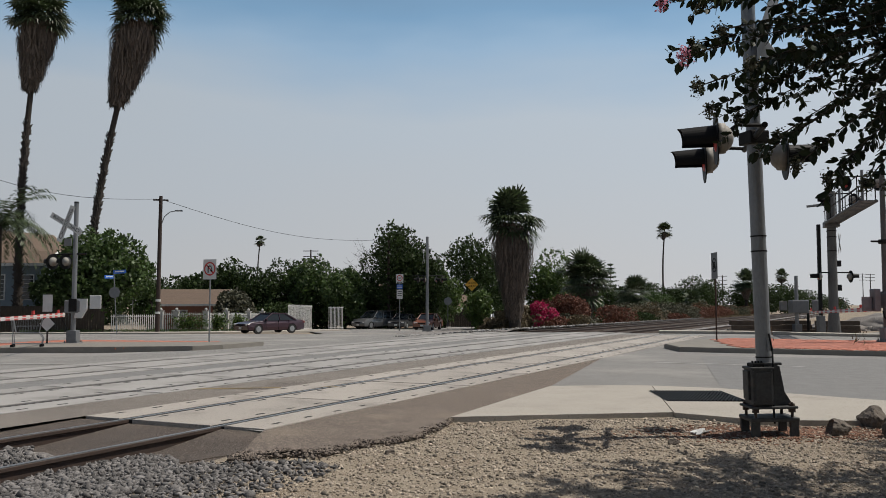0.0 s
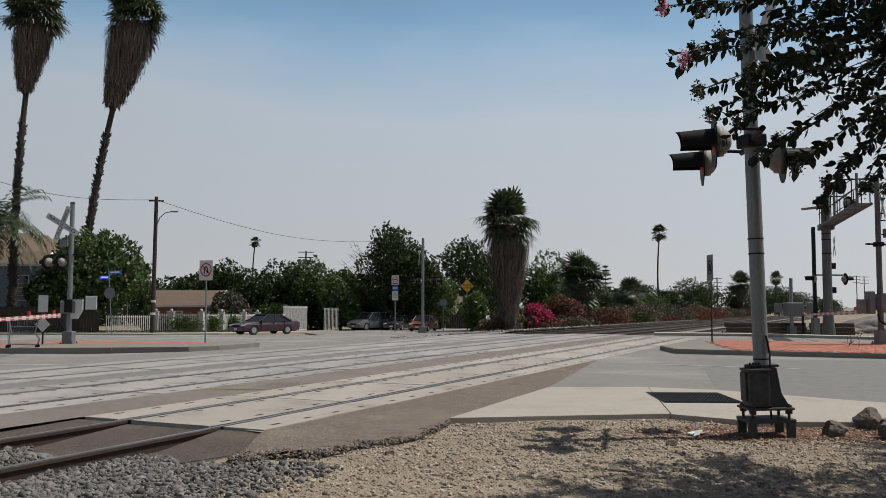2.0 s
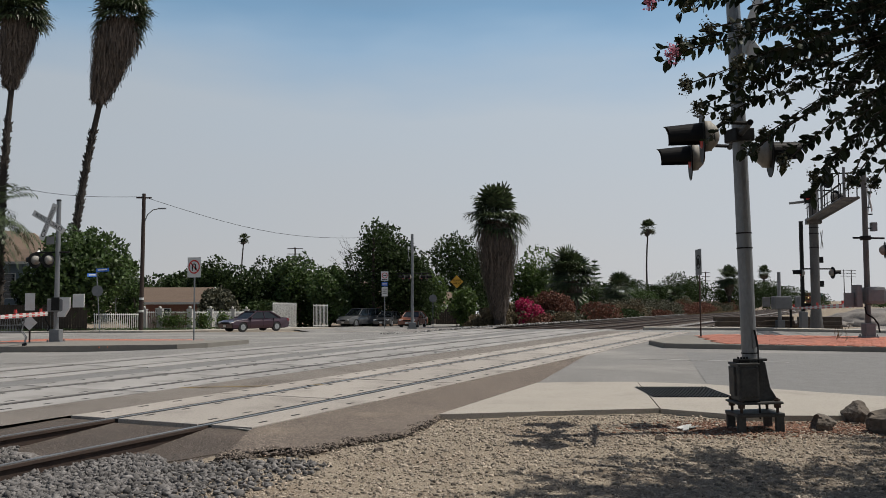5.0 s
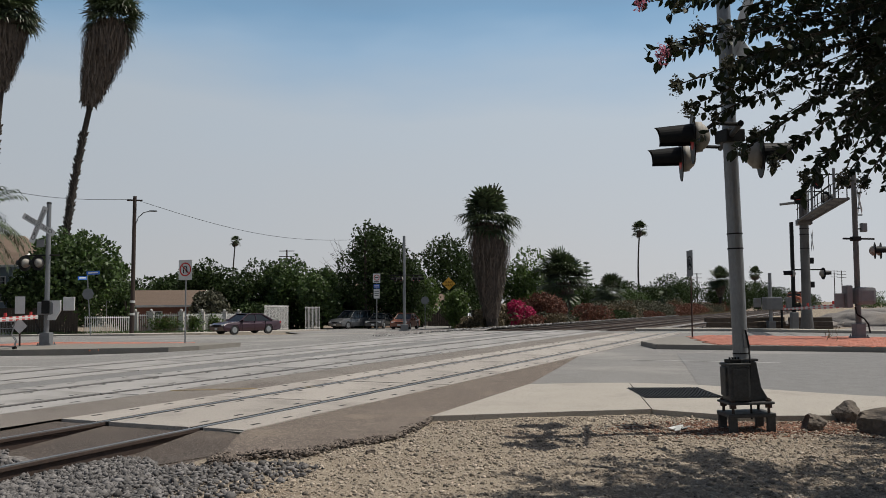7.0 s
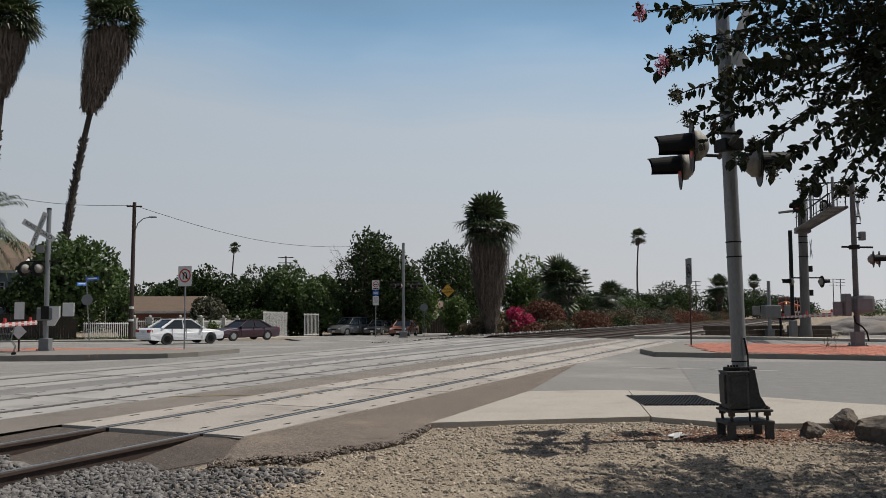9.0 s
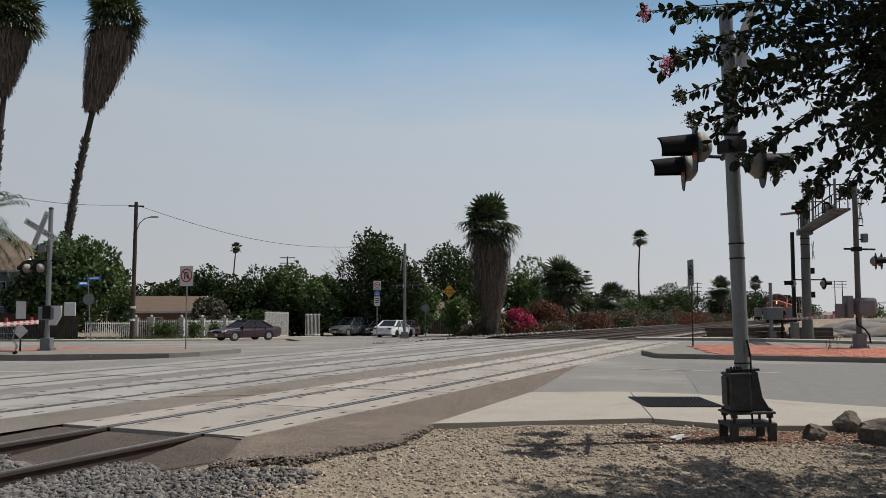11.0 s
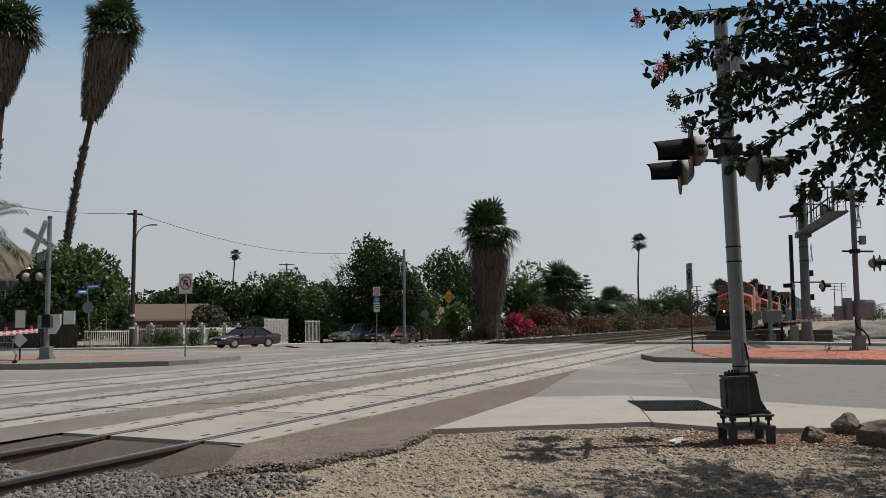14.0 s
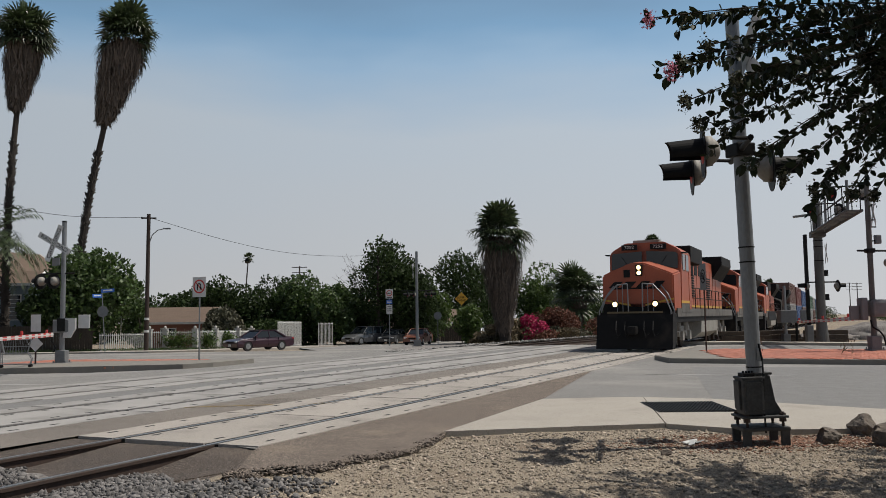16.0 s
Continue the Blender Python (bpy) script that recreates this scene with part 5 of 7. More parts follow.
# ---- far side: sign poles, utility poles, fences, houses ----
sp = sign_post("road_sign", -3.66, 73.39, level(-3.66, 73.39), 4.05, "post with white and blue regulatory signs on gravel", 0.04)
p = part("sign_plate", plate(0.62, 0.78), M["white_paint"], sp)
p.matrix_basis = up_face(0, -0.05, 4.05 + 0.35, 0)
r = part("red_ring", ring(0.19, 0.25, 0.004), M["red_paint"], p)
r.location = (0, 0.05, 0.003)
b = part("arrow", plate(0.3, 0.07), M["black"], p)
b.location = (0, 0.05, 0.005)
b = part("bars_of_writing", plate(0.45, 0.07), M["black"], p)
b.location = (0, -0.3, 0.004)
p = part("sign_plate", plate(0.5, 0.36), M["blue_paint"], sp, "blue sign with pale bars")
p.matrix_basis = up_face(0, -0.05, 3.72, 0)
for k in (-0.06, 0.06):
    b = part("bars_of_writing", plate(0.38, 0.05), M["white_paint"], p)
    b.location = (0, k, 0.004)
p = part("sign_plate", plate(0.5, 0.78), M["white_paint"], sp, "white sign with dark bars")
p.matrix_basis = up_face(0, -0.05, 3.08, 0)
for k in (0.22, 0.05, -0.12):
    b = part("bars_of_writing", plate(0.36, 0.06), M["dark_metal"], p)
    b.location = (0, k, 0.004)

fm = thing("crossing_signal", pose(-1.28, 70.62, level(-1.28, 70.62)), "grey crossing signal mast with flashers on a gravel shoulder", "crossing signal")
mast_base(fm, 0.4)
part("pole", rod(bmesh.new(), (0, 0, 0.4), (0, 0, 7.7), 0.13, 0.11, 14), M["galv"], fm)
part("crossarm", rod(bmesh.new(), (-1.3, 0, 4.5), (1.5, 0, 4.5), 0.04, 0.04, 8), M["dark_metal"], fm)
for ox, tr in ((-0.75, -75), (-0.25, -75), (0.75, 75), (1.2, 75)):
    flasher(fm, ox, -0.1, 4.18, tr)
crossbuck(fm, 6.1, -82, 1.6, 0.3)

st = sign_post("stop_sign", 0.45, 79.86, level(0.45, 79.86), 2.1, "unpainted back of a stop sign on a thin post", 0.035)
bm = rod(bmesh.new(), (0, -0.03, 1.75 + 0.86), (0, -0.02, 1.75 + 0.86), 0.38, 0.38, 8)
part("sign_plate", bm, M["steel_grey"], st, "grey octagonal plate")

ys = thing("warning_sign", pose(2.85, 85.8, level(2.85, 85.8)), "yellow diamond warning sign on a wooden post", "road sign")
part("post", bx((0, 0, 2.0), (0.1, 0.1, 4.0)), M["bark"], ys)
p = part("sign_plate", plate(0.92, 0.92, 0.006, 0.0), M["yellow_paint"], ys, "yellow diamond plate")
p.matrix_basis = up_face(0, -0.07, 4.35, 0) @ pose(0, 0, 0, 0, 0, 45)
q = text_part("BUMPS", 0.28, pose(0, 0, 0.006, 0, 0, -45) @ pose(0, 0.12, 0), M["black"], p)
q = text_part("AHEAD", 0.28, pose(0, 0, 0.006, 0, 0, -45) @ pose(0, -0.17, 0), M["black"], p)
p = part("sub_plate", plate(0.5, 0.45), M["white_paint"], ys)
p.matrix_basis = up_face(0, -0.07, 3.2, 0)

ss_ = thing("street_name_sign", pose(-22.3, 59.53, level(-22.3, 59.53), 0, -4, 0), "blue street name blades over the back of a stop sign", "street sign")
part("post", rod(bmesh.new(), (0, 0, -0.05), (0, 0, 4.35), 0.035, 0.035, 8), M["galv"], ss_)
for z, a, off in ((4.25, 12, 0.42), (3.95, 65, -0.3)):
    p = part("name_blade", plate(0.85, 0.24), M["blue_paint"], ss_, "blue blade with pale bars")
    p.matrix_basis = up_face(off, -0.05, z, a)
    b = part("bars_of_writing", plate(0.6, 0.09), M["white_paint"], p)
    b.location = (0, 0.02, 0.004)
bm = rod(bmesh.new(), (0, -0.05, 2.85), (0, -0.04, 2.85), 0.40, 0.40, 8)
part("stop_plate", bm, M["steel_grey"], ss_, "grey back of an octagonal plate")

up = thing("utility_pole", pose(-20.83, 63.49, level(-20.8, 63.49), 0, 0.4, 0), "dark wooden utility pole with a street lamp arm", "utility pole")
part("pole", rod(bmesh.new(), (0, 0, -0.2), (0, 0, 10.05), 0.17, 0.13, 12), M["pole_wood"], up)
part("crossbar", bx((0, 0, 9.75), (1.1, 0.09, 0.1)), M["pole_wood"], up)
bm = tube(bmesh.new(), [(0.1, 0, 8.0), (0.3, -0.05, 8.5), (0.7, -0.1, 8.85), (1.2, -0.15, 8.95)], 0.035, 8)
part("lamp_arm", bm, M["galv"], up)
part("lamp_head", bx((1.4, -0.18, 8.95), (0.55, 0.2, 0.1), (0, 0, 0), 0.03), M["galv"], up)
bm = bmesh.new()
for z in (1.4, 2.3):
    rod(bm, (0, 0, z), (0, 0, z + 0.16), 0.18, 0.18, 12)
part("marker_band", bm, M["white_paint"], up)
pts_l = [Vector((-20.8, 63.49, 9.2)).lerp(Vector((-34.0, 56.76, 11.3)), i / 14) - Vector((0, 0, 1.0 * math.sin(i / 14 * math.pi))) for i in range(15)]
pts_r = [Vector((-20.8, 63.49, 9.2)).lerp(Vector((-5.45, 86.86, 7.9)), i / 14) - Vector((0, 0, 1.1 * math.sin(i / 14 * math.pi))) for i in range(15)]
for pts in (pts_l, pts_r):
    cu = bpy.data.curves.new("overhead_wire", "CURVE")
    cu.dimensions, cu.bevel_depth, cu.bevel_resolution = "3D", 0.016, 1
    sp_ = cu.splines.new("POLY")
    sp_.points.add(len(pts) - 1)
    for q_, p_ in zip(sp_.points, pts):
        q_.co = (*p_, 1)
    tmp = bpy.data.objects.new("overhead_wire", cu)
    me = bpy.data.meshes.new_from_object(tmp)
    bpy.data.objects.remove(tmp)
    me.materials.clear()
    me.materials.append(M["black"])
    wire = new("overhead_wire", me)
    tagged(wire, "thin black sagging overhead wire", "wire", "overhead wires")
tp = thing("utility_pole", pose(-5.45, 86.86, level(-5.45, 86.86)), "slim dark wooden utility pole under the trees", "utility pole")
part("pole", rod(bmesh.new(), (0, 0, -0.2), (0, 0, 9.0), 0.15, 0.11, 10), M["pole_wood"], tp)
for x, y, top, wd in ((79.5, 246.84, 9.6, 2.6), (71.0, 227.04, 9.8, 1.4), (-28.2, 184.8, 13.0, 3.2), (156, 316.8, 12.5, 3.4), (166, 343.2, 13.5, 3.0), (86, 283.8, 7.4, 1.8)):
    t = thing("utility_pole", pose(x, y, -1.2), "distant wooden utility pole with crossarms", "utility pole", "distant poles")
    part("pole", rod(bmesh.new(), (0, 0, 0), (0, 0, top + 1.2), 0.2, 0.15, 8), M["pole_wood"], t)
    for k in (0.25, 1.4, 2.6):
        part("crossbar", bx((0, 0, top + 1.2 - k), (wd, 0.14, 0.16)), M["pole_wood"], t)

# block pillars and white iron fence
def iron_panel(a, b, h, name="iron_fence", label="white painted iron picket fence between block pillars", gap=0.14, material="white_paint"):
    a, b = Vector((*a, level(*a))), Vector((*b, level(*b)))
    d = b - a
    t = thing(name, pose(*a, 0, 0, math.degrees(math.atan2(d.y, d.x))), label, "fence", "iron fence panels")
    L, dz = d.xy.length, d.z
    n = max(3, int(L / gap))
    for i in range(n):
        f = (i + 0.5) / n
        part("picket", bx((L * f, 0, dz * f + h / 2), (0.05, 0.03, h)), M[material], t)
    for z in (0.12, h - 0.12):
        part("fence_rail", rod(bmesh.new(), (0, 0, z), (L, 0, z + dz), 0.03, 0.03, 4), M[material], t)
    return t


pil = [(-21.3, 65.67), (-20.15, 65.74), (-17.95, 65.87), (-16.9, 67.85), (-15.8, 70.62), (-15.1, 72.6)]
M["block"] = mat("block", (0.42, 0.41, 0.39), (0.34, 0.33, 0.31), 0.9, scale=3, fine=40, bump=0.3)
for x, y in pil:
    t = thing("block_pillar", pose(x, y, level(x, y)), "pale concrete block pillar with a ball finial", "pillar", "block pillars")
    for i in range(8):
        part("block", bx((0, 0, 0.1 + i * 0.2), (0.4, 0.4, 0.192), (0, 0, 0), 0.008), M["block"], t)
    bm = bmesh.new()
    bmesh.ops.create_uvsphere(bm, u_segments=10, v_segments=6, radius=0.12, matrix=pose(0, 0, 1.75))
    part("cap", box(bm, (0, 0, 1.62), (0.46, 0.46, 0.06), (0, 0, 0), 0.01), M["block"], t)
for a, b in zip(pil, pil[1:]):
    iron_panel(a, b, 1.5)
iron_panel((-24.3, 63.62), (-21.6, 65.34), 1.35)
iron_panel((-15.1, 72.6), (-13.5, 76.43), 1.5)
iron_panel((-13.6, 76.3), (-12.1, 80.26), 2.25, "iron_gate", "tall white iron sliding gate", 0.13)
iron_panel((-10.95, 83.03), (-9.6, 83.69), 2.15, "iron_gate", "white iron driveway gate standing open", 0.13)

# dark wooden fence on the left
wf = thing("wooden_fence", pose(-36.0, 62.04, level(-30, 62.7), 0, 0, 6.5), "dark brown vertical board fence below the trees", "fence")
for i in range(64):
    part("board", bx((i * 0.18, random.uniform(-0.01, 0.01), 0.98 + random.uniform(-0.02, 0.02)), (0.168, 0.028, 1.95)), M["bark"], wf)
part("fence_rail", bx((5.8, 0.04, 1.5), (11.6, 0.06, 0.1)), M["bark"], wf)
wf2 = thing("wooden_fence", pose(1.0, 99, level(1, 99), 0, 0, 4), "brown board fence beside the small house", "fence")
for i in range(22):
    part("board", bx((i * 0.2, random.uniform(-0.01, 0.01), 1.0), (0.188, 0.03, 2.0)), M["bark"], wf2)
part("fence_rail", bx((2.1, 0.04, 1.5), (4.4, 0.06, 0.1)), M["bark"], wf2)

M["stucco_blue"] = mat("stucco_blue", (0.16, 0.20, 0.235), (0.13, 0.165, 0.19), 0.9, scale=2, fine=30, bump=0.2)
M["stucco_tan"] = mat("stucco_tan", (0.30, 0.22, 0.17), (0.25, 0.19, 0.145), 0.9, scale=2, fine=30, bump=0.2)
M["stucco_red"] = mat("stucco_red", (0.22, 0.10, 0.075), (0.18, 0.085, 0.065), 0.9, scale=2, fine=30, bump=0.2)
M["shingle"] = mat("shingle", (0.13, 0.09, 0.066), (0.10, 0.07, 0.05), 0.9, scale=1.5, fine=24, bump=0.6, stretch=(0.4, 3, 3))


def house(x, y, w, dpt, eave, ridge, turn, wall, label, windows=(), along_x=True):
    z0 = level(x, y) - 0.1
    t = thing("house", pose(x, y, z0, 0, 0, turn), label, "house")
    E_, R_ = eave - z0, ridge - z0
    part("wall", bx((0, 0, E_ / 2), (w, dpt, E_)), M[wall], t)
    o = 0.5
    for s_ in (-1, 1):
        bm = bmesh.new()
        prism(bm, [(s_ * (dpt / 2 + o), E_ - 0.12), (0, R_), (0, R_ + 0.12), (s_ * (dpt / 2 + o), E_ + 0.02)], -w / 2 - o, w / 2 + o, "x")
        part("roof", bm, M["shingle"], t, "brown shingle roof slope")
        part("fascia", bx((0, s_ * (dpt / 2 + o + 0.02), E_ - 0.06), (w + 2 * o, 0.04, 0.2)), M["white_paint"], t)
    for s_ in (-1, 1):
        bm = prism(bmesh.new(), [(-dpt / 2, E_ - 0.05), (dpt / 2, E_ - 0.05), (0, R_ - 0.05)], s_ * w / 2 - 0.05, s_ * w / 2 + 0.05, "x")
        part("gable", bm, M[wall], t)
        bm = bmesh.new()
        for q in (-1, 1):
            rod(bm, (s_ * (w / 2 + o), q * (dpt / 2 + o), E_ - 0.05), (s_ * (w / 2 + o), 0, R_ + 0.05), 0.12, 0.12, 4)
        part("bargeboard", bm, M["white_paint"], t)
    for wx, wz, ww, wh in windows:
        win = part("window", bx((wx, -dpt / 2 - 0.02, wz), (ww, 0.08, wh)), M["white_paint"], t, "white framed window")
        part("pane", bx((wx, -dpt / 2 - 0.05, wz), (ww - 0.16, 0.05, wh - 0.16)), M["glass"], win)
        for k in range(1, 6):
            part("louvre", bx((wx, -dpt / 2 - 0.08, wz - wh / 2 + 0.08 + k * (wh - 0.16) / 6), (ww - 0.16, 0.03, 0.03)), M["white_paint"], win)
    return t


house(-37.2, 73.92, 8.6, 9, 4.4, 7.6, 66, "stucco_blue", "two-storey blue grey house with a gabled brown roof")
house(-33.6, 69.43, 4.6, 4.0, 4.6, 5.6, 0, "stucco_blue", "blue grey house wing with a louvred window", ((1.2, 3.6, 1.3, 2.0), (-1.0, 3.6, 1.2, 2.0)))
house(-23.3, 81.84, 5.6, 7, 1.45, 2.75, 3, "stucco_red", "low house with a brown shingle roof", ((-0.6, 1.6, 1.4, 0.7),))
house(2.1, 108.24, 5.0, 6, 1.0, 2.5, 20, "stucco_tan", "small tan house beyond the warning sign", ((0.5, 1.5, 1.0, 0.9),))
house(-5.9, 99, 5, 6, 2.3, 3.6, 50, "stucco_tan", "small gabled house in deep tree shade")
dish = thing("satellite_dish", pose(-27.6, 77.35, level(-27.6, 77.35)), "pale satellite dish on a mast beside the roof", "satellite dish")
part("mast", rod(bmesh.new(), (0, 0, 0), (0, 0, 3.75), 0.03, 0.03, 6), M["galv"], dish)
bm = bmesh.new()
bmesh.ops.create_uvsphere(bm, u_segments=14, v_segments=8, radius=0.42, matrix=pose(0.15, -0.1, 3.85, 60, 30, 0) @ Matrix.Diagonal((1, 0.75, 0.22, 1)))
part("reflector", bm, M["white_paint"], dish, smooth=True)

# left far pavement strip with curb
bm = bmesh.new()
fl = [(-60, 59.86), (-19.5, 59.86), (-15.5, 61.91), (-12.5, 65.74), (-9.5, 71.28), (-8.0, 74.58), (-9.6, 76.56), (-13.2, 73.92), (-16.4, 66.79), (-19.8, 63.89), (-60, 61.91)]
a = [bm.verts.new((x, y, level(x, y) - 0.15)) for x, y in fl]
b = [bm.verts.new((x, y, level(x, y) + 0.10)) for x, y in fl]
bm.faces.new(b), bm.faces.new(a[::-1])
for i in range(len(a)):
    bm.faces.new((a[i], a[(i + 1) % len(a)], b[(i + 1) % len(b)], b[i]))
bmesh.ops.recalc_face_normals(bm, faces=bm.faces)
tagged(part("pavement", bm, M["concrete"]), "pale concrete sidewalk along the far fences", "pavement", kind="structure")
patch("side_street", [(-8.0, 59.66), (-3.5, 61.78), (0.5, 76.56), (3.5, 87.12), (9, 105.6), (14, 121.44), (8, 124.08), (2, 108.24), (-4, 90.42), (-9.5, 79.2), (-11.5, 72.6)], 0.006, M["asphalt"], "pale asphalt side street running beside the tracks", "road")
patch("gravel_shoulder", [(-3.4, 62.04), (0.5, 48.44), (3.4, 46.73), sn(51.89, 19.21).xy, sn(79.21, 19.63).xy, sn(116.38, 19.85).xy, sn(117.84, 25.61).xy, (5.0, 84.48), (1.0, 76.56)], 0.012, M["ballast"], "grey gravel shoulder beside the tracks", "gravel")

# shopping cart by the median
cart = thing("shopping_cart", pose(-14.1, 29.57, level(-14.1, 29.57) + 0.165, 0, 0, 20), "empty wire shopping cart on the brick median", "shopping cart")
bm = bmesh.new()
for z, w, l in ((0.50, 0.38, 0.70), (0.72, 0.46, 0.82), (0.95, 0.52, 0.9)):
    for q in (-1, 1):
        rod(bm, (-l / 2, q * w / 2, z), (l / 2, q * w / 2, z), 0.008, 0.008, 5)
        rod(bm, (q * l / 2, -w / 2, z), (q * l / 2, w / 2, z), 0.008, 0.008, 5)
for i in range(9):
    f = -0.5 + i / 8
    for q in (-1, 1):
        rod(bm, (f * 0.70, q * 0.19, 0.50), (f * 0.9, q * 0.26, 0.95), 0.005, 0.005, 4)
        rod(bm, (q * 0.35, f * 0.38, 0.50), (q * 0.45, f * 0.52, 0.95), 0.005, 0.005, 4)
    rod(bm, (f * 0.7, -0.19, 0.5), (f * 0.7, 0.19, 0.5), 0.005, 0.005, 4)
part("basket", bm, M["galv"], cart, "grey wire basket")
bm = bmesh.new()
for q in (-0.22, 0.22):
    tube(bm, [(-0.45, q, 0.14), (0.45, q, 0.12), (0.5, q, 0.3), (0.38, q, 0.5)], 0.014, 6)
    rod(bm, (-0.42, q, 0.14), (-0.48, q, 1.02), 0.014, 0.014, 6)
part("frame", bm, M["galv"], cart)
part("handle", rod(bmesh.new(), (-0.5, -0.28, 1.03), (-0.5, 0.28, 1.03), 0.018, 0.018, 8), M["red_paint"], cart, "red plastic handle")
for x in (-0.45, 0.45):
    for q in (-0.22, 0.22):
        part("wheel", rod(bmesh.new(), (x, q - 0.015, 0.06), (x, q + 0.015, 0.06), 0.06, 0.06, 12), M["black"], cart)

# ---- locomotives: local x forward, nose at x = 0, rail top at z = 0 ----
LOCO_LEN = 22.3


def locomotive(label, lead):
    t = thing("locomotive", pose(0, 0, 0), label, "locomotive", "coupled locomotives")
    # underframe, pilot and plough
    part("underframe", bx((-11.2, 0, 1.28), (20.6, 2.9, 0.32), (0, 0, 0), 0.02), M["loco_black"], t, "black underframe")
    for s_ in (-1, 1):
        part("side_sill", bx((-11.2, s_ * 1.47, 1.52), (19.4, 0.06, 0.34)), M["sill_grey"], t, "grimy grey side sill")
    bm = bmesh.new()
    prism(bm, [(-0.55, 0.12), (-0.05, 0.14), (-0.25, 0.9), (-0.4, 1.45), (-1.2, 1.45), (-1.2, 0.5)], -1.5, 1.5)
    part("pilot", bm, M["loco_black"], t, "black plough pilot")
    bm = bmesh.new()
    for y in (-1.1, 1.1):
        for k in range(4):
            box(bm, (-0.62, y, 0.45 + k * 0.3), (0.4, 0.7, 0.04))
    part("step", bm, M["loco_black"], t)
    bm = bx((0.05, 0, 0.85), (0.55, 0.34, 0.3), (0, 0, 0), 0.05)
    part("coupler", bm, M["loco_black"], t)
    bm = bmesh.new()
    for y0 in (-0.7, -0.35, 0.4, 0.75):
        tube(bm, [(-0.2, y0, 1.2), (0.05, y0 + 0.03, 0.85), (0.08, y0 + 0.1, 0.6), (0.0, y0 + 0.22, 0.75)], 0.025, 6)
    part("air_hose", bm, M["black"], t)
    part("front_deck", bx((-0.85, 0, 1.5), (0.8, 2.9, 0.1)), M["loco_black"], t)
    part("deck_edge", bx((-0.44, 0, 1.54), (0.03, 2.2, 0.07)), M["leaf_dry"], t, "grimy yellow deck edge")
    # nose with a peaked top
    bm = bmesh.new()
    front = [(-1.44, 1.55), (1.44, 1.55), (1.44, 3.02), (1.3, 3.09), (0.26, 3.5), (-0.26, 3.5), (-1.3, 3.09), (-1.44, 3.02)]
    back = [(-1.49, 1.55), (1.49, 1.55), (1.49, 3.18), (1.34, 3.25), (0.3, 3.62), (-0.3, 3.62), (-1.34, 3.25), (-1.49, 3.18)]
    rings = []
    for x, sec in ((-1.15, front), (-2.6, back)):
        rings.append([bm.verts.new((x, y, z)) for y, z in sec])
    a, b = rings
    bm.faces.new(a), bm.faces.new(b[::-1])
    for i in range(8):
        bm.faces.new((a[i], b[i], b[(i + 1) % 8], a[(i + 1) % 8]))
    bmesh.ops.recalc_face_normals(bm, faces=bm.faces)
    bmesh.ops.bevel(bm, geom=[e for e in bm.edges], offset=0.05, segments=2, affect="EDGES")
    nose = part("nose", bm, M["orange"], t, "orange wide nose")
    part("nose_panel", bx((-1.13, 0, 1.72), (0.03, 2.84, 0.34)), M["loco_black"], nose, "black lower nose")
    for s_ in (-1, 1):
        bm = prism(bmesh.new(), [(s_ * 1.42, 2.02), (s_ * 1.42, 2.09), (s_ * 0.3, 1.86), (s_ * 0.3, 1.79)], -1.135, -1.11, "x")
        part("nose_stripe", bm, M["loco_yellow"], nose, "dull yellow nose stripe")
    part("nose_door", bx((-1.13, 0.0, 2.45), (0.03, 0.62, 1.4), (0, 0, 0), 0.01), M["orange"], nose)
    part("nose_vent", bx((-1.12, -0.42, 3.08), (0.03, 0.26, 0.3), (0, 0, 0), 0.01), M["black"], nose)
    # slanted dark emblem bars on the nose
    for y, w in ((-0.88, 0.36), (-0.36, 0.42), (0.24, 0.36), (0.82, 0.36)):
        bm = bmesh.new()
        prism(bm, [(y - w / 2 - 0.12, 2.52), (y + w / 2 - 0.12, 2.52), (y + w / 2 + 0.12, 2.76), (y - w / 2 + 0.12, 2.76)], -1.12, -1.10, "x")
        part("emblem_bar", bm, M["loco_black"], nose)
    bm = prism(bmesh.new(), [(-1.05, 2.46), (0.95, 2.46), (0.9, 2.52), (-1.0, 2.52)], -1.12, -1.10, "x")
    part("emblem_bar", bm, M["loco_black"], nose)
    # cab
    bm = bmesh.new()
    sec = [(-1.5, 1.5), (1.5, 1.5), (1.5, 3.98), (1.36, 4.12), (0.82, 4.42), (-0.82, 4.42), (-1.36, 4.12), (-1.5, 3.98)]
    fr = [bm.verts.new((-2.55 - (0.28 if z > 3.6 else 0.0), y, z)) for y, z in sec]
    bk = [bm.verts.new((-5.3, y, z)) for y, z in sec]
    bm.faces.new(fr), bm.faces.new(bk[::-1])
    for i in range(8):
        bm.faces.new((fr[i], bk[i], bk[(i + 1) % 8], fr[(i + 1) % 8]))
    bmesh.ops.recalc_face_normals(bm, faces=bm.faces)
    bmesh.ops.bevel(bm, geom=bm.edges[:], offset=0.04, segments=2, affect="EDGES")
    cab = part("cab", bm, M["orange"], t, "orange crew cab")
    for s_ in (-1, 1):
        bm = prism(bmesh.new(), [(s_ * 0.10, 3.58), (s_ * 1.38, 3.30), (s_ * 1.38, 3.9), (s_ * 1.3, 3.98), (s_ * 0.10, 4.05)], -2.86, -2.64, "x")
        part("windshield", bm, M["glass"], cab, "dark windshield")
        bm = bmesh.new()
        rod(bm, (-2.64, s_ * 0.7, 3.5), (-2.64, s_ * 0.95, 3.85), 0.012, 0.012, 4)
        part("wiper", bm, M["black"], cab)
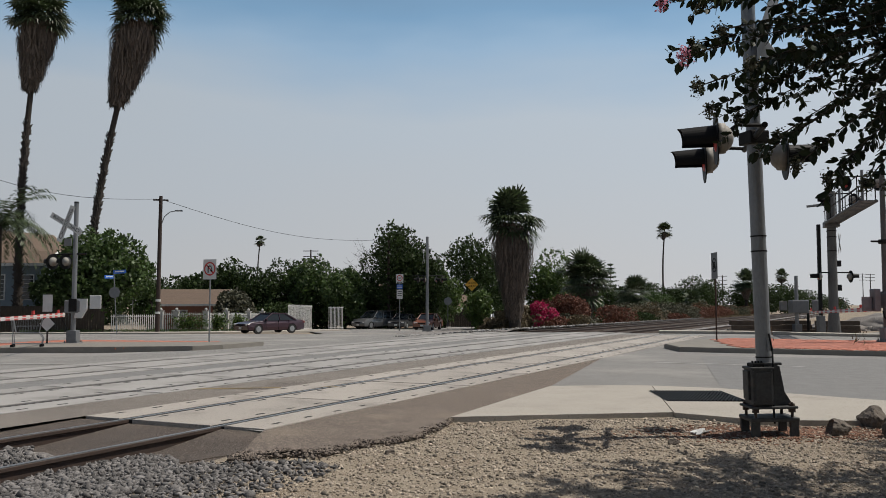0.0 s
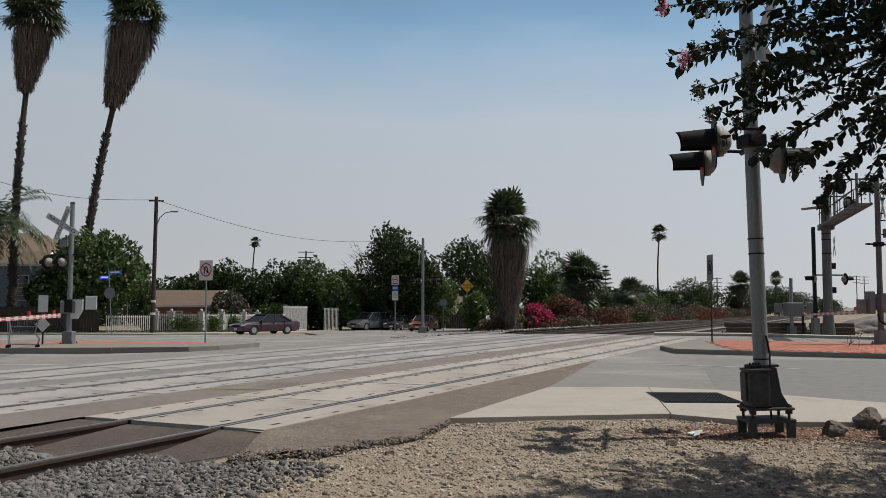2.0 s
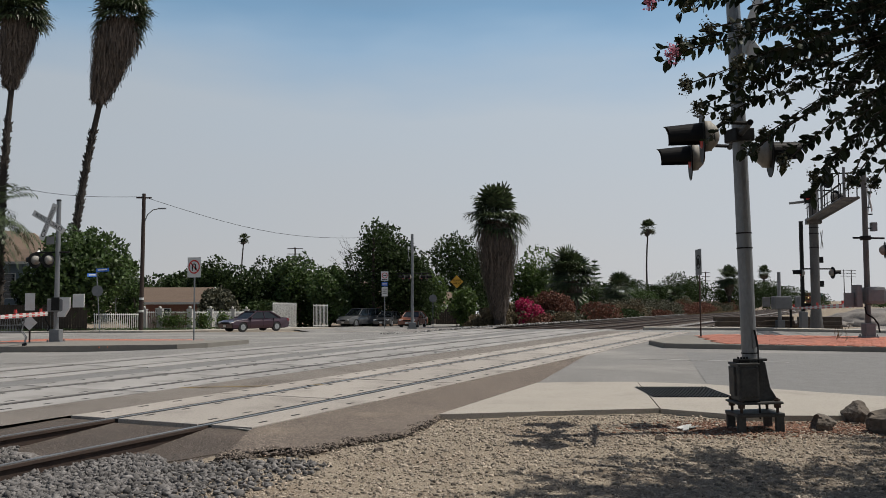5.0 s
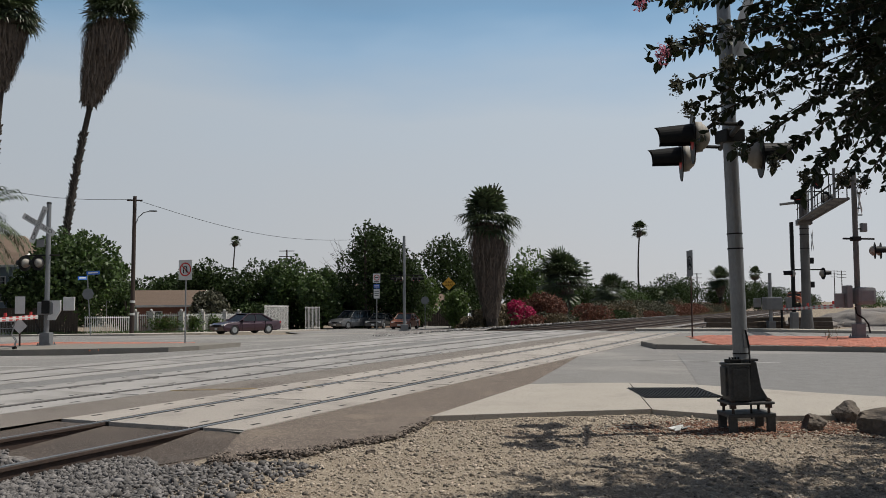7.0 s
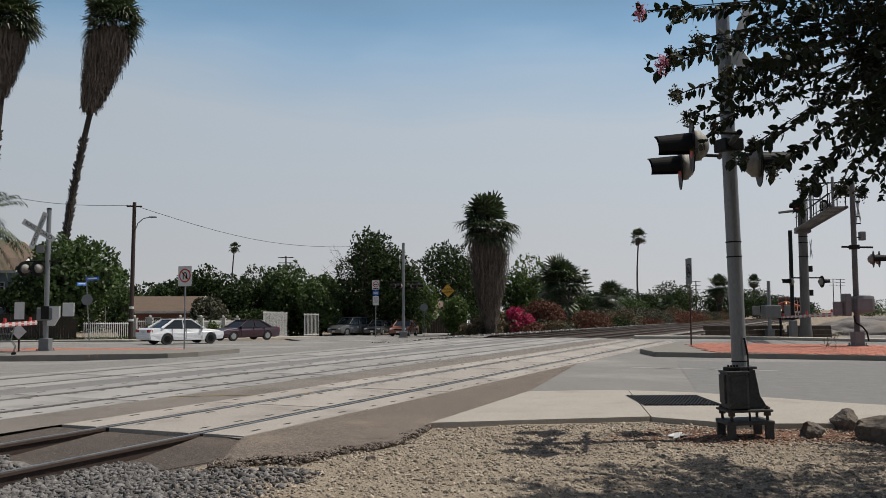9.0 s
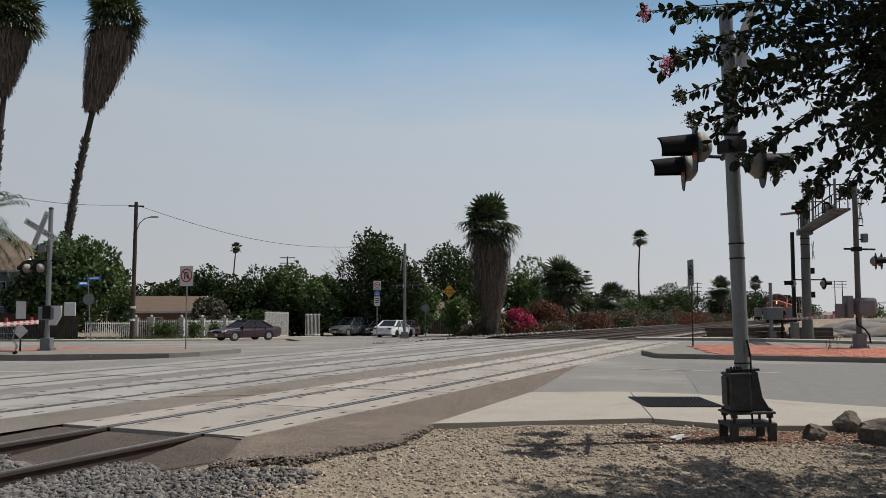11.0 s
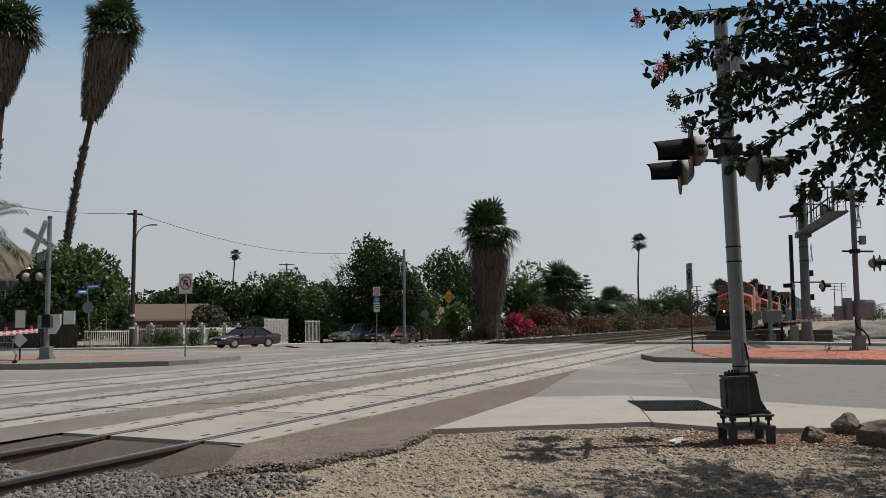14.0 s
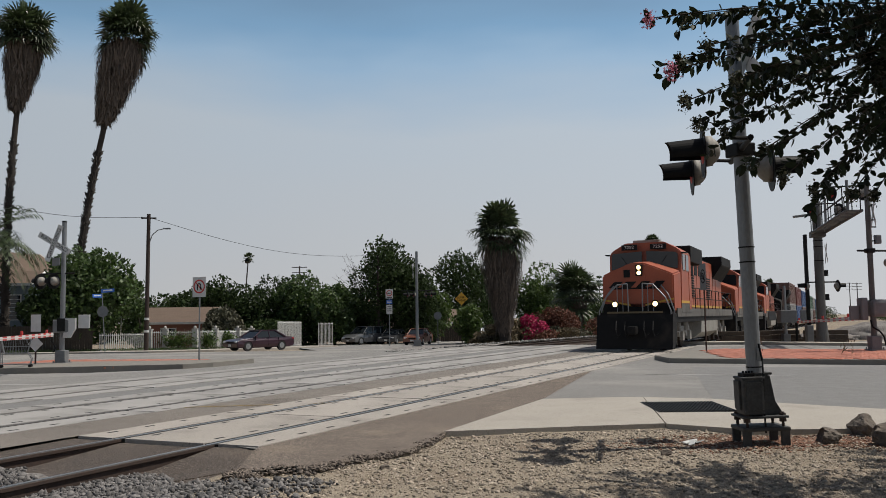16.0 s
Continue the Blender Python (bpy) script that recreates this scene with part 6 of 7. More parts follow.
        nb = part("number_board", bx((-2.62, s_ * 0.6, 4.22), (0.12, 0.66, 0.22), (0, 0, 0), 0.01), M["black"], cab, "black number board")
        text_part("7252" if lead else "....", 0.19, pose(-2.55, s_ * 0.6, 4.22, 90, 0, 90), M["white_paint"], nb, stretch=1.15)
        for x0, w in ((-3.35, 0.62), (-4.25, 0.7)):
            part("side_window", bx((x0, s_ * 1.495, 3.58), (w, 0.05, 0.68), (0, 0, 0), 0.01), M["glass"], cab, "dark side window")
        part("cab_door", bx((-4.9, s_ * 1.5, 2.6), (0.6, 0.03, 1.9), (0, 0, 0), 0.008), M["orange"], cab)
        part("window_awning", bx((-3.0, s_ * 1.6, 3.95), (0.4, 0.2, 0.04), (0, s_ * 0, 0), 0.01), M["black"], cab)
        part("cab_stripe", bx((-3.9, s_ * 1.505, 1.95), (2.7, 0.02, 0.10)), M["loco_yellow"], cab)
        part("cab_lower", bx((-3.9, s_ * 1.502, 1.7), (2.7, 0.02, 0.36)), M["sill_grey"], cab)
    part("roof_unit", bx((-3.9, 0, 4.48), (1.6, 1.1, 0.14), (0, 0, 0), 0.03), M["tank_grey"], cab)
    bm = bmesh.new()
    for y in (-0.3, 0.0, 0.3):
        rod(bm, (-4.6, y, 4.58), (-4.2, y, 4.6), 0.025, 0.05, 8)
    part("horn", bm, M["loco_black"], cab)
    # long hood, dynamic brake box, radiator wing
    hood = part("hood", bx((-13.0, 0, 2.85), (15.4, 1.9, 2.6), (0, 0, 0), 0.05), M["orange"], t, "orange engine hood")
    part("hood_top", bx((-13.0, 0, 4.18), (15.0, 1.6, 0.12), (0, 0, 0), 0.03), M["loco_black"], t)
    part("brake_box", bx((-7.6, 0, 4.08), (3.6, 2.9, 0.72), (0, 0, 0), 0.05), M["loco_black"], t, "black dynamic brake box")
    part("exhaust", bx((-12.2, 0, 4.36), (1.4, 0.8, 0.36), (0, 0, 0), 0.04), M["loco_black"], t)
    bm = prism(bmesh.new(), [(-0.95, 3.3), (0.95, 3.3), (1.5, 4.1), (1.5, 4.55), (-1.5, 4.55), (-1.5, 4.1)], -21.0, -16.6, "x")
    part("radiator_wing", bm, M["loco_black"], t, "black flared radiator wing")
    for s_ in (-1, 1):
        for i in range(11):
            part("hood_door", bx((-6.4 - i * 1.2, s_ * 0.965, 2.75), (1.08, 0.03, 1.9), (0, 0, 0), 0.008), M["orange"], hood)
        for x0, w in ((-6.6, 1.2), (-9.3, 0.7), (-14.6, 1.4)):
            bm = bmesh.new()
            for k in range(9):
                box(bm, (x0, s_ * 0.99, 2.3 + k * 0.12), (w, 0.03, 0.07))
            part("louvre", bm, M["loco_black"], hood)
        part("hood_stripe", bx((-13.0, s_ * 0.975, 1.82), (15.2, 0.03, 0.1)), M["loco_yellow"], hood)
        # dark lettering bars on the hood side
        for k in range(4):
            part("emblem_bar", bx((-9.0 - k * 1.3, s_ * 0.99, 3.55), (0.9, 0.02, 0.5)), M["loco_black"], hood)
        # walkway handrails
        bm = bmesh.new()
        for z in (2.15, 2.6):
            rod(bm, (-5.4, s_ * 1.44, z), (-21.0, s_ * 1.44, z), 0.02, 0.02, 5)
        for i in range(12):
            rod(bm, (-5.4 - i * 1.41, s_ * 1.44, 1.55), (-5.4 - i * 1.41, s_ * 1.44, 2.6), 0.02, 0.02, 5)
        part("handrail", bm, M["loco_black"], t)
        # front stair rails
        bm = tube(bmesh.new(), [(-0.5, s_ * 1.42, 0.7), (-0.42, s_ * 1.42, 1.6), (-0.55, s_ * 1.2, 2.1), (-0.6, s_ * 0.72, 2.62), (-0.6, s_ * 0.3, 2.66), (-0.6, s_ * 0.28, 1.55)], 0.026, 6)
        part("front_handrail", bm, M["galv"], t, "pale curved handrail")
        bm = tube(bmesh.new(), [(-1.0, s_ * 1.46, 0.7), (-0.95, s_ * 1.46, 1.6), (-1.0, s_ * 1.25, 2.2), (-1.05, s_ * 0.95, 2.6)], 0.026, 6)
        part("step_handrail", bm, M["galv"], t, "pale curved handrail")
        for y in (0.5, 0.72):
            part("rail_post", rod(bmesh.new(), (-0.6, s_ * y, 1.55), (-0.6, s_ * y, 2.62), 0.018, 0.018, 5), M["galv"], t)
        dl = part("ditch_light", rod(bmesh.new(), (-0.72, s_ * 0.8, 1.86), (-0.5, s_ * 0.8, 1.86), 0.13, 0.15, 16), M["loco_black"], t)
        part("lens", rod(bmesh.new(), (-0.5, s_ * 0.8, 1.86), (-0.47, s_ * 0.8, 1.86), 0.10, 0.092, 16), M["headlight" if lead else "glass"], dl, "bright lamp lens" if lead else "")
    hl = part("headlight_box", bx((-1.12, 0.08, 3.2), (0.14, 0.28, 0.46), (0, 0, 0), 0.04), M["loco_black"], t)
    for z in (3.1, 3.31):
        part("lens", rod(bmesh.new(), (-1.05, 0.08, z), (-1.03, 0.08, z), 0.085, 0.08, 16), M["headlight" if lead else "glass"], hl)
    # fuel tank and trucks
    bm = prism(bmesh.new(), [(-1.45, 1.15), (-1.42, 0.62), (-1.0, 0.34), (1.0, 0.34), (1.42, 0.62), (1.45, 1.15)], -14.4, -8.4, "x")
    part("fuel_tank", bm, M["tank_grey"], t, "dusty grey fuel tank")
    axles = []
    for cx in (-4.6, -17.8):
        bm = bmesh.new()
        for s_ in (-1, 1):
            prism(bm, [(cx - 2.5, 0.55), (cx - 2.3, 0.95), (cx + 2.3, 0.95), (cx + 2.5, 0.55), (cx + 1.4, 0.5), (cx + 1.2, 0.7), (cx + 0.6, 0.7), (cx + 0.4, 0.5), (cx - 0.4, 0.5), (cx - 0.6, 0.7), (cx - 1.2, 0.7), (cx - 1.4, 0.5)], s_ * 1.02 - 0.08, s_ * 1.02 + 0.08)
            for k in (-1.0, 1.0):
                rod(bm, (cx + k, s_ * 1.15, 0.75), (cx + k, s_ * 1.15, 1.2), 0.12, 0.12, 10)
            for k in (-1.95, 0, 1.95):
                box(bm, (cx + k, s_ * 1.14, 0.55), (0.4, 0.16, 0.4), (0, 0, 0), 0.03)
        truck = part("truck_frame", bm, M["tank_grey"] if lead else M["loco_black"], t, "grimy six-wheel truck frame")
        for k in (-1.95, 0, 1.95):
            bm = bmesh.new()
            for s_ in (-1, 1):
                rod(bm, (0, s_ * 0.70, 0), (0, s_ * 0.83, 0), 0.53, 0.52, 24)
                rod(bm, (0, s_ * 0.83, 0), (0, s_ * 0.86, 0), 0.2, 0.18, 12)
                for q in range(4):
                    box(bm, (math.cos(q * 1.57) * 0.33, s_ * 0.835, math.sin(q * 1.57) * 0.33), (0.12, 0.02, 0.12))
            rod(bm, (0, -0.8, 0), (0, 0.8, 0), 0.1, 0.1, 10)
            ax = part("wheelset", bm, M["rail_side"], t, "steel wheels on an axle")
            ax.location = (cx + k, 0, 0.53)
            axles.append(ax)
    # true outer size of the type: 3.2 m wide, 4.9 m high
    done = set()
    for o in t.children_recursive:
        if o not in axles and o.data not in done:
            done.add(o.data)
            if o.name.startswith("lettering"):
                o.location = (o.location.x, o.location.y * 1.04, o.location.z * 1.065)
            else:
                o.data.transform(Matrix.Diagonal((1, 1.04, 1.065, 1)))
    return t, axles


lead, lead_axles = locomotive("orange and black diesel locomotive with lit headlights", True)
second, _ = locomotive("orange diesel locomotive coupled behind the leader", False)
third = copy_thing(second, pose(0, 0, 0))
fourth = copy_thing(second, pose(0, 0, 0))
tagged(third, "orange diesel locomotive in the middle of the consist")
tagged(fourth, "dark dusty diesel locomotive ahead of the containers")
for o in fourth.children_recursive:
    if o.type == "MESH" and o.data.materials and o.data.materials[0] == M["orange"]:
        o.data = o.data.copy()
        o.data.materials[0] = M["loco_black"]

# ---- double-stack container cars ----
BOX_COLOURS = {"brown": (0.14, 0.07, 0.055), "blue": (0.04, 0.10, 0.24), "teal": (0.05, 0.16, 0.15), "green": (0.08, 0.15, 0.10), "maroon": (0.16, 0.045, 0.04), "grey": (0.28, 0.28, 0.27)}
for k, c in BOX_COLOURS.items():
    M["box_" + k] = mat("box_" + k, c, tuple(v * 0.8 for v in c), 0.6, scale=0.8, fine=14, bump=0.05, c3=tuple(v * 0.6 + 0.03 for v in c), c3_scale=0.5, c3_at=0.58)


def container_mesh(length, colour):
    bm = bmesh.new()
    box(bm, (0, 0, 1.45), (length, 2.36, 2.78))
    for s_ in (-1, 1):
        for i in range(int(length / 0.56)):
            box(bm, (-length / 2 + 0.4 + i * 0.56, s_ * 1.2, 1.45), (0.3, 0.05, 2.5))
        for z in (0.09, 2.82):
            box(bm, (0, s_ * 1.2, z), (length, 0.08, 0.16))
        for x in (-1, 1):
            box(bm, (x * (length / 2 - 0.08), s_ * 1.2, 1.45), (0.18, 0.09, 2.9))
    me = bpy.data.meshes.new("container")
    bm.to_mesh(me)
    bm.free()
    me.materials.append(M["box_" + colour])
    return me


CAR_LEN = 19.6
container_meshes = {}
cars = []
combos = [("brown", "grey"), ("maroon", "blue"), ("blue", "brown"), ("teal", "maroon"), ("green", "grey"), ("grey", "brown"), ("blue", "teal"), ("maroon", "green"), ("brown", "blue"), ("grey", "maroon"), ("teal", "blue"), ("brown", "brown")]
for i, (hi_, lo_) in enumerate(combos):
    t = thing("container_car", pose(0, 0, 0), "well car with a %s container stacked on a %s one" % (hi_, lo_), "freight car", "container cars")
    bm = bmesh.new()
    for s_ in (-1, 1):
        prism(bm, [(-8.6, 0.45), (8.6, 0.45), (8.6, 1.0), (-8.6, 1.0)], s_ * 1.34 - 0.05, s_ * 1.34 + 0.05)
    box(bm, (0, 0, 0.4), (17.0, 2.5, 0.1))
    for x in (-1, 1):
        box(bm, (x * 9.0, 0, 1.05), (1.5, 2.4, 0.25))
    part("well", bm, M["stucco_tan"] if i % 3 else M["loco_black"], t, "low steel well frame")
    for x in (-9.0, 9.0):
        bm = bmesh.new()
        for s_ in (-1, 1):
            box(bm, (x, s_ * 1.0, 0.52), (2.2, 0.16, 0.3), (0, 0, 0), 0.03)
            for k in (-0.88, 0.88):
                rod(bm, (x + k, s_ * 0.7, 0.46), (x + k, s_ * 0.83, 0.46), 0.46, 0.46, 18)
        part("truck", bm, M["rail_side"], t)
    for z, c in ((0.45, lo_), (3.36, hi_)):
        if c not in container_meshes:
            container_meshes[c] = container_mesh(16.1, c)
        o = new("container", container_meshes[c])
        o.parent, o.location = t, (0, 0, z)
        tagged(o, "%s corrugated steel container" % c)
    cars.append(t)

# ---- cars: local x forward, wheels on z = 0 ----
def car_paint(name, c):
    M[name] = mat(name, c, tuple(v * 0.92 for v in c), 0.35, scale=2, fine=30, bump=0.0, coat=0.6)


car_paint("paint_white", (0.66, 0.67, 0.69))
car_paint("paint_maroon", (0.032, 0.009, 0.019))
car_paint("paint_orange", (0.2, 0.07, 0.04))
# silver darkened: the tree shade over the minivan is put into the paint
car_paint("paint_silver_shaded", (0.11, 0.112, 0.115))
car_paint("paint_black", (0.03, 0.03, 0.033))
M["lamp_clear"] = mat("lamp_clear", (0.62, 0.62, 0.6), (0.5, 0.5, 0.5), 0.2, scale=9, bump=0)
M["lamp_red"] = mat("lamp_red", (0.35, 0.02, 0.02), (0.25, 0.015, 0.015), 0.25, scale=9, bump=0)
M["tyre"] = mat("tyre", (0.025, 0.025, 0.026), (0.018, 0.018, 0.018), 0.9, scale=20, bump=0.2)
M["rim"] = mat("rim", (0.45, 0.46, 0.47), (0.35, 0.36, 0.37), 0.35, 0.7, scale=10, bump=0)


def arc(cx, r, z, n=7):
    return [(cx + r * math.cos(a), z + r * math.sin(a)) for a in np.linspace(math.pi, 0, n)]


def car(name, label, paint, L=4.7, W=1.8, H=1.46, suv=False, rim="rim"):
    t = thing(name, pose(0, 0, 0), label, "car")
    f, r = L * 0.31, -L * 0.275
    R_ = 0.335 if not suv else 0.37
    belt = 0.93 if not suv else 1.08
    zb = 0.24
    hoodz = belt - 0.10
    low = [(-L / 2 + 0.04, zb + 0.06)] + [(r - R_ - 0.07, zb)] + arc(r, R_ + 0.06, zb + 0.03) + [(f - R_ - 0.07, zb)] + arc(f, R_ + 0.06, zb + 0.03) + [(L / 2 - 0.08, zb + 0.05)]
    upper = [(L / 2, 0.55), (L / 2 - 0.06, 0.70), (L / 2 - 0.35, hoodz - 0.03), (L * 0.20, belt), (-L * 0.30, belt + 0.03), (-L / 2 + 0.22, belt + (0.04 if not suv else 0.03)), (-L / 2 + 0.02, belt - 0.05), (-L / 2, 0.6)]
    out = low + upper
    bm = bmesh.new()
    rows = []
    for y, sh in ((-W / 2 + 0.10, 0.93), (-W / 2, 1.0), (W / 2, 1.0), (W / 2 - 0.10, 0.93)):
        rows.append([bm.verts.new((x * (0.985 if sh < 1 else 1), y, z)) for x, z in out])
    # sides lean in above the shoulder line
    for row in (rows[1], rows[2]):
        for v in row:
            if v.co.z > 0.72:
                v.co.y *= 0.93
            if v.co.z < 0.35:
                v.co.y *= 0.97
    a, b = rows[1], rows[2]
    bm.faces.new(a), bm.faces.new(b[::-1])
    for i in range(len(a)):
        j = (i + 1) % len(a)
        bm.faces.new((a[j], a[i], b[i], b[j]))
    bmesh.ops.delete(bm, geom=rows[0] + rows[3], context="VERTS")
    bmesh.ops.recalc_face_normals(bm, faces=bm.faces)
    bmesh.ops.bevel(bm, geom=[e for e in bm.edges if abs(e.verts[0].co.y - e.verts[1].co.y) < 0.2 and max(v.co.z for v in e.verts) > 0.5], offset=0.05, segments=3, affect="EDGES")
    body = part("body", bm, M[paint], t)
    # greenhouse: glass frustum, painted roof and pillars
    x0, x1, x2, x3 = (L * 0.215, L * 0.055, -L * 0.175, -L * 0.345) if not suv else (L * 0.24, L * 0.10, -L * 0.42, -L * 0.475)
    w0, w1 = W / 2 - 0.07, W / 2 - 0.24
    bm = bmesh.new()
    q = []
    for x, z, w in ((x0, belt - 0.02, w0), (x1, H - 0.03, w1), (x2, H - 0.02, w1), (x3, belt + 0.01, w0)):
        q.append((bm.verts.new((x, -w, z)), bm.verts.new((x, w, z))))
    bm.faces.new([p[0] for p in q]), bm.faces.new([p[1] for p in q][::-1])
    for i in range(4):
        j = (i + 1) % 4
        bm.faces.new((q[i][1], q[i][0], q[j][0], q[j][1]))
    bmesh.ops.recalc_face_normals(bm, faces=bm.faces)
    part("greenhouse", bm, M["glass"], t, "dark tinted glass")
    part("roof", bx(((x1 + x2) / 2, 0, H - 0.015), (x1 - x2 + 0.16, 2 * w1 + 0.05, 0.05), (0, 0, 0), 0.02), M[paint], t)
    for s_ in (-1, 1):
        part("pillar", rod(bmesh.new(), (x0, s_ * w0, belt), (x1, s_ * (w1 + 0.01), H - 0.02), 0.04, 0.035, 6), M[paint], t)
        part("pillar", rod(bmesh.new(), (x3, s_ * w0, belt + 0.02), (x2, s_ * (w1 + 0.01), H - 0.02), 0.08, 0.06, 6), M[paint], t)
        for f_ in ((0.5,) if not suv else (0.36, 0.68)):
            xb, xt = x0 + (x3 - x0) * f_, x1 + (x2 - x1) * f_
            part("pillar", rod(bmesh.new(), (xb, s_ * (w0 + 0.005), belt), (xt, s_ * (w1 + 0.01), H - 0.02), 0.035, 0.03, 6), M[paint], t)
        part("roof_rail", rod(bmesh.new(), (x1, s_ * (w1 + 0.01), H - 0.02), (x2, s_ * (w1 + 0.01), H - 0.02), 0.035, 0.035, 6), M[paint], t)
    for s_ in (-1, 1):
        part("mirror", bx((x0 - 0.15, s_ * (W / 2 + 0.04), belt + 0.06), (0.14, 0.2, 0.12), (0, 0, 0), 0.03), M[paint], t)
        part("headlight", bx((L / 2 - 0.16, s_ * (W / 2 - 0.3), 0.66), (0.26, 0.42, 0.13), (0, 0, s_ * -14), 0.03), M["lamp_clear"], t, "clear headlight")
        part("tail_light", bx((-L / 2 + 0.1, s_ * (W / 2 - 0.24), 0.8), (0.24, 0.36, 0.17), (0, 0, s_ * 12), 0.03), M["lamp_red"], t, "red tail light")
        for xh in (0.02, -L * 0.19):
            part("door_handle", bx((xh, s_ * (W / 2 - 0.035), belt - 0.12), (0.18, 0.03, 0.035), (0, 0, 0), 0.008), M[paint], t)
        for xd in (L * 0.185, -L * 0.03, -L * 0.215):
            part("door_gap", bx((xd, s_ * (W / 2 - 0.028), 0.62), (0.012, 0.07, 0.6)), M["black"], t)
    part("grille", bx((L / 2 - 0.035, 0, 0.6), (0.06, 0.7, 0.16), (0, 0, 0), 0.02), M["black"], t)
    part("bumper", bx((-L / 2 + 0.06, 0, 0.46), (0.16, W - 0.16, 0.2), (0, 0, 0), 0.05), M[paint], t)
    part("number_plate", bx((L / 2 + 0.0, 0, 0.42), (0.02, 0.3, 0.15)), M["white_paint"], t)
    part("number_plate", bx((-L / 2 - 0.005, 0, 0.74), (0.02, 0.3, 0.15)), M["white_paint"], t)
    part("underbody", bx((0, 0, 0.32), (L * 0.9, W * 0.82, 0.2)), M["black"], t)
    wheels = []
    for x in (f, r):
        for s_ in (-1, 1):
            bm = rod(bmesh.new(), (0, -0.1, 0), (0, 0.1, 0), R_, R_, 26)
            w = part("wheel", bm, M["tyre"], t, "black tyre")
            w.location = (x, s_ * (W / 2 - 0.12), R_)
            bm = rod(bmesh.new(), (0, s_ * 0.09, 0), (0, s_ * 0.108, 0), R_ * 0.62, R_ * 0.58, 18)
            for k in range(6):
                a_ = k * math.pi / 3
                box(bm, (math.cos(a_) * R_ * 0.34, s_ * 0.112, math.sin(a_) * R_ * 0.34), (R_ * 0.5, 0.02, R_ * 0.14), (0, -math.degrees(a_), 0))
            part("rim", bm, M[rim], w)
            wheels.append(w)
    return t, wheels


def park(t, x, y, hx, hy):
    t.matrix_basis = pose(x, y, level(x, y) + 0.012, 0, 0, math.degrees(math.atan2(hy, hx)))


sedan, _ = car("sedan", "dark maroon sedan parked beside the far curb", "paint_maroon", 4.9, 1.82, 1.44)
park(sedan, -12.45, 62.44, -0.78, -0.82)
small_car, _ = car("hatchback", "orange compact car parked at the side street", "paint_orange", 4.3, 1.72, 1.45)
park(small_car, -1.35, 79.6, -0.33, -1.24)
van, _ = car("minivan", "silver minivan parked in deep tree shade", "paint_silver_shaded", 4.9, 1.9, 1.75, True)
park(van, -6.6, 85.54, -0.75, -0.87)
dark_car, _ = car("sedan", "black car parked behind the orange one", "paint_black", 4.6, 1.78, 1.45)
park(dark_car, -3.9, 85.54, -0.35, -1.24)
pale_car, _ = car("sedan", "pale silver car parked behind the leafy bush", "paint_white", 4.5, 1.76, 1.45)
park(pale_car, 4.5, 88.5, 0.3, 0.95)
white_car, white_wheels = car("sedan", "white sedan with black steel wheels driving across", "paint_white", 4.8, 1.8, 1.47, rim="black")

# ---- crape myrtle over the foreground ----
def hex_leaves(base, way, size):
    """Pointed oval leaves with a fold, at base, along way."""
    n = len(base)
    way = way / (np.linalg.norm(way, axis=1)[:, None] + 1e-9)
    e = np.cross(way, rng.normal(size=(n, 3)))
    e /= np.linalg.norm(e, axis=1)[:, None] + 1e-9
    k = np.cross(e, way)
    s = size[:, None]
    v = np.stack([base, base + way * s * 0.3 + e * s * 0.24 + k * s * 0.05, base + way * s * 0.68 + e * s * 0.22 + k * s * 0.05, base + way * s,
                  base + way * s * 0.68 - e * s * 0.22 + k * s * 0.05, base + way * s * 0.3 - e * s * 0.24 + k * s * 0.05], 1).reshape(-1, 3)
    i = np.arange(n)[:, None] * 6
    f = np.concatenate([i + np.array([[0, 1, 2, 3]]), i + np.array([[0, 3, 4, 5]])], 0)
    return v, f


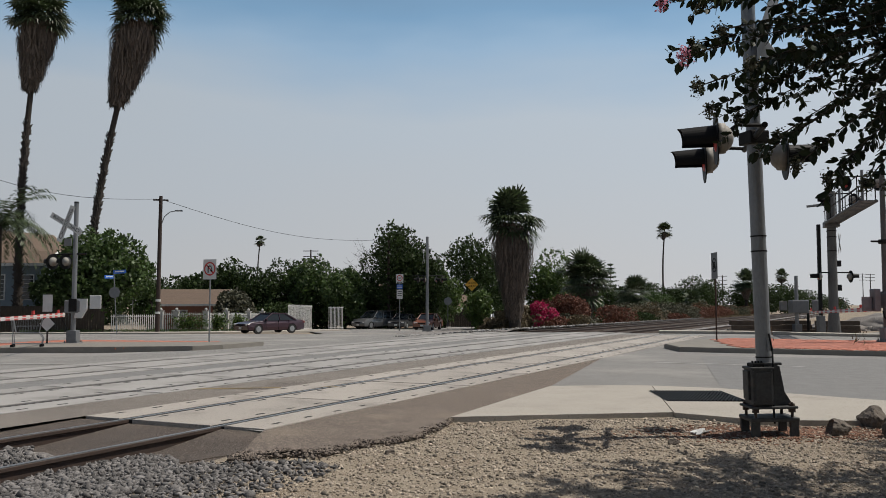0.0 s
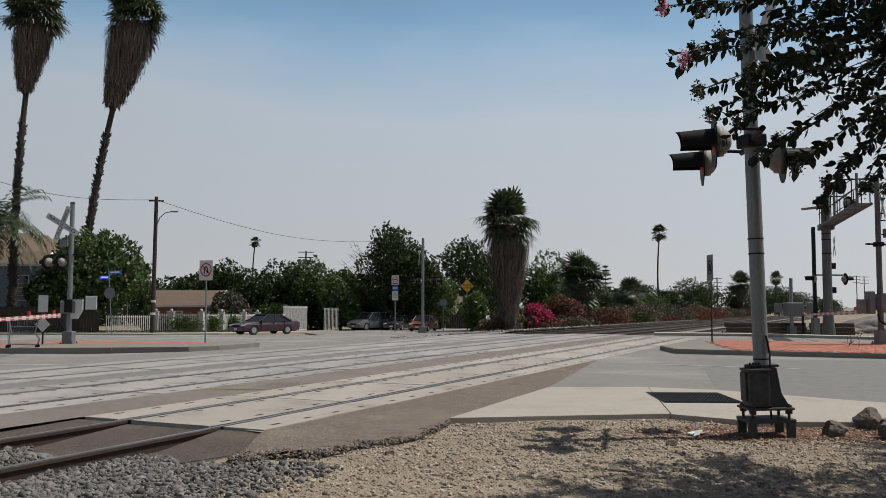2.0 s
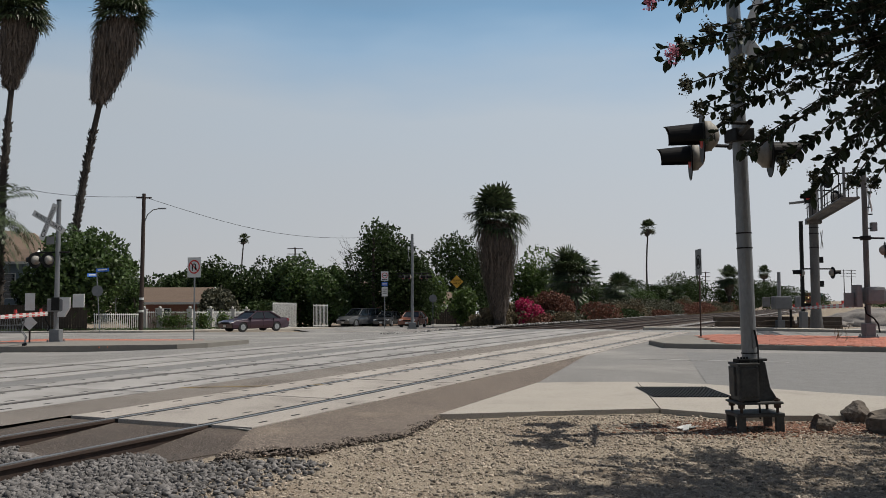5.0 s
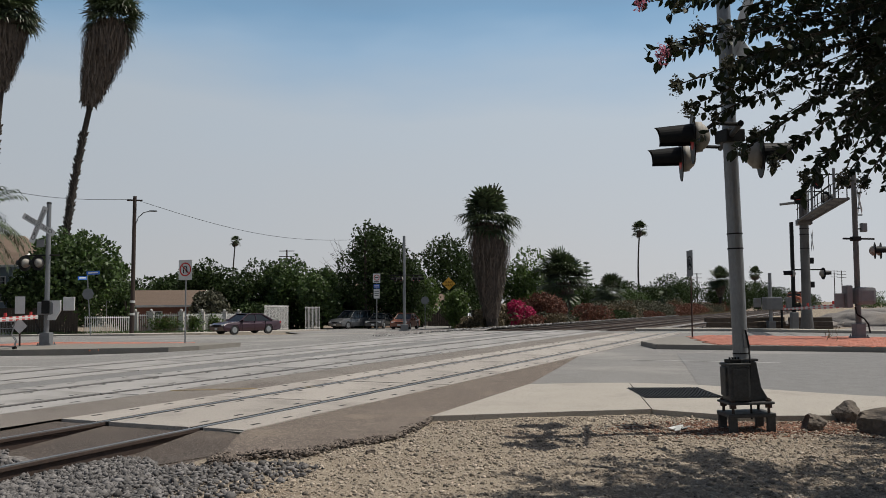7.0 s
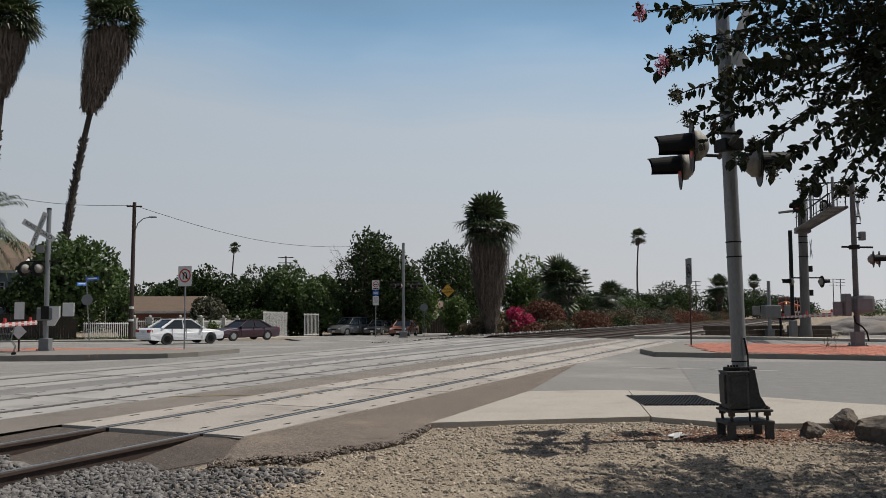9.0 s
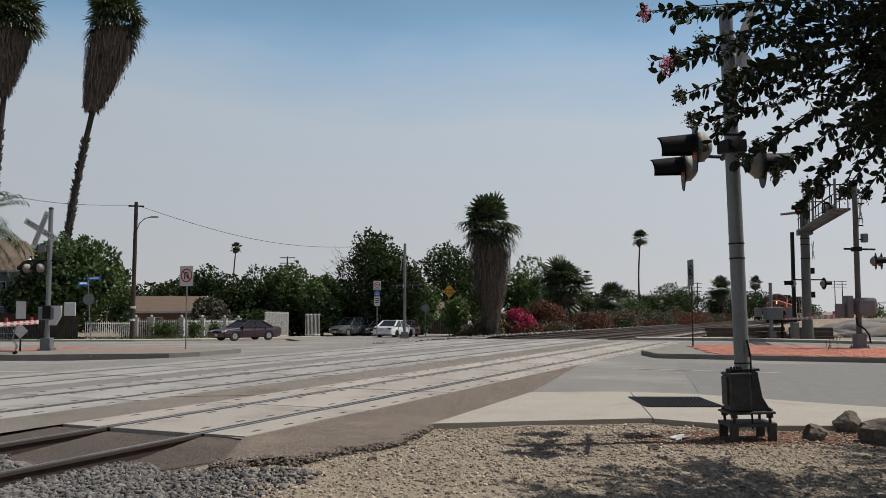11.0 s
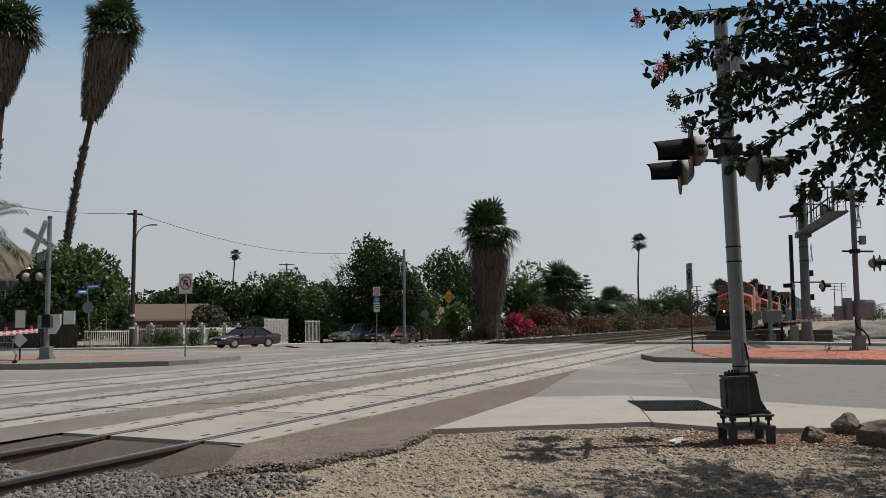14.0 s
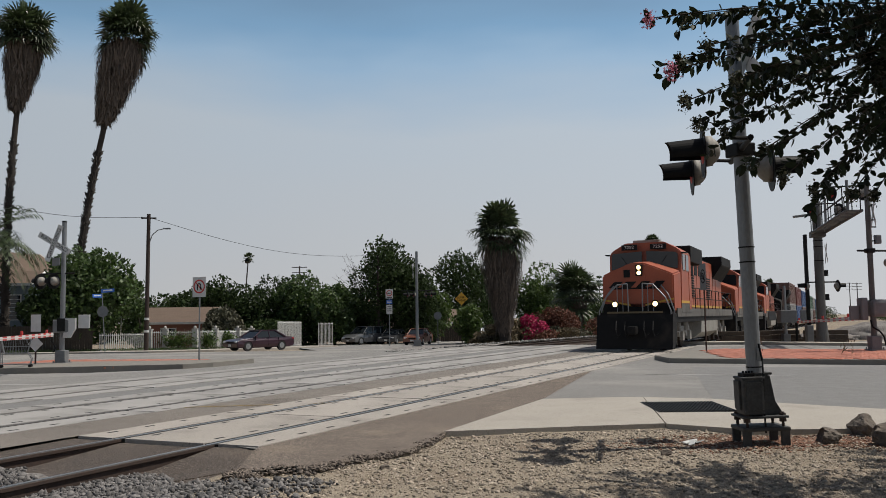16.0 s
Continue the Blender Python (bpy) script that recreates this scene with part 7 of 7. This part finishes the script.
def myrtle():
    bx_, by_ = 5.6, 7.1
    z0 = ground_z(bx_, by_) - 0.02
    t = thing("crape_myrtle", pose(bx_, by_, z0), "dark leafy crape myrtle with pink blossom overhanging the roadside", "tree")
    c = Vector((5.0, 7.0, 4.1))
    org = Vector((bx_, by_, z0))
    tips = [(1.55, 6.07, 3.65), (1.66, 5.94, 3.22), (1.79, 6.07, 3.03), (1.95, 6.34, 2.93), (2.25, 6.07, 2.55), (2.37, 5.81, 2.42), (2.69, 6.07, 2.36), (2.83, 5.81, 2.29), (2.05, 6.34, 3.53), (1.92, 6.6, 3.50),
            (2.33, 6.86, 2.98), (2.56, 6.6, 2.77), (2.08, 6.86, 3.92), (2.08, 5.81, 3.12), (3.38, 6.6, 2.37)]
    bm = bmesh.new()
    for k in range(4):
        a = k * 1.6
        rod(bm, (math.cos(a) * 0.08, math.sin(a) * 0.08, 0), (math.cos(a) * 0.5 - 0.2, math.sin(a) * 0.5, 2.4), 0.06, 0.04, 8)
        rod(bm, (math.cos(a) * 0.5 - 0.2, math.sin(a) * 0.5, 2.4), (math.cos(a) * 1.1 - 0.4, math.sin(a) * 1.1, 3.6), 0.04, 0.02, 7)
    twigs, ends = [], []
    for tp in tips:
        twigs.append((c + (Vector(tp) - c) * 0.25, Vector(tp)))
    count = 0
    while count < 165:
        d = Vector(rng.normal(size=3)).normalized()
        p = c + Vector((d.x * 2.55, d.y * 2.9, d.z * 1.9)) * rng.uniform(0.5, 1.0)
        # keep clear of the open sky beside the crown
        if p.x < 0.318 * p.y + 0.13 * math.sin(p.z * 5) + 0.10 or p.z < 1.5 + 0.159 * p.y - 0.1 or p.x < 1.95:
            continue
        twigs.append((c + (p - c) * 0.35, p))
        count += 1
    # extra twigs above the view, added to thicken the shade below
    count = 0
    while count < 135:
        d = Vector(rng.normal(size=3)).normalized()
        p = c + Vector((d.x * 2.6, d.y * 2.6, abs(d.z) * 1.6 + 0.3)) * rng.uniform(0.4, 1.0)
        if p.z < 1.5 + 0.455 * p.y or p.x < 2.3:
            continue
        twigs.append((c + (p - c) * 0.35 + Vector((0, 0, 0.3)), p))
        count += 1
    base, way = [], []
    bl, thin = [], []
    for i, (a, b) in enumerate(twigs):
        sag = Vector((0, 0, -0.12))
        m = (a + b) / 2 + Vector((0, 0, 0.12))
        pts = [a * (1 - f) ** 2 + m * 2 * f * (1 - f) + b * f * f for f in np.linspace(0, 1, 7)]
        for q, w in zip(pts, pts[1:]):
            thin.append((q - org, w - org, 0.005, 0.004))
        L = (b - a).length
        for side in range(5 if i >= len(tips) else 3):
            f0 = rng.uniform(0.25, 1.0) if side else 1.0
            p0 = pts[int(f0 * 6)]
            d = (b - a).normalized() * 0.8 + Vector(rng.normal(size=3)) * (0.5 if i >= len(tips) else 0.22)
            d.normalize()
            ln = rng.uniform(0.3, 0.62)
            if side == 0:
                p0, ln = pts[3], L * 0.5
                d = (pts[6] - pts[3]).normalized()
            thin.append((p0 - org, p0 + d * ln - org, 0.003, 0.0015))
            n = int(ln / 0.022)
            for k in range(n):
                q = p0 + d * ln * (k + 0.5) / n
                s_ = d.cross(Vector(rng.normal(size=3))).normalized()
                base.append(q - org)
                way.append(d * 0.5 + s_ * 0.9 + Vector((0, 0, -0.35)))
            if i < len(tips) and side == 0 or rng.uniform() < 0.03:
                bl.append(p0 + d * ln)
    part("trunk", bm, M["bark"], t, "smooth thin multi-stem trunk")
    fast_rods("twig_mass", thin, M["bark"], t, "thin dark twigs", "stuff")
    base, way = np.array(base), np.array(way)
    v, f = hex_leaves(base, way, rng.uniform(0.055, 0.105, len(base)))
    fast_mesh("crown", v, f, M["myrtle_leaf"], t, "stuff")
    for i, p in enumerate(bl):
        pts = np.array(p - org)[None] + rng.normal(size=(160, 3)) * np.array((0.022, 0.022, 0.03))
        v, f = leaf_array(pts, 0.022, 0.8)
        fast_mesh("blossom", v, f, M["blossom" if i in (0, 1) else "leaf_grey"], t, "")
    return t


first = myrtle()
# copies outside the view, added only to darken the foreground dirt
for x, y, a in ((7.9, 4.9, 140), (4.6, -1.19, 75), (8.7, 8.2, 220)):
    tagged(copy_thing(first, pose(x, y, ground_z(x, y) - 0.02, 0, 0, a)), "unseen crape myrtle copy added to shade the foreground")

pts = []
while len(pts) < 6500:
    x, y = 4.2 + rng.normal() * 0.75, 10.56 + rng.normal() * 0.29
    if y < float(np.interp(x, [0.1, 1.1, 3.16, 4.1, 5.6, 9.0], [11.51, 11.66, 11.99, 11.19, 11.13, 9.5])) - 0.02:
        pts.append((x, y, ground_z(x, y) + 0.003))
RED_SOIL = np.array(pts)

# ---- foreground rocks, litter, ballast stones, gravel ----
def rock(x, y, sx, sy, sz, seed, label):
    bm = bmesh.new()
    bmesh.ops.create_icosphere(bm, subdivisions=4, radius=1.25)
    chips = [(Vector((math.sin(seed * 9 + i * 2.4) * math.cos(i * 0.9 + seed), math.cos(seed * 5 + i * 2.4) * math.cos(i * 0.9 + seed), math.sin(i * 0.9 + seed))), 0.72 + 0.24 * abs(math.sin(seed * 3 + i * 1.7))) for i in range(13)]
    for v in bm.verts:
        q = v.co.copy()
        # broken faces: flatten the ball against a set of planes
        for way, reach in chips:
            over = q.dot(way) - reach
            if over > 0:
                q -= way * over
        k = 1 + 0.10 * noise.noise(q * 2.1 + Vector((seed, 0, 0))) + 0.07 * noise.noise(q * 6 + Vector((0, seed, 0))) + 0.03 * noise.noise(q * 15)
        v.co = Vector((q.x * sx, q.y * sy, q.z * sz)) * k
    ob = part("rock", bm, M["boulder"])
    ob.matrix_basis = pose(x, y, ground_z(x, y) + sz * 0.6, 0, 0, seed * 40)
    return tagged(ob, label, "rock", "boulders at the apron")


M["boulder"] = mat("boulder", (0.13, 0.105, 0.085), (0.06, 0.05, 0.042), 0.95, scale=3, fine=30, bump=0.7, c3=(0.19, 0.155, 0.12), c3_scale=4, c3_at=0.55)
rock(4.63, 10.32, 0.19, 0.13, 0.12, 1.0, "small brown boulder on the dirt")
rock(5.45, 11.1, 0.21, 0.15, 0.16, 2.3, "angular brown boulder against the apron")
rock(5.55, 10.0, 0.40, 0.24, 0.20, 3.7, "large dark boulder beside the apron")
rock(6.62, 11.6, 0.22, 0.3, 0.34, 4.4, "tall blocky boulder on the apron edge")
rock(2.55, 9.7, 0.055, 0.045, 0.04, 5.1, "small dark stone on the dirt")
rock(-0.55, 9.11, 0.06, 0.04, 0.03, 6.4, "small pale stone at the asphalt edge")
bm = bmesh.new()
for i in range(5):
    box(bm, (random.uniform(-0.1, 0.1), random.uniform(-0.04, 0.04), 0.02), (0.12, 0.07, 0.012), (random.uniform(-25, 25), random.uniform(-25, 25), random.uniform(0, 90)))
lit = part("litter", bm, M["white_paint"])
lit.location = (3.05, 10.49, ground_z(3.05, 10.49) + 0.01)
tagged(lit, "crumpled white plastic litter on the dirt", "litter")

bm = bmesh.new()
bmesh.ops.create_icosphere(bm, subdivisions=1, radius=1.0)
bm.verts.index_update()
ico = np.array([v.co[:] for v in bm.verts])
icof = np.array([[v.index for v in f_.verts] for f_ in bm.faces])
bm.free()


def stones(name, centres, size, material, label, category, flat=0.65):
    n = len(centres)
    v = ico[None] * rng.uniform(0.35, 1.45, (n, len(ico), 1)) * rng.uniform(0.5, 1.3, (n, 1, 3)) * size[:, None, None]
    a = rng.uniform(0, 6.28, n)
    c, s = np.cos(a)[:, None], np.sin(a)[:, None]
    x, y, z = v[..., 0] * c - v[..., 1] * s, v[..., 0] * s + v[..., 1] * c, v[..., 2] * flat
    v = np.stack([x, y, z], 2) + centres[:, None, :]
    f = (icof[None] + (np.arange(n) * len(ico))[:, None, None]).reshape(-1, 3)
    ob = fast_mesh(name, v.reshape(-1, 3), f, M[material], None, "stuff")
    return tagged(ob, label, category)


cs = []
while len(cs) < 46000:
    s, n = rng.uniform(0.0, 7.6), rng.uniform(4.4, 10.3)
    if abs(n - 7.095) < 0.06 or abs(n - 8.605) < 0.06:
        continue
    if n < 5.75 and rng.uniform() > (n - 4.05) / 1.7:
        continue
    edge = 6.9 + 0.3 * math.sin(n * 3)
    if s > edge:
        continue
    if 7.2 < n < 8.5 and rng.uniform() > 0.6:
        continue
    p = sn(s, n)
    z = max(ground_z(p.x, p.y), -0.145 if n > 6.0 else -0.22) + (0.01 if 5.55 < n else 0.0)
    cs.append((p.x, p.y, z + rng.uniform(-0.01, 0.025)))
stones("ballast_stones", np.array(cs), 0.014 + 0.03 * rng.uniform(0, 1, len(cs)) ** 1.6, "stone", "grey crushed ballast stones beside the rails", "ballast", 0.8)
cs = []
while len(cs) < 60000:
    x, y = rng.uniform(-4.5, 8.5), rng.uniform(4.2, 12.1)
    s, n = x * U.x + y * U.y, x * N.x + y * N.y
    lim = float(np.interp(x, [p[0] for p in WEDGE], [p[1] for p in WEDGE])) - 0.05 if x < 0.1 else float(np.interp(x, [0.1, 1.1, 3.16, 4.1, 5.6, 9.0], [11.51, 11.66, 11.99, 11.19, 11.13, 9.5])) - 0.02
    if y > lim or (n > 6.4 and x < -1):
        continue
    cs.append((x, y, ground_z(x, y) + 0.002))
sizes = 0.006 + 0.024 * rng.uniform(0, 1, len(cs)) ** 4
stones("gravel", np.array(cs), sizes, "pebble", "loose small gravel on the dirt", "gravel", 0.7)
M["red_soil"] = mat("red_soil", (0.20, 0.10, 0.062), (0.12, 0.062, 0.042), 0.95, scale=18, fine=60, bump=0.2, island=0.5)
stones("soil_clods", RED_SOIL, rng.uniform(0.008, 0.026, len(RED_SOIL)), "red_soil", "crumbly reddish soil round the signal base", "soil", 0.5)
# crumbs along the broken asphalt edge
cs = []
for i in range(3600):
    f = rng.uniform(0, 1) ** 1.3
    x = -2.1 + f * 2.2
    y = float(np.interp(x, [p[0] for p in WEDGE], [p[1] for p in WEDGE])) + rng.normal() * 0.12
    cs.append((x, y, ground_z(x, y) + 0.03 + rng.uniform(-0.02, 0.02)))
stones("asphalt_crumbs", np.array(cs), rng.uniform(0.008, 0.034, len(cs)), "asphalt_dirty", "crumbled asphalt along the road edge", "rubble", 0.6)

cs = []
while len(cs) < 9000:
    s, n = rng.uniform(41, 120), rng.uniform(18.2, 25.5)
    p = sn(s, n)
    if p.x < -3.0 or n < 18.3 + 0.2 * rng.uniform() or (p.y > 84 and n > 21.5) or p.y < 45.2 + 1.5 * max(0, 1.6 - p.x):
        continue
    cs.append((p.x, p.y, level(p.x, p.y) + rng.uniform(0.0, 0.05)))
stones("shoulder_stones", np.array(cs), rng.uniform(0.04, 0.11, len(cs)), "shoulder_stone", "coarse grey stones on the track shoulder", "gravel", 0.7)

# ---- brick pavers on the medians, laid in a slanting bond ----
def inside(p, poly):
    r = False
    for (x0, y0), (x1, y1) in zip(poly, poly[1:] + poly[:1]):
        if (y0 > p[1]) != (y1 > p[1]) and p[0] < (x1 - x0) * (p[1] - y0) / (y1 - y0) + x0:
            r = not r
    return r


def pavers(isl, poly, height, turn, near):
    me = bpy.data.meshes.new("brick")
    bm = bx((0, 0, 0), (0.39, 0.19, 0.05), (0, 0, 0), 0.008)
    bm.to_mesh(me)
    bm.free()
    me.materials.append(M["brick"])
    c, s = math.cos(radians(turn)), math.sin(radians(turn))
    cx, cy = near
    spots = []
    for i in range(-60, 60):
        for j in range(-90, 90):
            u, w = i * 0.4 + (j % 2) * 0.2, j * 0.2
            x, y = cx + u * c - w * s, cy + u * s + w * c
            if inside((x, y), poly):
                spots.append((math.hypot(x - cx, y - cy), x, y))
    spots.sort()
    rest_v, rest_f = [], []
    base = np.array([v.co[:] for v in me.vertices])
    for k, (_, x, y) in enumerate(spots):
        z = level(x, y) + height - 0.013 + random.uniform(-0.003, 0.003)
        if k < 300:
            o = new("brick", me)
            o.parent, o.location, o.rotation_euler[2] = isl, (x, y, z), radians(turn)
        else:
            q = np.array([(-0.195, -0.095), (0.195, -0.095), (0.195, 0.095), (-0.195, 0.095)])
            i0 = len(rest_v)
            for zz in (-0.02, 0.025):
                rest_v += [(x + a * c - b * s, y + a * s + b * c, z + zz) for a, b in q]
            rest_f += [(i0 + 4, i0 + 5, i0 + 6, i0 + 7)] + [(i0 + a, i0 + (a + 1) % 4, i0 + 4 + (a + 1) % 4, i0 + 4 + a) for a in range(4)]
    if rest_f:
        o = fast_mesh("far_bricks", np.array(rest_v), np.array(rest_f), M["brick_rest"], isl, "stuff")


M["brick_rest"] = mat("brick_rest", (0.42, 0.15, 0.095), (0.34, 0.12, 0.08), 0.85, scale=8, fine=60, island=0.2)
pavers(right_isl, right_in, 0.155, 45, (10.5, 29.7))
pavers(left_isl, left_in, 0.155, 45, (-11.0, 31.7))
# low weeds in the median bricks and along the far fence
wd = []
for x, y, n in ((13.2, 27.72, 16), (13.4, 27.85, 8), (12.0, 31.68, 10)):
    for i in range(n):
        wd.append((x + rng.normal() * 0.08, y + rng.normal() * 0.08, 0.3 + rng.uniform(-0.1, 0.35)))
v, f = leaf_array(np.array(wd), 0.3, 0.08, -1.5)
tagged(fast_mesh("weeds", v, f, M["leaf_dry"], None, "stuff"), "dry weed stalks in the median bricks", "weeds")
pts = []
for i in range(2600):
    x = rng.uniform(-30, -15.8)
    y = float(np.interp(x, [-30, -21.3, -17.9, -15.8], [61.9, 64.9, 65.2, 69.7])) + rng.uniform(-0.5, 0.1)
    pts.append((x, y, level(x, y) + 0.1 + rng.uniform(0, 0.14)))
v, f = leaf_array(np.array(pts), 0.22, 0.16, -1.0)
tagged(fast_mesh("verge_grass", v, f, M["leaf_mid"], None, "stuff"), "green verge grass below the far fence", "grass")
# vines on the iron fence
for x, y, w in ((-19.1, 65.47, 1.5), (-17.2, 66.79, 0.7), (-16.3, 68.9, 0.8)):
    t = thing("fence_vine", pose(x, y, level(x, y)), "green climbing vine on the white fence", "vine", "fence vines")
    part("stem", rod(bmesh.new(), (0, 0, 0), (0.1, 0, 1.0), 0.03, 0.02, 6), M["bark"], t)
    pts = rng.normal(size=(900, 3)) * np.array((w * 0.42, 0.12, 0.28)) + np.array((0, -0.1, 0.75))
    pts[:, 2] = np.clip(pts[:, 2], 0.05, 1.6)
    v, f = leaf_array(pts, 0.16, 0.7)
    fast_mesh("foliage", v, f, M["leaf_bright"], t, "stuff")
# dark understory and hedge below the far trees
for x, y, w, h, m in ((-27, 105.6, 5, 2.4, "leaf_dark"), (-22, 87.12, 4, 2.4, "leaf_dark"), (-17, 87.12, 4, 2.8, "leaf_dark"), (-13, 92.4, 4, 2.8, "leaf_dark"), (-9, 95.04, 4, 2.8, "leaf_dark"), (-4, 102.96, 5, 3, "leaf_dark"), (7, 116.16, 5, 3.4, "leaf_dark"), (14, 116.16, 5, 2.6, "leaf_mid"), (-33, 110.88, 5, 3, "leaf_dark"), (9.6, 87.12, 2.6, 2.2, "leaf_dry"), (24, 121.44, 5, 3, "leaf_grey"), (30, 132, 5, 3, "leaf_grey"), (38, 151.8, 6, 3.2, "leaf_grey"), (48, 174.24, 6, 3, "leaf_grey")):
    tree("hedge_shrub", x, y, ground_z(x, y) + h, w, ground_z(x, y), m, "dense dark hedge growth below the trees", "shrub", count=5000, size=0.36, k=20, low=-0.1, trunk=0.08, group="hedge growth")


# ---- what moves ----
def motions():
    # train: seconds, distance of the nose along the track
    keys = [(0.0, 371.9), (3.5, 303.3), (6.5, 243.3), (9.0, 191.9), (11.5, 139.4), (12.5, 116.8), (13.5, 93.8), (14.5, 70.3), (15.25, 53.1), (16.0, 35.4)]
    turn = TRACK_TURN + 180

    def train_pose(s):
        return pose(*sn(s, 7.85, grade(s + 10)), 0, 0, turn)

    off = 0.0
    for k, t in enumerate((lead, second, third, fourth)):
        walk(t, [(a, train_pose(s + off)) for a, s in keys])
        off += LOCO_LEN
    for t in cars:
        walk(t, [(a, train_pose(s + off + CAR_LEN / 2)) for a, s in keys])
        off += CAR_LEN
    ts, ss2 = [k[0] for k in keys], [k[1] for k in keys]
    for ax in lead_axles:
        at = ax.location.copy()
        rows = []
        for i in range(0, 481):
            s = float(np.interp(i / 30, ts, ss2))
            a = math.degrees((372.0 - s) / 0.53)
            rows.append((i / 30, pose(*at) @ Matrix.Rotation(radians(a % 360), 4, "Y")))
        walk(ax, rows)
    # white sedan: from the left behind the median, then away down the side street
    line = [(0.0, -118.0, 55.44), (4.0, -64.0, 49.5), (6.5, -34.0, 46.99), (7.5, -24.8, 47.39), (8.0, -20.9, 48.18), (8.5, -17.3, 49.63), (9.0, -14.2, 52.27), (9.25, -12.6, 54.12), (10.0, -8.0, 62.7), (10.7, -4.4, 72.86), (11.3, -0.3, 79.99), (11.6, 1.0, 84.22), (12.0, 3.0, 90.02), (12.5, 5.7, 99), (13.2, 9.6, 112.86), (14.5, 15.5, 128.7), (16.0, 22.5, 147.84)]
    rows = []
    T = [p[0] for p in line]
    for i, (a, x, y) in enumerate(line):
        p, q = line[max(i - 1, 0)], line[min(i + 1, len(line) - 1)]
        head = math.degrees(math.atan2(q[2] - p[2], q[1] - p[1]))
        rows.append((a, pose(x, y, level(x, y) + 0.012, 0, 0, head)))
    walk(white_car, rows)
    dist = [0.0]
    for p, q in zip(line, line[1:]):
        dist.append(dist[-1] + math.hypot(q[1] - p[1], q[2] - p[2]))
    for w in white_wheels:
        at = w.location.copy()
        walk(w, [(i / 30, pose(*at) @ Matrix.Rotation(float(np.interp(i / 30, T, dist)) / 0.335, 4, "Y")) for i in range(481)])


motions()
